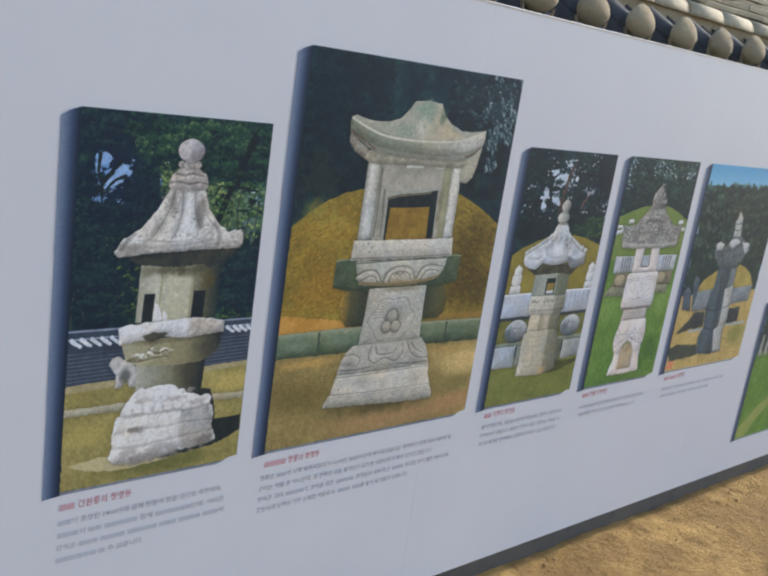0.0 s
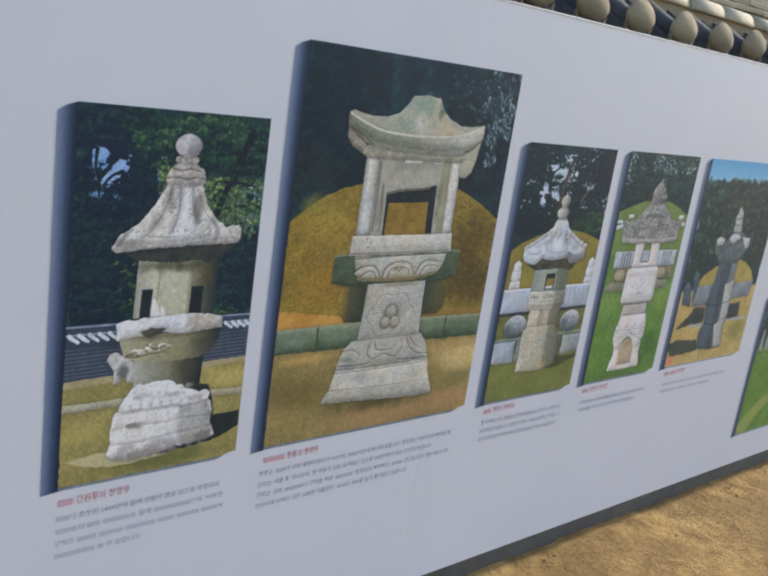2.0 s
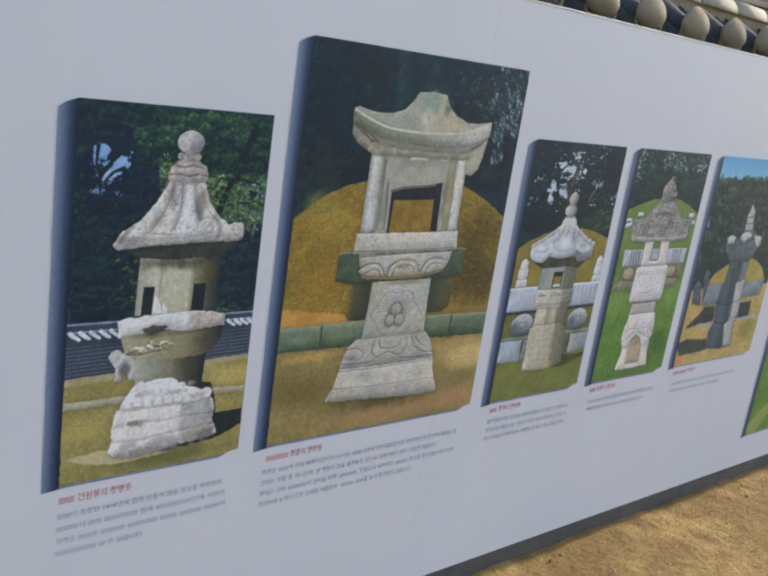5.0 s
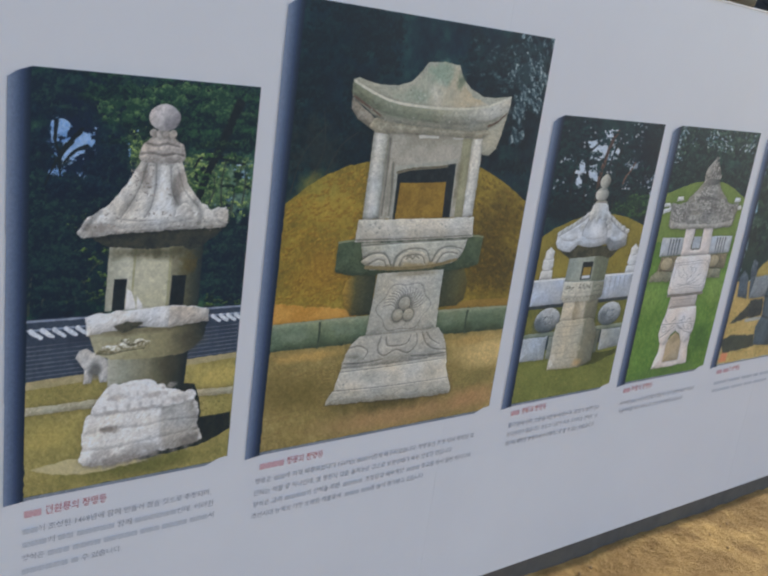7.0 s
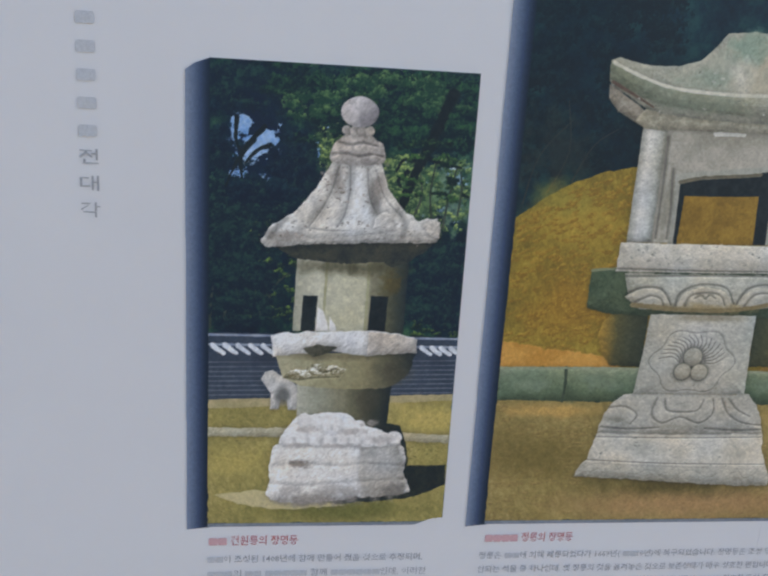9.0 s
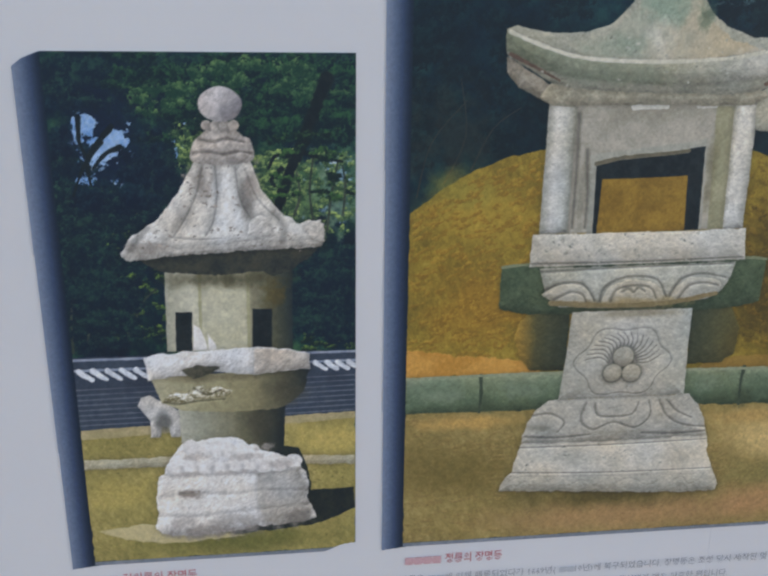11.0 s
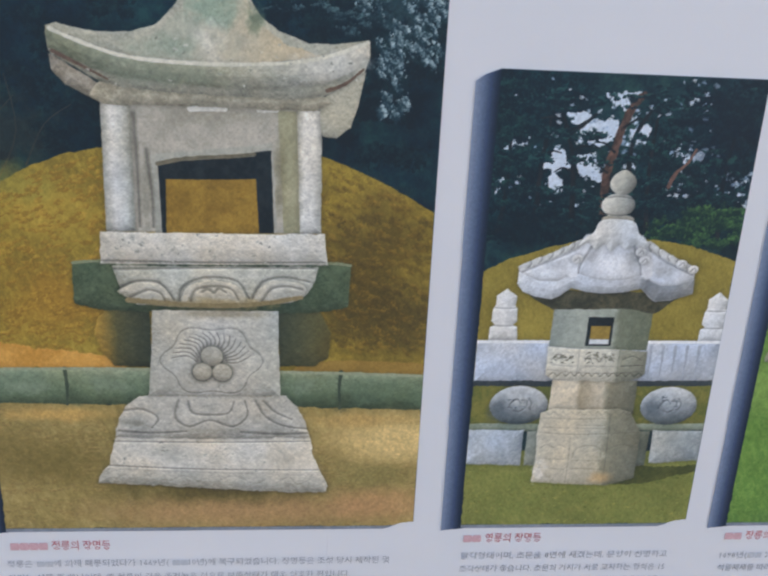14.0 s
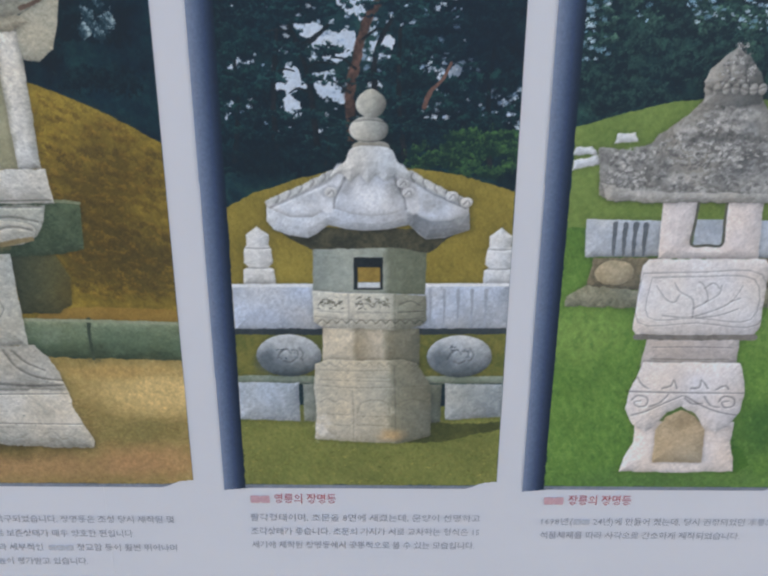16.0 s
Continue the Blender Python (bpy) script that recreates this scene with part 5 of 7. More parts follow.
# ---- photograph of an eight-sided lantern before a stone table ----
def photo_table():
    ph = Photo(0.788, 0.56, 41.9, 80.6, ink_leaves((10, 24, 36), (14, 33, 44), (21, 45, 52), (32, 60, 58), size=4), "photograph of an eight-sided stone lantern before a stone table and pines", wear=0.22)
    for pts in ([(10.6, 74.6), (14, 74.8), (15.1, 73.8), (18.7, 73.5), (19.7, 71.4), (16.7, 69.5), (13.5, 69.8), (13, 72.4)], [(7.3, 68), (11, 68.8), (11.9, 66.5), (10.5, 65.2), (7.8, 65.6)], [(12.9, 68.3), (16, 67.9), (17.3, 65.8), (18.2, 63.9), (16.4, 63.5), (13.9, 65.2)], [(8.3, 64.9), (11.2, 64.7), (10.4, 61.8), (8.5, 63.4)], [(20.9, 72.3), (24, 72.3), (23.3, 70.3), (21.5, 70)],
                [(21, 68), (22.4, 67.8), (22.4, 66.3), (21.3, 66.2)], [(1.6, 70.8), (4.5, 70.4), (4.2, 68.5), (1.8, 69)], [(16.5, 77.6), (21.3, 77.6), (20.7, 75.8), (17.4, 76.2)], [(32.1, 70.2), (33.9, 69.8), (33.2, 68), (31.6, 67), (32.1, 68.8)], [(39, 64.3), (40.7, 63.9), (40.5, 61.6)], [(0.4, 64.1), (1.6, 63.7), (0.8, 61.8)], [(29.3, 67.4), (30.9, 68.1), (30.7, 65.8), (29.7, 65.4)]):
        ph.draw("sky_gap", pts, SKYPALE, 1.9, 0.9)
    ph.clumps("sky_fleck", [(2, 60, 24, 80), (8, 62, 24, 76), (20, 68, 34, 80), (36, 60, 41.9, 66), (28, 62, 36, 70)], 260, 0.3, ink_islands((176, 188, 202), (200, 208, 216), (130, 148, 168)), 2, 6, 0.7)
    ph.boughs("pine_needles", [(0, 55, 11, 68), (24, 54, 41.9, 80.6), (0, 72, 12, 80.6), (26, 58, 41.9, 80)], 170, 3.0, 1.3, (7, 22, 36), (18, 50, 56), 1.2, 9, 1.1)
    ph.strokes("pine_trunk", [[(18.4, 58.9), (18.1, 64.7), (18.9, 69.3), (20, 73.7), (21.3, 76.4), (22.4, 77.6)]], 1.5, ink((58, 44, 42), (104, 78, 68), 1.4, (34, 32, 36), 0.4), 3.0, 0.7)
    ph.strokes("pine_trunk", [[(21.7, 63.7), (21.5, 69.4), (22.3, 72.5), (23.8, 75.1)], [(13.4, 57.8), (13, 63), (12.1, 68.7), (11.1, 71.8), (10, 74.4)], [(11.4, 71.5), (13.3, 72.7), (15.2, 74.3)], [(7.5, 57.8), (7.5, 64.7), (7.9, 69.9), (8.4, 73.8)], [(25.8, 56.5), (24.9, 64.7), (25, 73.9)], [(1.6, 55.6), (2.4, 61.9), (2.4, 69.9)], [(38, 55.1), (37.3, 63.5), (37.8, 71.4)]], 0.85, ink((14, 20, 30), (34, 36, 42), 2), 3.1, 0.6)
    ph.strokes("twig", [[(28.4, 63.5), (29.3, 65.7), (30.9, 67.3), (32, 69.5)]], 0.7, ink((84, 62, 56), (112, 84, 74), 2), 3.6, 0.5)
    ph.strokes("twig", [[(18.9, 68.7), (17.2, 70), (15.6, 70.1)], [(19.9, 72.6), (21.9, 73.9), (23.6, 73.7)], [(12.2, 68.7), (13.8, 69.5), (16.5, 69.2)], [(12.7, 65.3), (11.1, 66), (9.7, 65.3)], [(18.2, 65.4), (16.5, 66.6), (15, 67.4)], [(7.8, 68), (9.1, 68.6), (10.5, 68.3)], [(14.5, 55.3), (15.1, 57.8), (14.3, 59.9)], [(10.6, 73.2), (8.7, 73.8), (6.7, 73.5)]], 0.35, ink((16, 22, 30), (34, 36, 40), 2), 3.15, 0.5)
    # layered pine boughs, leaving the sky between them
    ph.boughs("pine_needles", [(5, 70.5, 17, 72), (12, 66.6, 27, 68), (3, 61.5, 16, 63), (16, 60, 29, 62), (14, 75.6, 28, 77.4), (3, 66.5, 9, 68), (22, 69.5, 33, 71.5), (1, 75, 12, 78), (22, 63, 34, 65), (4, 57, 20, 60), (24, 74, 41, 79)], 420, 0.8, 0.3, (10, 27, 40), (32, 66, 66), 3.4, 12, 1.5)
    ph.boughs("pine_needles", [(0, 54, 41.9, 61), (26, 60, 41.9, 70), (0, 62, 5, 80)], 130, 1.4, 0.6, (8, 25, 38), (26, 58, 58), 3.5, 14, 1.3)
    ph.soft("dark_wood", (6, 56), 10, 5, (10, 26, 38), 0.7, 3.7, 0.4, 3)
    ph.soft("dark_wood", (37, 72), 9, 10, (9, 22, 38), 0.6, 3.45, 0.5, 3)
    ph.boughs("low_shrub", [(27, 54, 41.9, 58), (33, 57, 41.9, 60)], 90, 1.4, 0.6, (20, 42, 40), (64, 96, 56), 4, 10, 1.2)
    ph.draw("grass_mound", [(0, 48.8), (4, 51), (9.9, 53), (16, 54.6), (22, 55.2), (27.5, 54.8), (34, 53.8), (41.9, 51.4), (41.9, 30), (0, 30)], ink_leaves((118, 106, 48), (130, 115, 52), (138, 122, 56), (148, 131, 62), size=0.9), 5, 0.2)
    ph.draw("lawn", [(0, 0.8), (41.9, 0.8), (41.9, 16), (0, 16)], ink_leaves((98, 104, 52), (108, 112, 57), (118, 119, 62), (130, 128, 70), size=0.8), 5.2, 0.2)
    ph.clumps("grass_tuft", [(0, 1, 41.9, 13)], 400, 0.28, ink_islands((98, 102, 46), (120, 118, 58), (134, 128, 66)), 5.6, 23, 0.4)
    ph.draw("gap_grass", [(0, 20.4), (41.9, 20.6), (41.9, 30), (0, 30)], ink((88, 92, 46), (118, 112, 56), 3), 5.6, 0.1)
    for x in (4.2, 40.2):
        ph.draw("pillar", [(x - 2.4, 36.8), (x - 2.3, 39.2), (x - 1.6, 39.6), (x - 2.2, 40.2), (x - 2, 42.4), (x - 1.6, 43), (x - 1.7, 44.6), (x, 46), (x + 1.7, 44.6), (x + 1.6, 43), (x + 2, 42.4), (x + 2.2, 40.2), (x + 1.6, 39.6), (x + 2.3, 39.2), (x + 2.4, 36.8)], WHITE, 6, 0.1)
        ph.carve([[(x - 2.2, 39.5), (x, 39.4), (x + 2.2, 39.5)], [(x - 1.8, 42.6), (x, 42.5), (x + 1.8, 42.6)]], 0.35, 6.5)
    ph.draw("stone_table", [(0, 29.2), (41.9, 29.6), (41.9, 37.2), (0, 36.8)], ink((160, 166, 176), (192, 196, 204), 4, (140, 146, 156), 0.32), 6.6, 0.08)
    ph.strokes("table_edge", [[(0.1, 36.5), (20, 36.7), (41.8, 36.9)]], 0.5, ink((208, 208, 208), (220, 220, 220), 3), 7, 1)
    ph.strokes("table_shadow", [[(0.1, 28.9), (20, 29), (41.8, 29.2)]], 1.0, ink((44, 50, 56), (60, 66, 68), 3), 7, 1)
    ph.strokes("table_streak", [[(30 + 2.1 * k, 36), (30.1 + 2.1 * k, 33), (30 + 2.1 * k, 30)] for k in range(5)], 0.6, ink((142, 148, 158), (160, 164, 172), 3), 7.2, 0.2)
    for cx in (8.2, 34.8):
        ph.oval("stone_drum", (cx, 24.8), 5.1, 3.7, ink_fade([(0.0, (72, 80, 84)), (0.4, (134, 139, 142)), (1.0, (184, 186, 187))], "Z", 0.25), 7.6, 0.05)
        ph.soft("drum_shade", (cx - 3.4, 24.2), 2.6, 3.4, (70, 78, 84), 0.7, 7.8)
        ph.carve([[(cx - 1.8, 24.4), (cx - 1.2, 25.6), (cx - 0.2, 25.9)], [(cx + 1.6, 26.2), (cx + 2.2, 25.2), (cx + 1.8, 24.2)]], 0.4, 8.2)
        ph.carve([[(cx - 1.2, 25.4), (cx - 0.4, 26), (cx + 0.3, 25.2)], [(cx + 0.5, 25.8), (cx + 1.3, 25.6), (cx + 1.4, 24.8)], [(cx - 0.8, 23.9), (cx, 23.6), (cx + 0.9, 24.1)]], 0.45, 8.2)
    ph.draw("ledge", [(0, 19.8), (41.9, 20), (41.9, 21.4), (0, 21.2)], ink((112, 122, 104), (140, 146, 128), 3), 7.4, 0.1)
    ph.draw("kerb_stone", [(0, 13.4), (9.6, 13), (9.6, 20), (0, 20)], ink((146, 152, 156), (182, 186, 190), 3, (112, 118, 112), 0.34), 7.6, 0.12)
    ph.draw("kerb_stone", [(10.2, 13), (13, 13), (13, 19.8), (10.2, 19.8)], ink((112, 116, 106), (140, 142, 130), 2), 7.6, 0.1)
    ph.draw("kerb_stone", [(28.5, 12.4), (32.2, 13), (32.2, 19.8), (28.5, 20)], ink((86, 90, 80), (112, 114, 100), 2), 7.6, 0.1)
    ph.draw("kerb_stone", [(32.8, 13.4), (41.9, 14), (41.9, 20), (32.8, 20)], ink((136, 140, 138), (172, 174, 170), 3, (104, 108, 100), 0.36), 7.6, 0.15)
    ph.draw("cast_shadow", [(28, 14), (34, 12.6), (41.9, 13), (41.9, 11.8), (32, 9.2), (26, 9)], ink((62, 66, 36), (80, 82, 44), 3), 7.2, 0.3)
    ph.draw("base_stone", [(12.2, 23.4), (14.4, 24.2), (20, 24), (26, 24.2), (28.2, 23.6), (30.5, 19.6), (30.7, 14), (30.6, 10.4), (26, 8.9), (18, 9.2), (11.8, 9.7), (12.2, 14), (12, 19)], ink_fade([(0, (178, 171, 153)), (0.28, (184, 175, 155)), (0.62, (170, 162, 141)), (0.7, (126, 122, 103)), (1, (112, 110, 94))], "X", 0.1), 8.6, 0.12)
    ph.carve([[(13, 22.4), (18, 22.2), (24, 22.3)], [(12.6, 19.6), (18, 19.2), (24.4, 19.3)], [(18, 18.6), (18.2, 14), (18.1, 9.4)], [(24.6, 23), (24.9, 16), (25, 9.2)], [(13, 16.6), (14, 17.2), (15.2, 16.6), (16.2, 17.2), (17.4, 16.6)], [(18.8, 14.6), (19.4, 16.4), (21.6, 17), (23.6, 16.4), (24, 14.6)], [(13, 12.6), (17.6, 12.2)], [(18.8, 12.4), (24.4, 12.2)]], 0.42, 9.2, 0.12)
    ph.soft("warm_foot", (24, 10.4), 3, 1.8, (188, 152, 104), 0.7, 9.4)
    ph.soft("pale_foot", (13, 12), 2, 3, (212, 206, 196), 0.7, 9.4, 0.6, 1)
    ph.carve([[(13 + 1.55 * k, 23.6), (13.8 + 1.55 * k, 23.0), (14.5 + 1.55 * k, 23.6)] for k in range(11)] + [[(18.8, 21), (24, 20.9)], [(18.8, 20.4), (24, 20.3)], [(13, 20.6), (17.4, 20.4)], [(13, 14.4), (17.4, 14.2)], [(19, 14), (24, 13.9)], [(25.8, 19.4), (30.2, 19.6)], [(25.8, 16.6), (27.6, 17.2), (30, 16.6)]], 0.34, 9.2, 0.1)
    ph.draw("neck", [(13.6, 29.6), (28.5, 29.6), (28.6, 23.2), (13.4, 23.4)], ink_fade([(0, (186, 176, 156)), (0.3, (196, 186, 166)), (0.36, (148, 138, 118)), (0.6, (190, 178, 156)), (0.68, (126, 120, 100)), (1, (110, 108, 92))], "X", 0.06), 8.4, 0.08)
    ph.draw("slab", [(12.1, 35.8), (18, 35.4), (24.5, 35.4), (29.4, 35.1), (29.5, 31), (28.6, 30), (24.6, 29.3), (17.4, 29.6), (13.4, 29.8), (12.2, 30.6)], ink_fade([(0, (190, 186, 172)), (0.3, (200, 194, 178)), (0.68, (182, 176, 158)), (0.74, (138, 136, 118)), (1, (126, 124, 108))], "X", 0.08), 9, 0.1)
    ph.carve([[(12.4, 31.6), (18, 31), (24.6, 31), (29.2, 31.4)], [(13, 33.4), (14, 34.4), (15.2, 33.2), (16.4, 34.2)], [(18.8, 33.6), (20, 34.4), (21.4, 33), (22.6, 34.2), (23.8, 33.2)], [(17.6, 35.2), (17.6, 30)], [(24.6, 35.2), (24.7, 29.6)], [(13, 32.5), (16.6, 32.2)], [(19, 32.3), (23.8, 32.2)]], 0.4, 9.5, 0.12)
    ph.carve([[(12.8 + 1.5 * k, 30.4), (13.5 + 1.5 * k, 31.0), (14.2 + 1.5 * k, 30.4)] for k in range(11)] + [[(18.8 + 1.3 * k, 33.2 + 0.5 * (k % 2)), (19.4 + 1.3 * k, 34.1 - 0.5 * (k % 2)), (19.9 + 1.3 * k, 33.1)] for k in range(4)] + [[(25.4, 33.6), (27, 34.2), (28.6, 33.4)], [(25.2, 32.3), (29, 32.5)]], 0.36, 9.5)
    ph.draw("lamp_house", [(12.4, 44), (29.3, 44), (29.2, 35.2), (12.2, 35.6)], ink_fade([(0, (132, 138, 130)), (0.3, (154, 158, 146)), (0.62, (146, 150, 136)), (0.68, (112, 116, 98)), (1, (98, 102, 84))], "X", 0.06), 8.6, 0.08)
    ph.clumps("carved_fleck", [(13, 32.8, 16.8, 34.8), (18.8, 32.8, 23.8, 34.8)], 46, 0.30, ink_islands((112, 108, 92), (96, 94, 80)), 9.6, 51, 0.5, spread=9)
    ph.clumps("carved_fleck", [(6.4, 24, 10.4, 26.6), (33, 24, 37, 26.6)], 22, 0.28, ink_islands((64, 72, 80), (86, 94, 100)), 8.3, 52, 0.5, spread=9)
    ph.draw("window_hole", [(18.4, 41.2), (22.8, 41.2), (22.8, 36), (18.4, 36)], DEEP, 9.2, 0.05)
    ph.draw("view_through", [(19, 39.6), (22.4, 39.6), (22.4, 37.2), (19, 37.2)], ink((126, 104, 50), (146, 122, 60), 1), 9.6, 0.04)
    ph.draw("view_through", [(19, 37.2), (22.4, 37.2), (22.4, 36.3), (19, 36.3)], ink((190, 192, 192), (204, 206, 206), 1), 9.6, 0.04)
    ph.draw("eave_shadow", [(6.6, 45.8), (35, 45.8), (32, 44), (29.6, 42), (24, 42.8), (12.2, 42.4), (9.6, 43.8)], ink((50, 50, 42), (84, 80, 62), 2), 9.6, 0.15)
    ph.draw("roof", [(18.6, 57.6), (23.4, 57.6), (24.6, 55.6), (26.1, 54.4), (31.1, 51.9), (34.3, 50.4), (35.3, 49.2), (35.5, 45.6), (32, 44.4), (29.2, 44.1), (28, 44.9), (26.6, 46.3), (23.6, 45.7), (20.5, 45.4), (17.6, 45.6), (14.7, 46.2), (13, 44.9), (11.8, 44.2), (9, 44.6), (6.8, 45.4), (5.7, 46.8), (5.8, 49.2), (8, 50.2), (11.3, 51.4), (15.6, 54.3), (17.4, 55.6)], ink((190, 192, 196), (206, 207, 210), 3, (166, 167, 168), 0.26), 10.2, 0.08)
    ph.soft("roof_shade", (24.8, 51.6), 2.4, 4, (150, 150, 150), 0.7, 10.3, 0.3, 1.4)
    ph.soft("roof_shade", (17.4, 52.6), 1.6, 3.4, (160, 161, 164), 0.7, 10.3, 0.3, 1.4)
    ph.soft("roof_shade", (11.6, 50.4), 3, 1.4, (168, 170, 174), 0.6, 10.3, 0.3, 1.4)
    ph.soft("roof_shade", (29.6, 49.6), 3.6, 2.2, (158, 159, 160), 0.7, 10.3, 0.3, 1.4)
    ph.soft("roof_light", (21, 50.4), 3.2, 2.8, (222, 223, 226), 0.7, 10.35, 0.3, 1.4)
    ph.soft("roof_light", (10.4, 48.6), 3.4, 1.0, (216, 219, 224), 0.7, 10.35, 0.3, 1.4)
    ph.draw("eave_face", [(5.8, 48.9), (9, 47.4), (12.4, 47.4), (14.2, 48.4), (15.6, 48.8), (18.2, 47.9), (21, 47.6), (24, 47.9), (26.8, 48.9), (28, 47.7), (30, 46.9), (32.6, 47.1), (35.4, 48.2), (35.5, 45.6), (32, 44.5), (29.2, 44.2), (27.6, 45.4), (26.6, 46.3), (23.6, 45.6), (20.5, 45.4), (17.4, 45.6), (14.7, 46.4), (13, 44.9), (11.8, 44.3), (9, 44.7), (6.8, 45.5), (5.7, 46.8)], ink_fade([(0, (196, 200, 206)), (0.5, (178, 181, 186)), (0.68, (160, 162, 166)), (0.72, (118, 120, 122)), (1, (136, 138, 140))], "X", 0.05), 10.5, 0.05)
    ph.strokes("ridge_roll", [[(16.6, 54.6), (15.8, 52.8), (14.9, 51), (14.6, 49)]], 1.7, ink((200, 201, 204), (220, 221, 224), 1.4), 10.9, 1.1)
    ph.strokes("ridge_roll", [[(25.2, 54.6), (26, 52.8), (26.9, 51), (27.2, 49)]], 1.7, ink((186, 186, 188), (208, 208, 208), 1.4), 10.9, 1.1)
    ph.strokes("ridge_roll", [[(15.4, 53.9), (12.4, 52.4), (9.4, 51), (6.2, 49.6)], [(26.6, 53.9), (29.6, 52.2), (32.4, 50.9), (35, 49.6)]], 1.1, ink((172, 172, 170), (206, 205, 202), 0.8), 10.9, 1.0)
    ph.carve([[(17.5, 54), (16.7, 52.2), (15.8, 50.4), (15.6, 48.8)], [(24.2, 54), (24.9, 52.2), (25.8, 50.4), (26.1, 48.8)], [(15, 53), (12, 51.5), (9, 50.1), (6.4, 48.9)], [(27, 53), (29.6, 51.3), (32.4, 50), (34.8, 48.9)]], 0.6, 11, 0.24)
    ph.carve([[(7.2 + 1.7 * k, 49.6 + 0.8 * k), (7.7 + 1.7 * k, 50.3 + 0.8 * k), (7.4 + 1.7 * k, 50.9 + 0.8 * k)] for k in range(5)] + [[(34 - 1.7 * k, 49.6 + 0.8 * k), (33.6 - 1.7 * k, 50.3 + 0.8 * k), (33.8 - 1.7 * k, 50.9 + 0.8 * k)] for k in range(5)], 0.4, 11.05, 0.22)
    for cx, cz in ((15.2, 51.2), (26.4, 51.2), (25.6, 52.6), (32.8, 50.7), (34.9, 49.8)):
        ph.oval("ridge_end", (cx, cz), 0.95, 0.75, ink((184, 183, 180), (208, 206, 204), 0.8), 11.1, 0.05)
        ph.carve([[(cx - 0.4, cz - 0.3), (cx + 0.2, cz + 0.25), (cx + 0.5, cz - 0.3)]], 0.3, 11.15)
    ph.draw("roof_collar", [(18.5, 57.8), (23.5, 57.8), (24.8, 55.8), (26.6, 54.2), (26.2, 53.3), (24.6, 53.9), (23.2, 52.9), (21.8, 53.8), (20.6, 52.7), (19.4, 53.8), (18, 52.9), (16.8, 53.9), (15.2, 53.4), (15.6, 54.4), (17.3, 55.8)], ink((186, 186, 184), (208, 208, 206), 1.6), 11.3, 0.06, True)
    ph.oval("finial_ring", (21, 57.9), 2.7, 0.9, GREYST, 11.2, 0.06)
    ph.oval("finial_ball", (20.7, 60.3), 2.8, 1.95, ink_fade([(0, (196, 194, 186)), (0.5, (176, 174, 164)), (1, (112, 112, 106))], "X", 0.2), 11.8, 0.06)
    ph.carve([[(18.2, 61.4), (20.8, 61.7), (23.4, 61.3)], [(18.2, 59), (20.8, 58.6), (23.3, 59)]], 0.35, 12.3)
    ph.oval("finial_bud", (21, 63.9), 2.15, 1.95, ink_fade([(0, (190, 188, 178)), (0.5, (172, 170, 158)), (1, (116, 114, 106))], "X", 0.2), 12.5, 0.06, 0.2)
    ph.finish()


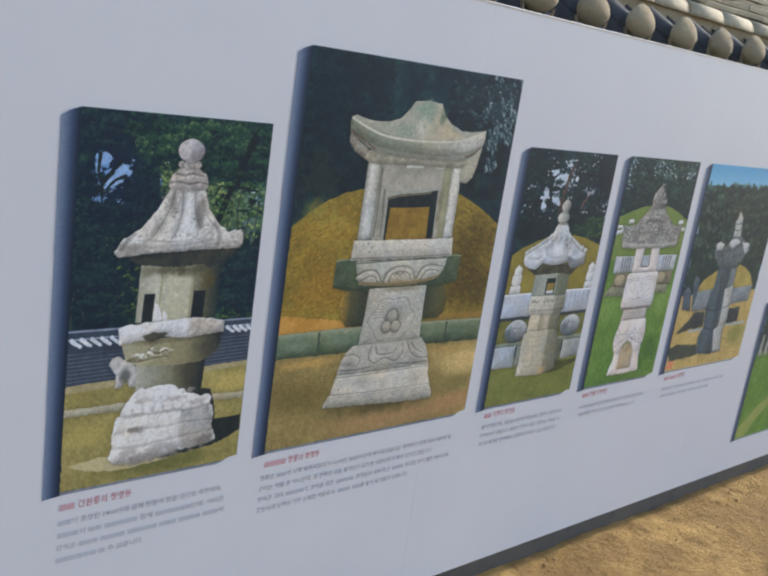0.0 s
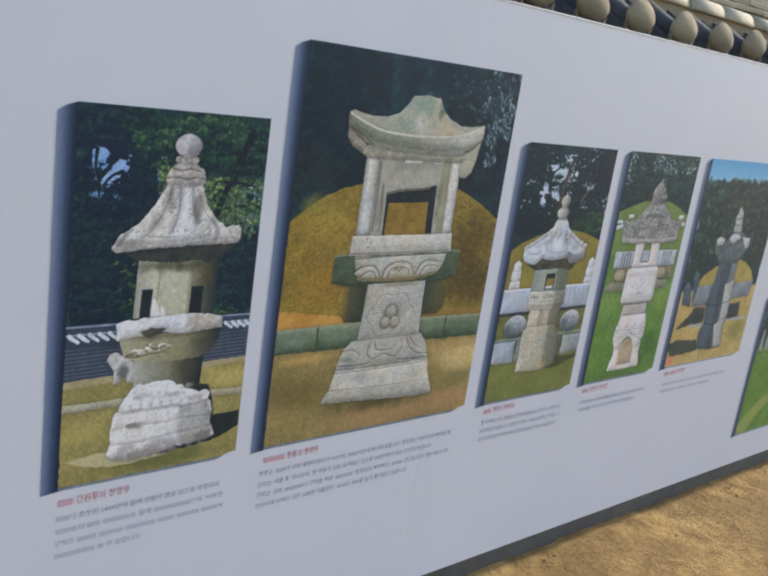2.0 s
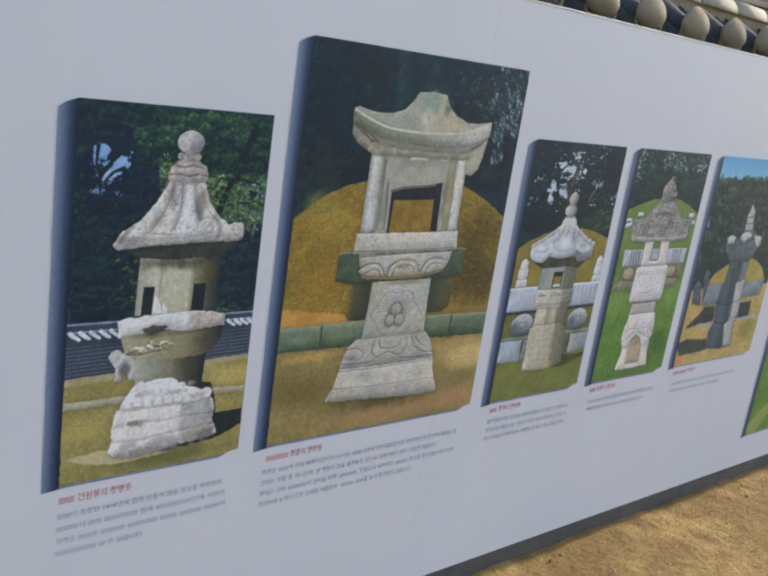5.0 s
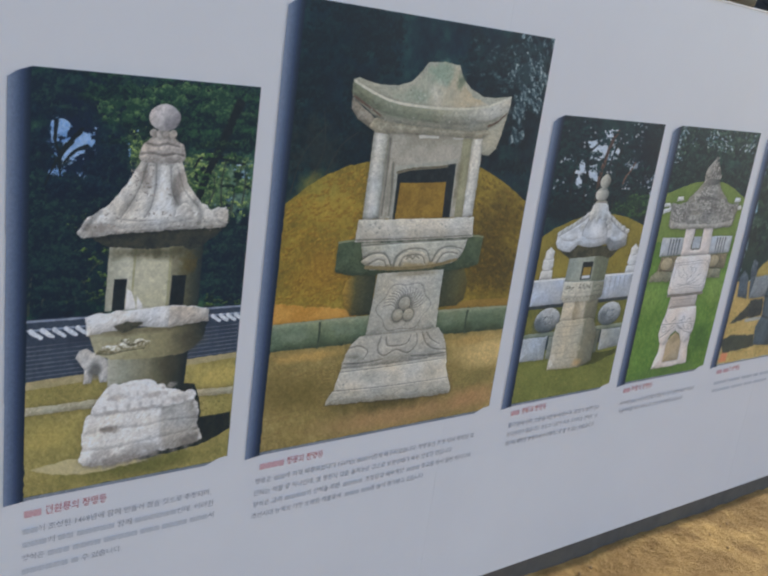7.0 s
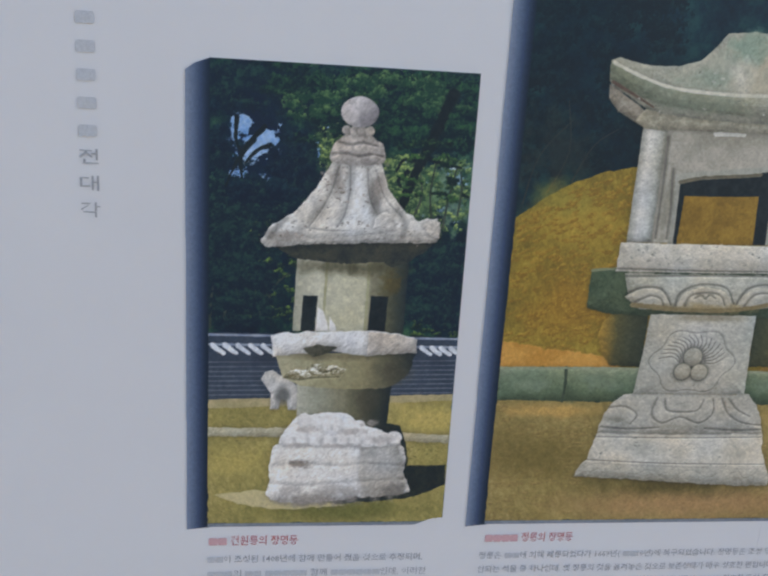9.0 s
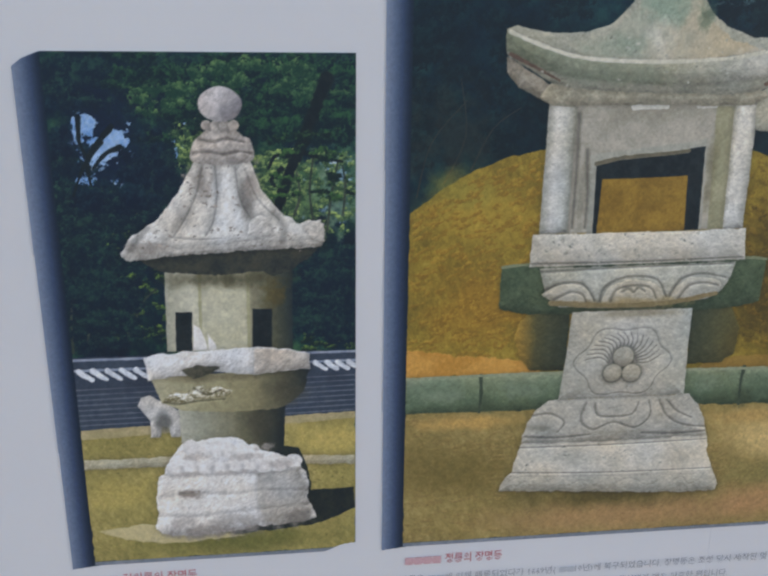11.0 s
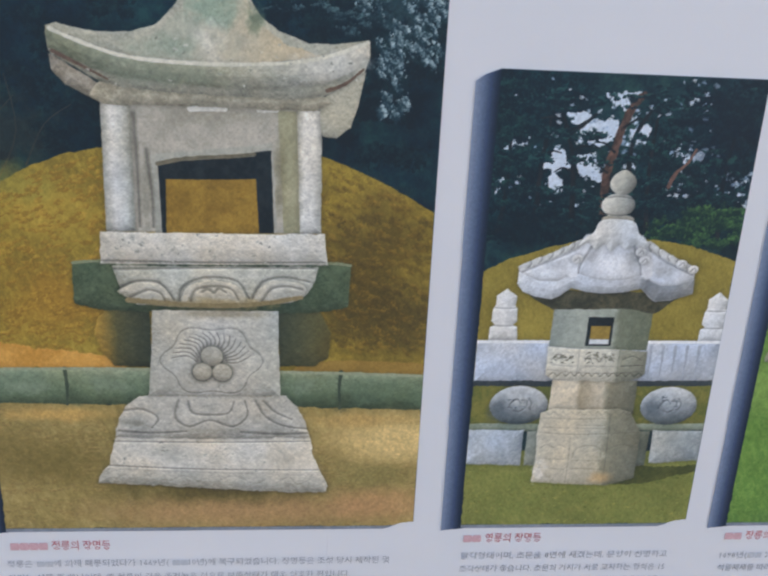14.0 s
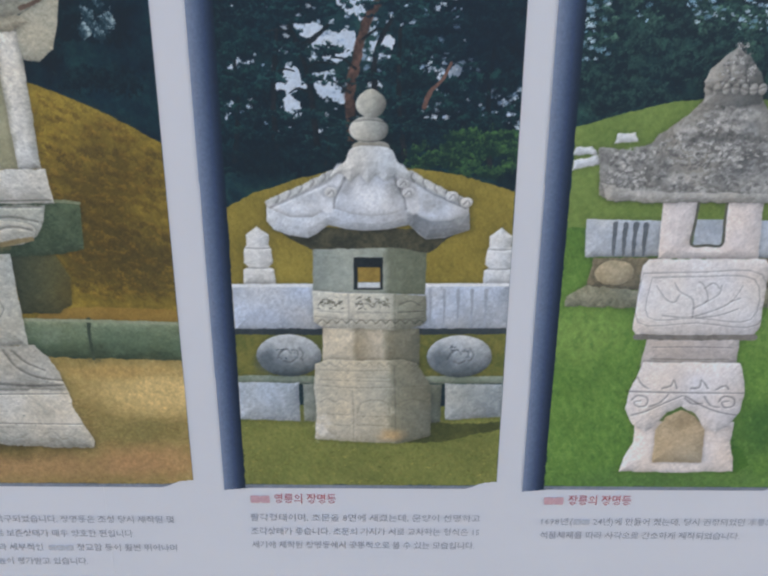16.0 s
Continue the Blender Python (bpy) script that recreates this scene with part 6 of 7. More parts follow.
# ---- photograph of a square lantern on a green lawn ----
def photo_lawn():
    ph = Photo(1.286, 0.56, 41.9, 80.7, ink_leaves((14, 30, 42), (20, 42, 50), (30, 56, 56), (46, 78, 70), size=4), "photograph of a pale four-sided stone lantern on a bright green lawn", wear=0.12)
    ph.boughs("tree_leaves", [(0, 62, 41.9, 81)], 220, 2.4, 1.0, (14, 29, 40), (42, 70, 64), 1, 4, 1.2)
    ph.boughs("tree_leaves", [(0, 72, 41.9, 80), (14, 74, 41.9, 80)], 60, 1.4, 0.6, (24, 44, 46), (74, 104, 88), 1.5, 41, 1.3)
    ph.clumps("sky_fleck", [(0, 70, 4, 80.6), (6, 75, 40, 80.6), (16, 74, 40, 79)], 150, 0.36, ink_islands((150, 176, 192), (110, 144, 160), (176, 194, 204)), 2, 7)
    ph.draw("grass_hill", [(0, 60.8), (6, 62.6), (13, 64.4), (20, 65.2), (27, 64.8), (34, 63), (41.9, 59.6), (41.9, 40), (0, 40)], ink((100, 120, 60), (120, 138, 72), 5, (88, 106, 52), 0.36), 3, 0.15)
    ph.draw("lawn", [(0, 0.8), (41.9, 0.8), (41.9, 46), (0, 46)], ink_leaves((74, 106, 46), (86, 118, 52), (98, 130, 58), (112, 142, 68), size=1.4), 3.6, 0.2)
    ph.soft("sunlit_lawn", (3, 29), 13, 8, (122, 148, 74), 0.75, 4.1, 0.25, 4)
    ph.soft("sunlit_lawn", (38, 29), 12, 8, (124, 148, 76), 0.75, 4.1, 0.25, 4)
    ph.soft("lawn_shade", (35, 12), 9, 8, (58, 92, 44), 0.7, 4.1, 0.3, 4)
    ph.soft("lawn_shade", (20, 2), 24, 4, (78, 104, 58), 0.6, 4.1, 0.3, 4)
    ph.boughs("grass_tuft", [(0, 1, 41.9, 32)], 500, 0.3, 0.9, (66, 100, 44), (122, 152, 76), 4.6, 24, 1.3, 0.2, cover=0.28)
    for x, z in ((1.4, 57.4), (7.2, 59.2), (38, 59), (39.6, 56.4)):
        ph.draw("far_stone", [(x - 1.6, z - 0.7), (x + 1.8, z - 0.4), (x + 1.2, z + 0.8), (x - 1.2, z + 0.7)], WHITE, 4, 0.2)
    ph.draw("far_stone", [(0, 56.2), (3.4, 56.8), (4, 55.6), (0, 54.6)], WHITE, 4.2, 0.2)
    for a, b in ((2.7, 14.5), (27.6, 40.2)):
        ph.draw("stone_table", [(a, 47.4), (b, 47.2), (b, 41.6), (a + 0.4, 41.4)], ink((158, 164, 172), (190, 194, 200), 3, (130, 136, 144), 0.32), 5, 0.1)
        ph.strokes("table_streak", [[(a + 4.4 + 1.5 * k, 46.6), (a + 4.4 + 1.5 * k, 44), (a + 4.5 + 1.5 * k, 41.8)] for k in range(4)], 0.8, ink((88, 92, 96), (110, 114, 118), 2), 5.5, 0.5)
        ph.draw("table_foot", [(a + 1.6, 41.4), (b - 0.4, 41.4), (b - 0.4, 36.2), (a + 1, 36.2)], ink((96, 90, 74), (142, 130, 106), 2, (62, 62, 52), 0.42), 5, 0.15)
        ph.oval("table_boulder", (a + 5, 39), 3, 2, ink((150, 138, 112), (178, 164, 136), 1.5, (112, 104, 86), 0.4), 5.5, 0.12)
        ph.draw("kerb_stone", [(a - 2, 33.4), (b - 2, 33.2), (b - 2, 36), (a + 1, 36.8), (a - 2, 35)], ink((110, 110, 92), (150, 146, 124), 1.6, (76, 80, 64), 0.42), 5.4, 0.25)
    # lantern
    ph.draw("cast_shadow", [(12, 4.4), (31, 3.6), (34, 5), (31, 9), (14, 9)], ink((58, 92, 36), (72, 106, 42), 2), 5.6, 0.4)
    ph.draw("foot_stone", [(13.6, 13.4), (13.9, 9.6), (12.6, 6.2), (12.2, 3.8), (20, 3.6), (31, 3.9), (30.6, 6.2), (29.6, 9.6), (29.8, 13.4)], ink((214, 200, 190), (228, 216, 208), 3, (186, 168, 154), 0.32), 6, 0.15)
    ph.draw("curved_base", [(13.8, 24), (29, 24), (30, 21.4), (30.6, 18.6), (30.3, 15), (29, 12.6), (27, 11.4), (24.8, 12.6), (23, 15), (20.8, 16), (18.6, 15), (17, 12.6), (15.6, 11.4), (13.4, 12.6), (11.8, 15.6), (12.2, 18.8), (13.2, 22)], MILKY, 6.6, 0.12)
    ph.draw("base_arch", [(17.4, 5.6), (17.2, 11.6), (18.6, 14.2), (20.9, 15.6), (23.4, 14.2), (25.2, 11.8), (25.6, 5.6)], ink((168, 148, 118), (190, 170, 140), 3), 6.4, 0.1)
    ph.carve([[(11.8, 18.8), (21.1, 18.6), (30.4, 18.6)], [(13.1, 14.5), (15.2, 15.2), (17.8, 16.6), (20.8, 18.1)], [(21.2, 18), (24.1, 16.3), (27, 15.1), (29.8, 14.6)], [(12.8, 17.3), (13.6, 18.1), (15.2, 17.6), (15.1, 16.3), (13.8, 16.1), (13.2, 16.9), (14.2, 17.1)], [(26.7, 17.1), (27.4, 18), (29, 17.6), (29.1, 16.3), (27.8, 16), (27.2, 16.9), (28.2, 17.1)], [(15.8, 16.1), (17.3, 16.8), (18.5, 18.3)], [(21.2, 17.6), (22.5, 16.6), (24.1, 16.7)], [(24.3, 17.9), (25.5, 16.3), (26.9, 16)], [(12.6, 20.6), (13.2, 21.3), (14, 20.1), (15.2, 19.3)], [(17.4, 19.4), (18.7, 19.9), (19, 20.9), (19.7, 19.4)], [(21.9, 19.4), (23.2, 19.6), (23.4, 20.9), (24.6, 19.4)], [(25.9, 19.2), (27.2, 19.9), (27.9, 19.3)]], 0.4, 7.2, 0.3)
    ph.soft("arch_shade", (21.4, 13.4), 4.4, 2.4, (142, 124, 96), 0.6, 6.45, 0.3, 1.5)
    ph.draw("stem", [(14, 28.6), (28.2, 28.6), (28.4, 23.4), (13.4, 23.4)], ink((174, 164, 158), (196, 186, 180), 3), 6.4, 0.1)
    ph.draw("box_stone", [(11.8, 40), (12.6, 41.2), (30, 41.3), (30.8, 40.2), (31, 30), (30.2, 28.6), (12.4, 28.4), (11.4, 29.6)], ink((202, 194, 190), (220, 214, 210), 3, (172, 164, 158), 0.3), 7, 0.1)
    ph.soft("box_light", (21, 35), 8, 3.4, (218, 212, 208), 0.6, 7.3, 0.2, 2)
    ph.carve([[(12.1, 38.9), (20, 39.1), (29.9, 38.8), (30.6, 30.6), (21.2, 30.8), (12.2, 30.8), (12.1, 38.9)], [(13.5, 38.2), (20.1, 38.4), (28.9, 38), (29.4, 31.4), (21, 31.6), (13.6, 31.7), (13.5, 38.2)]], 0.3, 7.6, 0.2)
    ph.carve([[(15.8, 32), (18.4, 31.7), (20.4, 31.8)], [(20.4, 31.8), (20.1, 34.6), (17.9, 36), (17, 37.4)], [(20.3, 33.2), (22.3, 34.6), (21.5, 36.9), (20.6, 37.6)], [(20.5, 31.8), (24.2, 33.2), (26.2, 34.7), (27.3, 37)], [(21, 31.6), (24.4, 32.1), (27.2, 33.2)], [(17.9, 35.3), (17.3, 34.2), (15.9, 34.8), (14.3, 36.9)], [(22.3, 34.4), (23.9, 35.6), (24.1, 37)], [(21.6, 36.5), (22.8, 37.4), (23.9, 36.5)], [(25.8, 34.4), (27.2, 34.9)]], 0.34, 7.6, 0.22)
    ph.soft("stem_shade", (21, 26), 8, 2.4, (158, 148, 142), 0.6, 6.5)
    ph.carve([[(15, 26.6), (21, 26.7), (27.2, 26.6)], [(15, 24.6), (21, 24.5), (27.2, 24.6)]], 0.3, 6.55)
    ph.soft("foot_tone", (21.4, 5), 9, 1.6, (230, 216, 204), 0.6, 6.3)
    ph.strokes("box_shadow", [[(12.2, 28.4), (21, 28.3), (30.4, 28.4)]], 0.9, ink((104, 98, 92), (124, 118, 112), 2), 7.8, 1)
    ph.draw("lamp_post", [(13.6, 50.4), (19, 50.4), (18.6, 43.4), (23.2, 43.4), (23, 50.4), (28.2, 50.4), (28.8, 41.2), (13.9, 41.2)], ink((206, 194, 188), (222, 212, 206), 2.4, (180, 164, 152), 0.3), 6.6, 0.1)
    ph.strokes("window_edge", [[(18.8, 50), (18.7, 46.6), (18.6, 43.5), (21, 43.4), (23.1, 43.5), (23, 46.6), (22.9, 50)]], 0.4, GROOVE_DARK, 7.2, 1)
    ph.draw("view_through", [(18.8, 50), (23, 50), (23, 47.4), (18.8, 47.4)], ink((96, 114, 56), (114, 130, 66), 2), 6.9, 0.03)
    ph.draw("view_through", [(18.8, 47.4), (23, 47.4), (23, 43.4), (18.8, 43.4)], ink((150, 156, 164), (176, 180, 186), 2), 6.9, 0.03)
    ph.draw("roof", [(3.6, 58), (8.2, 57.6), (10.6, 58.6), (12.4, 60.4), (14.3, 61.6), (16, 63.2), (17.6, 65.2), (25.2, 65.2), (26.8, 63.2), (28.6, 61.6), (30.4, 60.4), (32.2, 58.6), (34.6, 57.6), (39.2, 58), (38.4, 51), (36.8, 50.1), (28.8, 50), (20, 49.9), (12, 50), (6, 50.1), (4.3, 51)], LICHEN, 7, 0.25)
    ph.clumps("lichen_patch", [(5, 50.5, 38, 58), (12, 56, 31, 65)], 900, 0.3, ink_islands((164, 161, 156), (146, 143, 138), (104, 102, 98), (178, 174, 169)), 7.5, 33, 0.7, keep=lambda x, z: abs(x - 21.4) < 17 - 1.3 * max(0, z - 57) - (6 if z > 59 else 0))
    ph.draw("roof_eave", [(4.4, 52.8), (9, 51.8), (14, 51.4), (28.8, 51.4), (34, 51.8), (38.2, 52.8), (38, 50.8), (28.8, 50), (12, 50), (5.4, 50.2)], ink((142, 138, 132), (176, 172, 164), 1.4, (70, 70, 66), 0.42), 7.6, 0.2)
    ph.boughs("lichen_patch", [(4.5, 50.4, 38.4, 57.6), (14, 57, 29, 65)], 300, 0.7, 0.35, (88, 86, 84), (178, 175, 170), 7.45, 34, 1.2, 0, keep=lambda x, z: abs(x - 21.4) < 15.6 - 1.3 * max(0, z - 56) - (5 if z > 58 else 0), cover=0.6)
    ph.soft("roof_fold", (21.4, 59.4), 8, 1.0, (76, 75, 73), 0.6, 7.55, 0.6, 1.2)
    ph.soft("roof_fold", (15.6, 60.6), 2.4, 1.6, (188, 184, 178), 0.6, 7.55, 0.5, 1)
    ph.soft("roof_fold", (24, 62.6), 3, 1.4, (176, 173, 167), 0.6, 7.55, 0.5, 1)
    ph.soft("roof_fold", (21.4, 64.8), 5, 0.6, (84, 83, 80), 0.6, 7.55, 0.5, 1)
    ph.soft("roof_fold", (16, 51.4), 9, 1.0, (178, 175, 170), 0.6, 7.65, 0.8, 0.8)
    ph.soft("roof_fold", (30, 51.6), 8, 1.0, (170, 167, 162), 0.6, 7.65, 0.8, 0.8)
    for cx, cz, rx, rz, t in ((10, 54, 6, 2.0, (96, 94, 91)), (24, 57, 7, 2.6, (84, 82, 80)), (32, 54, 5, 2.2, (104, 102, 99)), (16, 53.6, 4, 1.6, (182, 178, 172)), (28, 52.8, 5, 1.4, (176, 172, 166)), (7, 56, 2.6, 1.4, (178, 174, 168))):
        ph.soft("roof_lichen", (cx, cz), rx, rz, t, 0.7, 7.4, 0.9, 0.9)
    ph.carve([[(5.4, 55.4), (6.6, 56.6), (7.8, 55.4), (6.8, 54.4), (6.2, 55.4)], [(35, 55.4), (36.2, 56.6), (37.4, 55.4), (36.4, 54.4), (35.8, 55.4)]], 0.5, 7.7)
    ph.draw("finial", [(17.3, 64.2), (17.4, 65.6), (17.1, 67.2), (17.7, 68.9), (19.4, 70.6), (21, 71.8), (22.9, 70.5), (24.7, 68.4), (25.5, 66.5), (25.5, 64.2), (22, 63.8)], ink_fade([(0, (168, 166, 162)), (0.35, (142, 140, 136)), (0.7, (112, 111, 108)), (1, (98, 98, 96))], "X", 0.5), 8.4, 0.15)
    ph.clumps("lichen_patch", [(17.6, 66, 25.4, 72.6)], 90, 0.3, ink_islands((96, 94, 92), (176, 173, 168), (120, 118, 114)), 8.5, 36, 0.7, keep=lambda x, z: abs(x - 21.6) < 2.7 - 0.55 * max(0, z - 68.5), spread=9)
    for k in range(7):
        ph.oval("finial_bead", (17.8 + 1.25 * k, 66.2), 0.62, 0.8, ink((128, 126, 122), (170, 167, 162), 0.8), 8.7 + 0.01 * k, 0.06)
    ph.carve([[(17.2, 66.6), (19, 66), (21.4, 66.6), (23.6, 66), (25.6, 66.6)], [(20, 70), (20.4, 68), (19.8, 66.6)], [(22.8, 70), (22.6, 68), (23.4, 66.6)]], 0.5, 8.9)
    ph.finish()


# ---- photograph of a slim dark lantern under a blue sky ----
def photo_sky():
    ph = Photo(1.789, 0.56, 57.0, 80.7, ink_fade([(0.0, (170, 204, 220)), (0.86, (142, 190, 214)), (1.0, (84, 152, 196))], "Z"), "photograph of a slender dark stone lantern under a blue sky", step=0.3)
    ph.draw("tree_line", [(0, 68), (3, 70.4), (7, 71.6), (11, 73.8), (14, 72), (18, 73.6), (24, 71.8), (30, 73), (36, 71), (42, 72.6), (48, 71.4), (57, 72), (57, 30), (0, 30)], ink((22, 42, 46), (36, 60, 56), 5, (28, 48, 58), 0.42), 1, 1.3)
    ph.clumps("tree_leaves", [(0, 40, 57, 72)], 420, 1.3, ink_islands((22, 42, 46), (34, 58, 52), (44, 70, 58), (20, 36, 48)), 1.6, 5)
    ph.boughs("tree_leaves", [(0, 44, 57, 72), (0, 60, 57, 73)], 240, 2.6, 1.5, (18, 34, 40), (62, 88, 78), 1.7, 5, 1.2)
    ph.draw("grass_mound", [(8.6, 32.2), (13.5, 36.8), (20.4, 39.6), (28.8, 41.6), (37.6, 42.4), (43.3, 40.9), (49.6, 37.5), (54, 32), (10.2, 29.5)], ink((150, 130, 68), (178, 156, 88), 4), 2.8, 0.2)
    ph.draw("lawn", [(0, 0.8), (57, 0.8), (57, 31), (0, 31)], ink((168, 140, 82), (196, 168, 108), 5, (148, 132, 72), 0.4), 2.8, 0.3)
    ph.boughs("grass_tuft", [(0, 1, 57, 26)], 200, 1.4, 0.4, (140, 122, 66), (206, 182, 120), 3.2, 26, 1.2, cover=0.5)
    ph.soft("green_lawn", (50, 12), 12, 8, (122, 124, 66), 0.7, 3.1, 0.3, 4)
    for pts in ([(1.9, 25.6), (0.7, 32.6), (2.8, 35), (6.2, 32.3), (8.2, 24.5)], [(9.4, 25.1), (6.5, 34.8), (7, 38.8), (10.1, 37.2), (10.8, 34.6), (11, 32), (12.6, 24.2)]):
        ph.draw("stone_figure", pts, ink((54, 66, 80), (96, 108, 118), 1.5, (36, 46, 56), 0.42), 3.6, 0.2)
    ph.draw("stone_table", [(9.7, 24.4), (10.5, 32.1), (24, 32.9), (38.4, 32.2), (53.6, 32.9), (52.6, 26.3), (35.6, 25.4), (24.6, 24.2)], ink((104, 114, 124), (140, 148, 154), 4, (80, 88, 98), 0.38), 4.2, 0.2)
    ph.draw("table_foot", [(11, 23.6), (19.4, 23.8), (20.9, 17.3), (12.5, 16.9)], ink((40, 48, 54), (64, 70, 72), 2), 4.3, 0.2)
    ph.draw("table_foot", [(36.5, 23.4), (47.2, 24.1), (47.7, 17.7), (39, 17.2)], ink((40, 48, 54), (64, 70, 72), 2), 4.3, 0.2)
    ph.strokes("kerb_edge", [[(11.4, 16.2), (25.7, 16.4), (38.2, 16.8), (54.1, 16.9)]], 1.3, ink((150, 152, 146), (178, 178, 168), 2), 4.2, 1)
    ph.draw("cast_shadow", [(-1.1, 9.8), (4.3, 11.4), (19.2, 10.2), (20.9, 5.5), (11.5, 5.1), (1.7, 4.6)], ink((52, 58, 54), (72, 76, 66), 3), 4, 0.4)
    ph.draw("cast_shadow", [(1.9, 16), (6.4, 19.2), (11.1, 22.3), (13.2, 17.4), (6.8, 16.1)], ink((48, 54, 56), (66, 70, 66), 3), 4, 0.4)
    ph.draw("red_note", [(0.6, 1.4), (5, 1.6), (5, 4.8), (1, 5)], ink((196, 120, 84), (206, 134, 98), 2), 4.6, 0.3)
    ph.draw("lantern_body", [(22.5, 41.3), (37.2, 41.1), (37.1, 36.1), (37.3, 32.6), (38.1, 25), (39.1, 19.2), (37.3, 14.4), (39.4, 5.6), (32, 4.9), (20.6, 6.1), (19, 12.9), (21.4, 17.3), (19.9, 24.8), (22.1, 33.8)], ink_fade([(0, (64, 78, 88)), (0.3, (78, 92, 100)), (0.55, (56, 68, 76)), (0.75, (112, 120, 122)), (1, (130, 136, 134))], "X", 0.2), 5, 0.2)
    ph.draw("lit_face", [(31.4, 32.1), (37.4, 33.4), (38.1, 25), (38.7, 19.5), (36.7, 14.4), (38.9, 5.9), (33.7, 5.6), (29.9, 15), (33.3, 17.4), (32.6, 24.2)], ink((150, 152, 150), (186, 186, 180), 1.6, (110, 114, 114), 0.38), 5.3, 0.25)
    ph.carve([[(20.7, 32.6), (20.9, 23.7), (22.7, 16.6)], [(21.5, 17), (29.1, 15.6), (38.6, 18.1)], [(19.9, 24.8), (27.4, 23.5), (37.8, 25)], [(26.1, 37.8), (27.8, 31.2), (28.4, 24.5)]], 0.8, 5.6)
    ph.draw("roof", [(15.6, 50.9), (19.5, 51.8), (24, 49.5), (26.5, 52.5), (28.2, 54), (34, 53.7), (38.7, 51.6), (43.1, 50.2), (43, 47.3), (41.4, 45.2), (38.6, 42.4), (36.4, 40.6), (23.1, 41), (17.2, 45.3)], ink((66, 76, 82), (104, 112, 116), 2, (44, 52, 58), 0.42), 6, 0.25)
    for pts in ([(16.3, 50.4), (19.6, 51.6), (22.5, 50.5), (21.5, 48.5), (17.8, 48.1)], [(35.7, 51.4), (42.4, 50.5), (42.4, 47.3), (40.3, 46.3), (38, 48.7)], [(25.5, 50.5), (27.5, 52.5), (31.9, 52.7), (34.9, 50.9), (31.8, 49.9), (28.9, 48.6)]):
        ph.draw("roof_light", pts, ink((170, 172, 170), (204, 204, 200), 1.5, (120, 124, 124), 0.36), 6.5, 0.2)
    ph.draw("finial", [(27.6, 53.3), (27.6, 56.3), (26.9, 58.9), (27.9, 60.9), (28.9, 63.4), (31.9, 60.9), (32.4, 58.9), (32.7, 56.3), (33.7, 53.2)], ink((150, 154, 152), (190, 192, 188), 1.4, (104, 110, 110), 0.4), 6.2, 0.15)
    ph.carve([[(27.7, 56.1), (30.4, 55.8), (32.7, 56.3)], [(27, 58.6), (29.6, 58.4), (32.4, 58.9)]], 0.7, 6.6)
    ph.finish()


# ---- photograph of a lawn with stone figures ----
def photo_far():
    ph = Photo(2.525, 0.15, 62.0, 66.0, ink_fade([(0.0, (150, 190, 216)), (1.0, (86, 150, 204))], "Z"), "photograph of stone figures on a wide green lawn", step=0.4)
    ph.draw("tree_line", [(0, 62), (8, 63), (20, 61.4), (36, 63), (50, 61.6), (62, 62.6), (62, 36), (0, 36)], ink((28, 44, 50), (44, 66, 58), 5), 1, 1.2)
    ph.draw("lawn", [(0, 0.8), (62, 0.8), (62, 42), (0, 42)], ink((78, 112, 46), (106, 138, 62), 6, (64, 98, 38), 0.4), 2, 0.3)
    ph.clumps("grass_tuft", [(0, 1, 62, 40)], 300, 0.8, ink_islands((70, 104, 42), (96, 130, 56), (130, 148, 76)), 2.4, 27, 0.4)
    ph.draw("dry_path", [(0, 6), (14, 15), (30, 22), (34, 19), (18, 10), (8, 1), (0, 1)], ink((126, 138, 70), (146, 152, 84), 4), 3.4, 0.8)
    for x in (3, 8, 14, 22):
        ph.draw("stone_figure", [(x - 1.6, 40), (x - 1.3, 46), (x - 0.7, 50), (x + 0.7, 50), (x + 1.3, 46), (x + 1.6, 40)], ink((120, 122, 118), (176, 176, 168), 1.5, (80, 84, 82), 0.4), 3.2, 0.2)
    ph.finish()


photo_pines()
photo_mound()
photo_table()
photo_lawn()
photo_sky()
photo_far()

# ---- printed writing ----
RED = plain_ink("red_ink", 174, 106, 112)
GREY = plain_ink("grey_ink", 148, 151, 158)
PALE_RED = plain_ink("pale_red_ink", 186, 150, 156)
PALE_GREY = plain_ink("pale_grey_ink", 173, 176, 183)


def wide(ch):
    return 1.0 if ord(ch) > 0x2000 or ch == "#" else (0.38 if ch in " .,()" else 0.6)


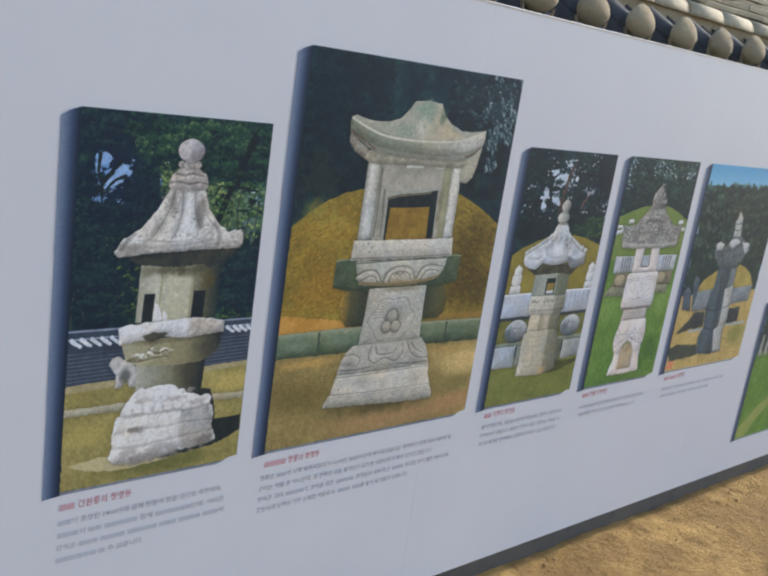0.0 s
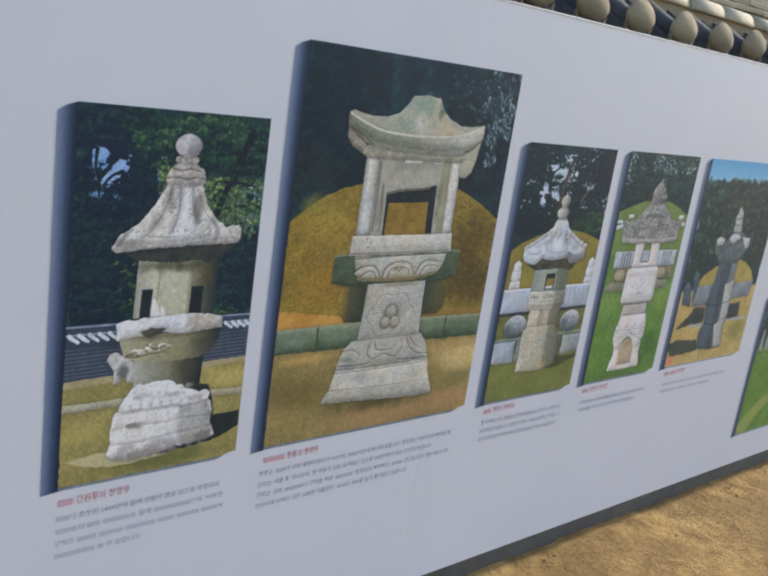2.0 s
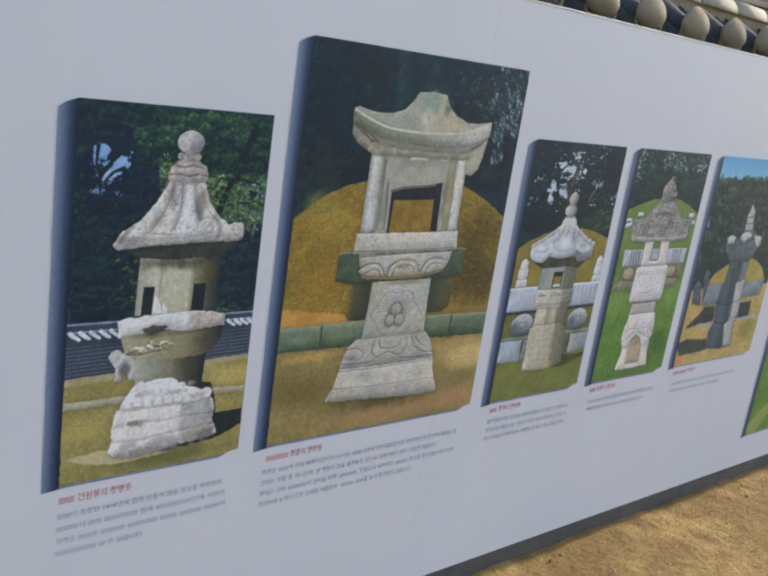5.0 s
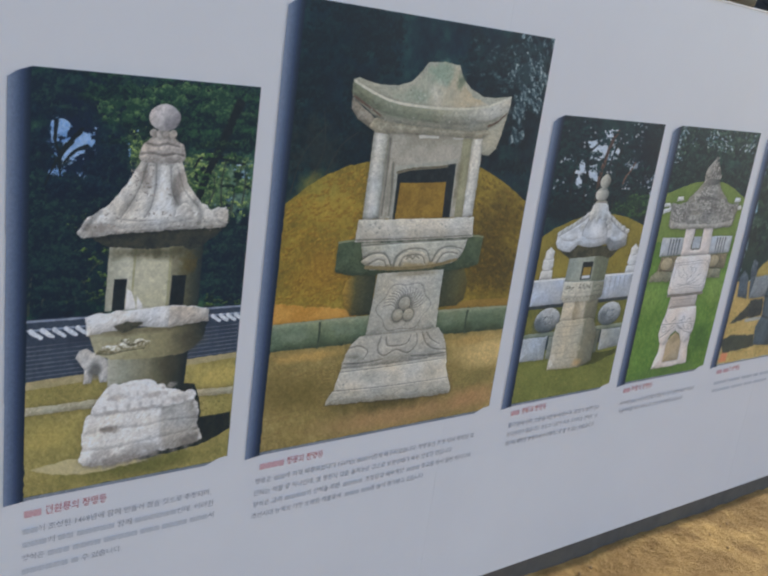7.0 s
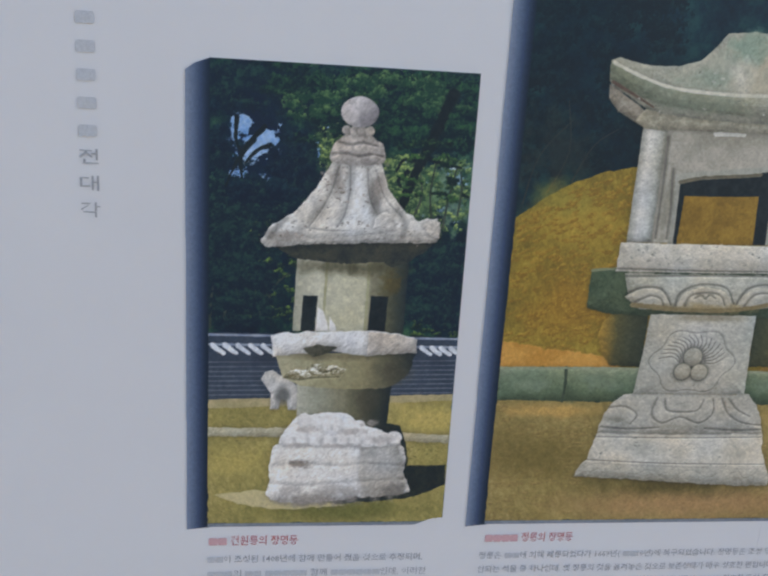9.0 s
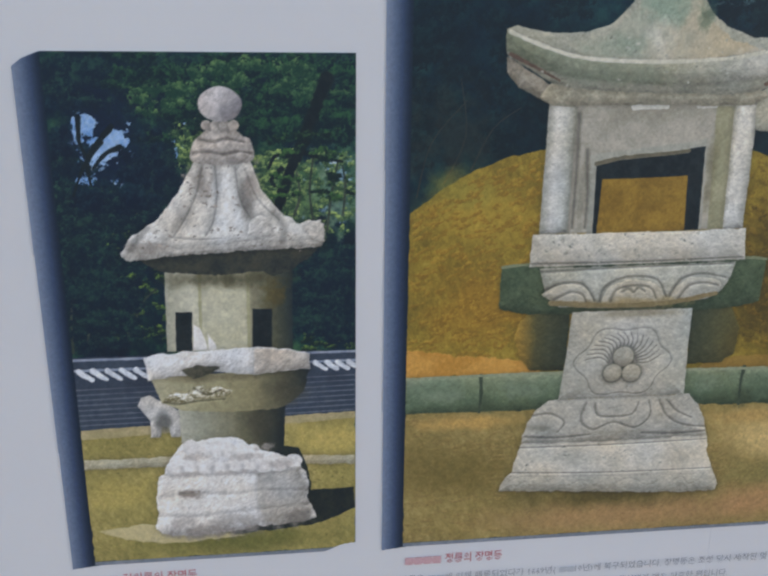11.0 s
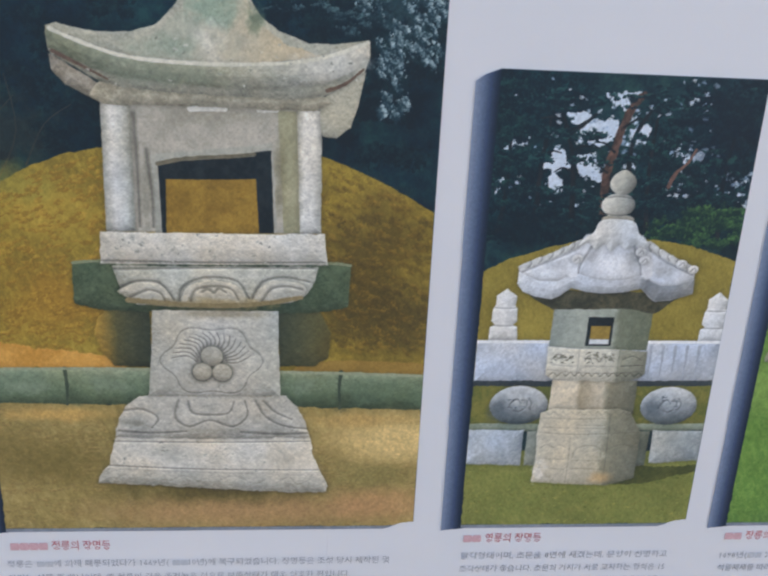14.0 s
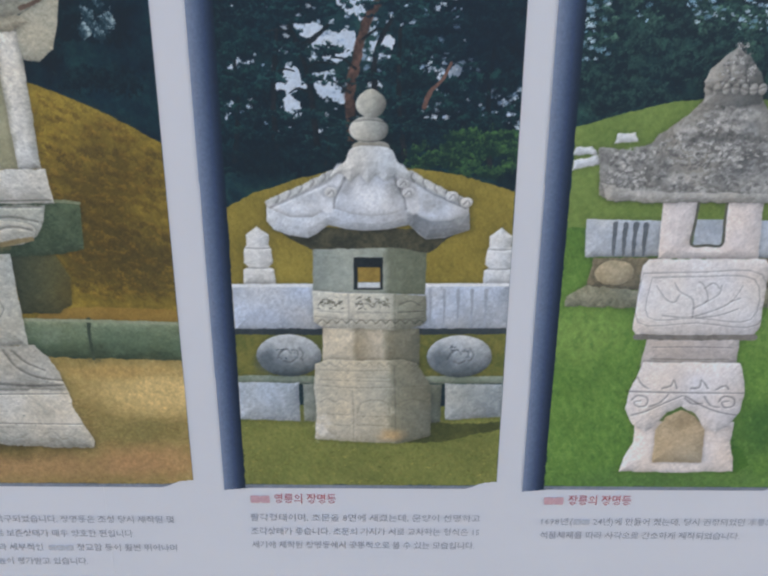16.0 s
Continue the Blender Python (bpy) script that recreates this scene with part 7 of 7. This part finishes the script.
def writing(name, x, z, size, text, material, width=None):
    """A printed line whose lower left corner is at x, z; a run of # is drawn as a bar."""
    total = sum(wide(c) for c in text)
    unit = (width / total) if width else size
    pale = PALE_RED if material is RED else PALE_GREY
    pen = 0.0
    for is_bar, run in itertools.groupby(text, lambda c: c == "#"):
        run = "".join(run)
        start, pen = pen, pen + sum(wide(c) for c in run) * unit
        bm = bmesh.new()
        if is_bar:
            foot, head = [], []
            for q in range(len(run)):
                for u, d in ((0.02, 0.12), (0.08, 0.0), (0.88, 0.0), (0.94, 0.12)):
                    foot.append(bm.verts.new((x + start + (q + u) * unit, -0.0014, z + (0.05 + d) * size)))
                    head.append(bm.verts.new((x + start + (q + u) * unit, -0.0014, z + (0.73 - d) * size)))
            for q in range(len(foot) - 1):
                bm.faces.new((foot[q], foot[q + 1], head[q + 1], head[q]))
            part("caption_bar", bm, pale, board)
            continue
        words = run.strip()
        if not words:
            bm.free()
            continue
        start += sum(wide(c) for c in run[:len(run) - len(run.lstrip())]) * unit
        cu = bpy.data.curves.new("line", "FONT")
        cu.body, cu.size, cu.resolution_u, cu.offset = words, 1.0, 1, 0.005
        ob = bpy.data.objects.new("line", cu)
        scene.collection.objects.link(ob)
        bpy.context.view_layer.update()
        me = bpy.data.meshes.new_from_object(ob.evaluated_get(bpy.context.evaluated_depsgraph_get()))
        co = [v.co for v in me.vertices]
        w0, w1 = min(c.x for c in co), max(c.x for c in co)
        sx = sum(wide(c) for c in words) * unit * 0.97 / (w1 - w0)
        vs = [bm.verts.new((x + start + (c.x - w0) * sx, -0.0014, z + (c.y + 0.1) * size)) for c in co]
        for f in me.polygons:
            try:
                bm.faces.new([vs[i] for i in f.vertices])
            except ValueError:
                pass
        bpy.data.objects.remove(ob)
        bpy.data.curves.remove(cu)
        bpy.data.meshes.remove(me)
        part(name, bm, material, board)


H, T = 0.0215, 0.0165
writing("caption_heading", -0.500, 0.523, H, "## 건원릉의 장명등", RED, 0.162)
writing("caption_heading", 0.004, 0.523, H, "#### 정릉의 장명등", RED, 0.172)
writing("caption_heading", 0.795, 0.530, H, "## 영릉의 장명등", RED, 0.147)
writing("caption_heading", 1.288, 0.530, H, "## 장릉의 장명등", RED, 0.150)
writing("caption_heading", 1.80, 0.530, H, "## ##의 장명등", RED, 0.15)
for k, line in enumerate(("##이 조성된 1408년에 함께 만들어 졌을 것으로 추정되며,", "###의 ## ##### 함께 ######인데, 이러한", "양식은 ### #### ##### ### #### ###서", "###### # 수 있습니다.")):
    writing("caption_line", -0.502, 0.488 - 0.0295 * k, T, line, GREY, (0.402, 0.402, 0.402, 0.20)[k])
for k, line in enumerate(("정릉은 ##에 의해 폐릉되었다가 1669년(##10년)에 복구되었습니다. 장명등은 조성 당시 제작된 몇", "안되는 석물 중 하나인데, 옛 정릉의 것을 옮겨놓은 것으로 보존상태가 매우 양호한 편입니다.",
                          "형식은 고려 ####의 양식을 따른 ####, 조형감과 세부적인 ### 정교함 등이 훨씬 뛰어나며", "조선시대 능역의 가장 오래된 석물로서 ### ##를 높이 평가받고 있습니다.")):
    writing("caption_line", -0.004, 0.488 - 0.0295 * k, T, line, GREY, (0.678, 0.615, 0.672, 0.515)[k])
for k, line in enumerate(("팔각형태이며, 초문을 8면에 새겼는데, 문양이 선명하고", "조각상태가 좋습니다. 초문의 가지가 서로 교차하는 형식은 15", "세기에 제작된 장명등에서 공통적으로 볼 수 있는 모습입니다.")):
    writing("caption_line", 0.793, 0.494 - 0.0285 * k, T, line, GREY, (0.402, 0.402, 0.395)[k])
for k, line in enumerate(("1698년(## 24년)에 만들어 졌는데, 당시 권장되었던 후릉의", "석물체제를 따라 사각으로 간소하게 제작되었습니다.")):
    writing("caption_line", 1.287, 0.489 - 0.0285 * k, T, line, GREY, (0.402, 0.352)[k])
for k, line in enumerate(("####년 #### #### ## #### ### ##", "###### #### ### #####")):
    writing("caption_line", 1.80, 0.489 - 0.0285 * k, T, line, GREY, (0.47, 0.36)[k])
for k, ch in enumerate("#####전대각"):
    writing("column_letter", -0.700, 1.402 - 0.0416 * k, 0.026, ch, GREY, 0.030)
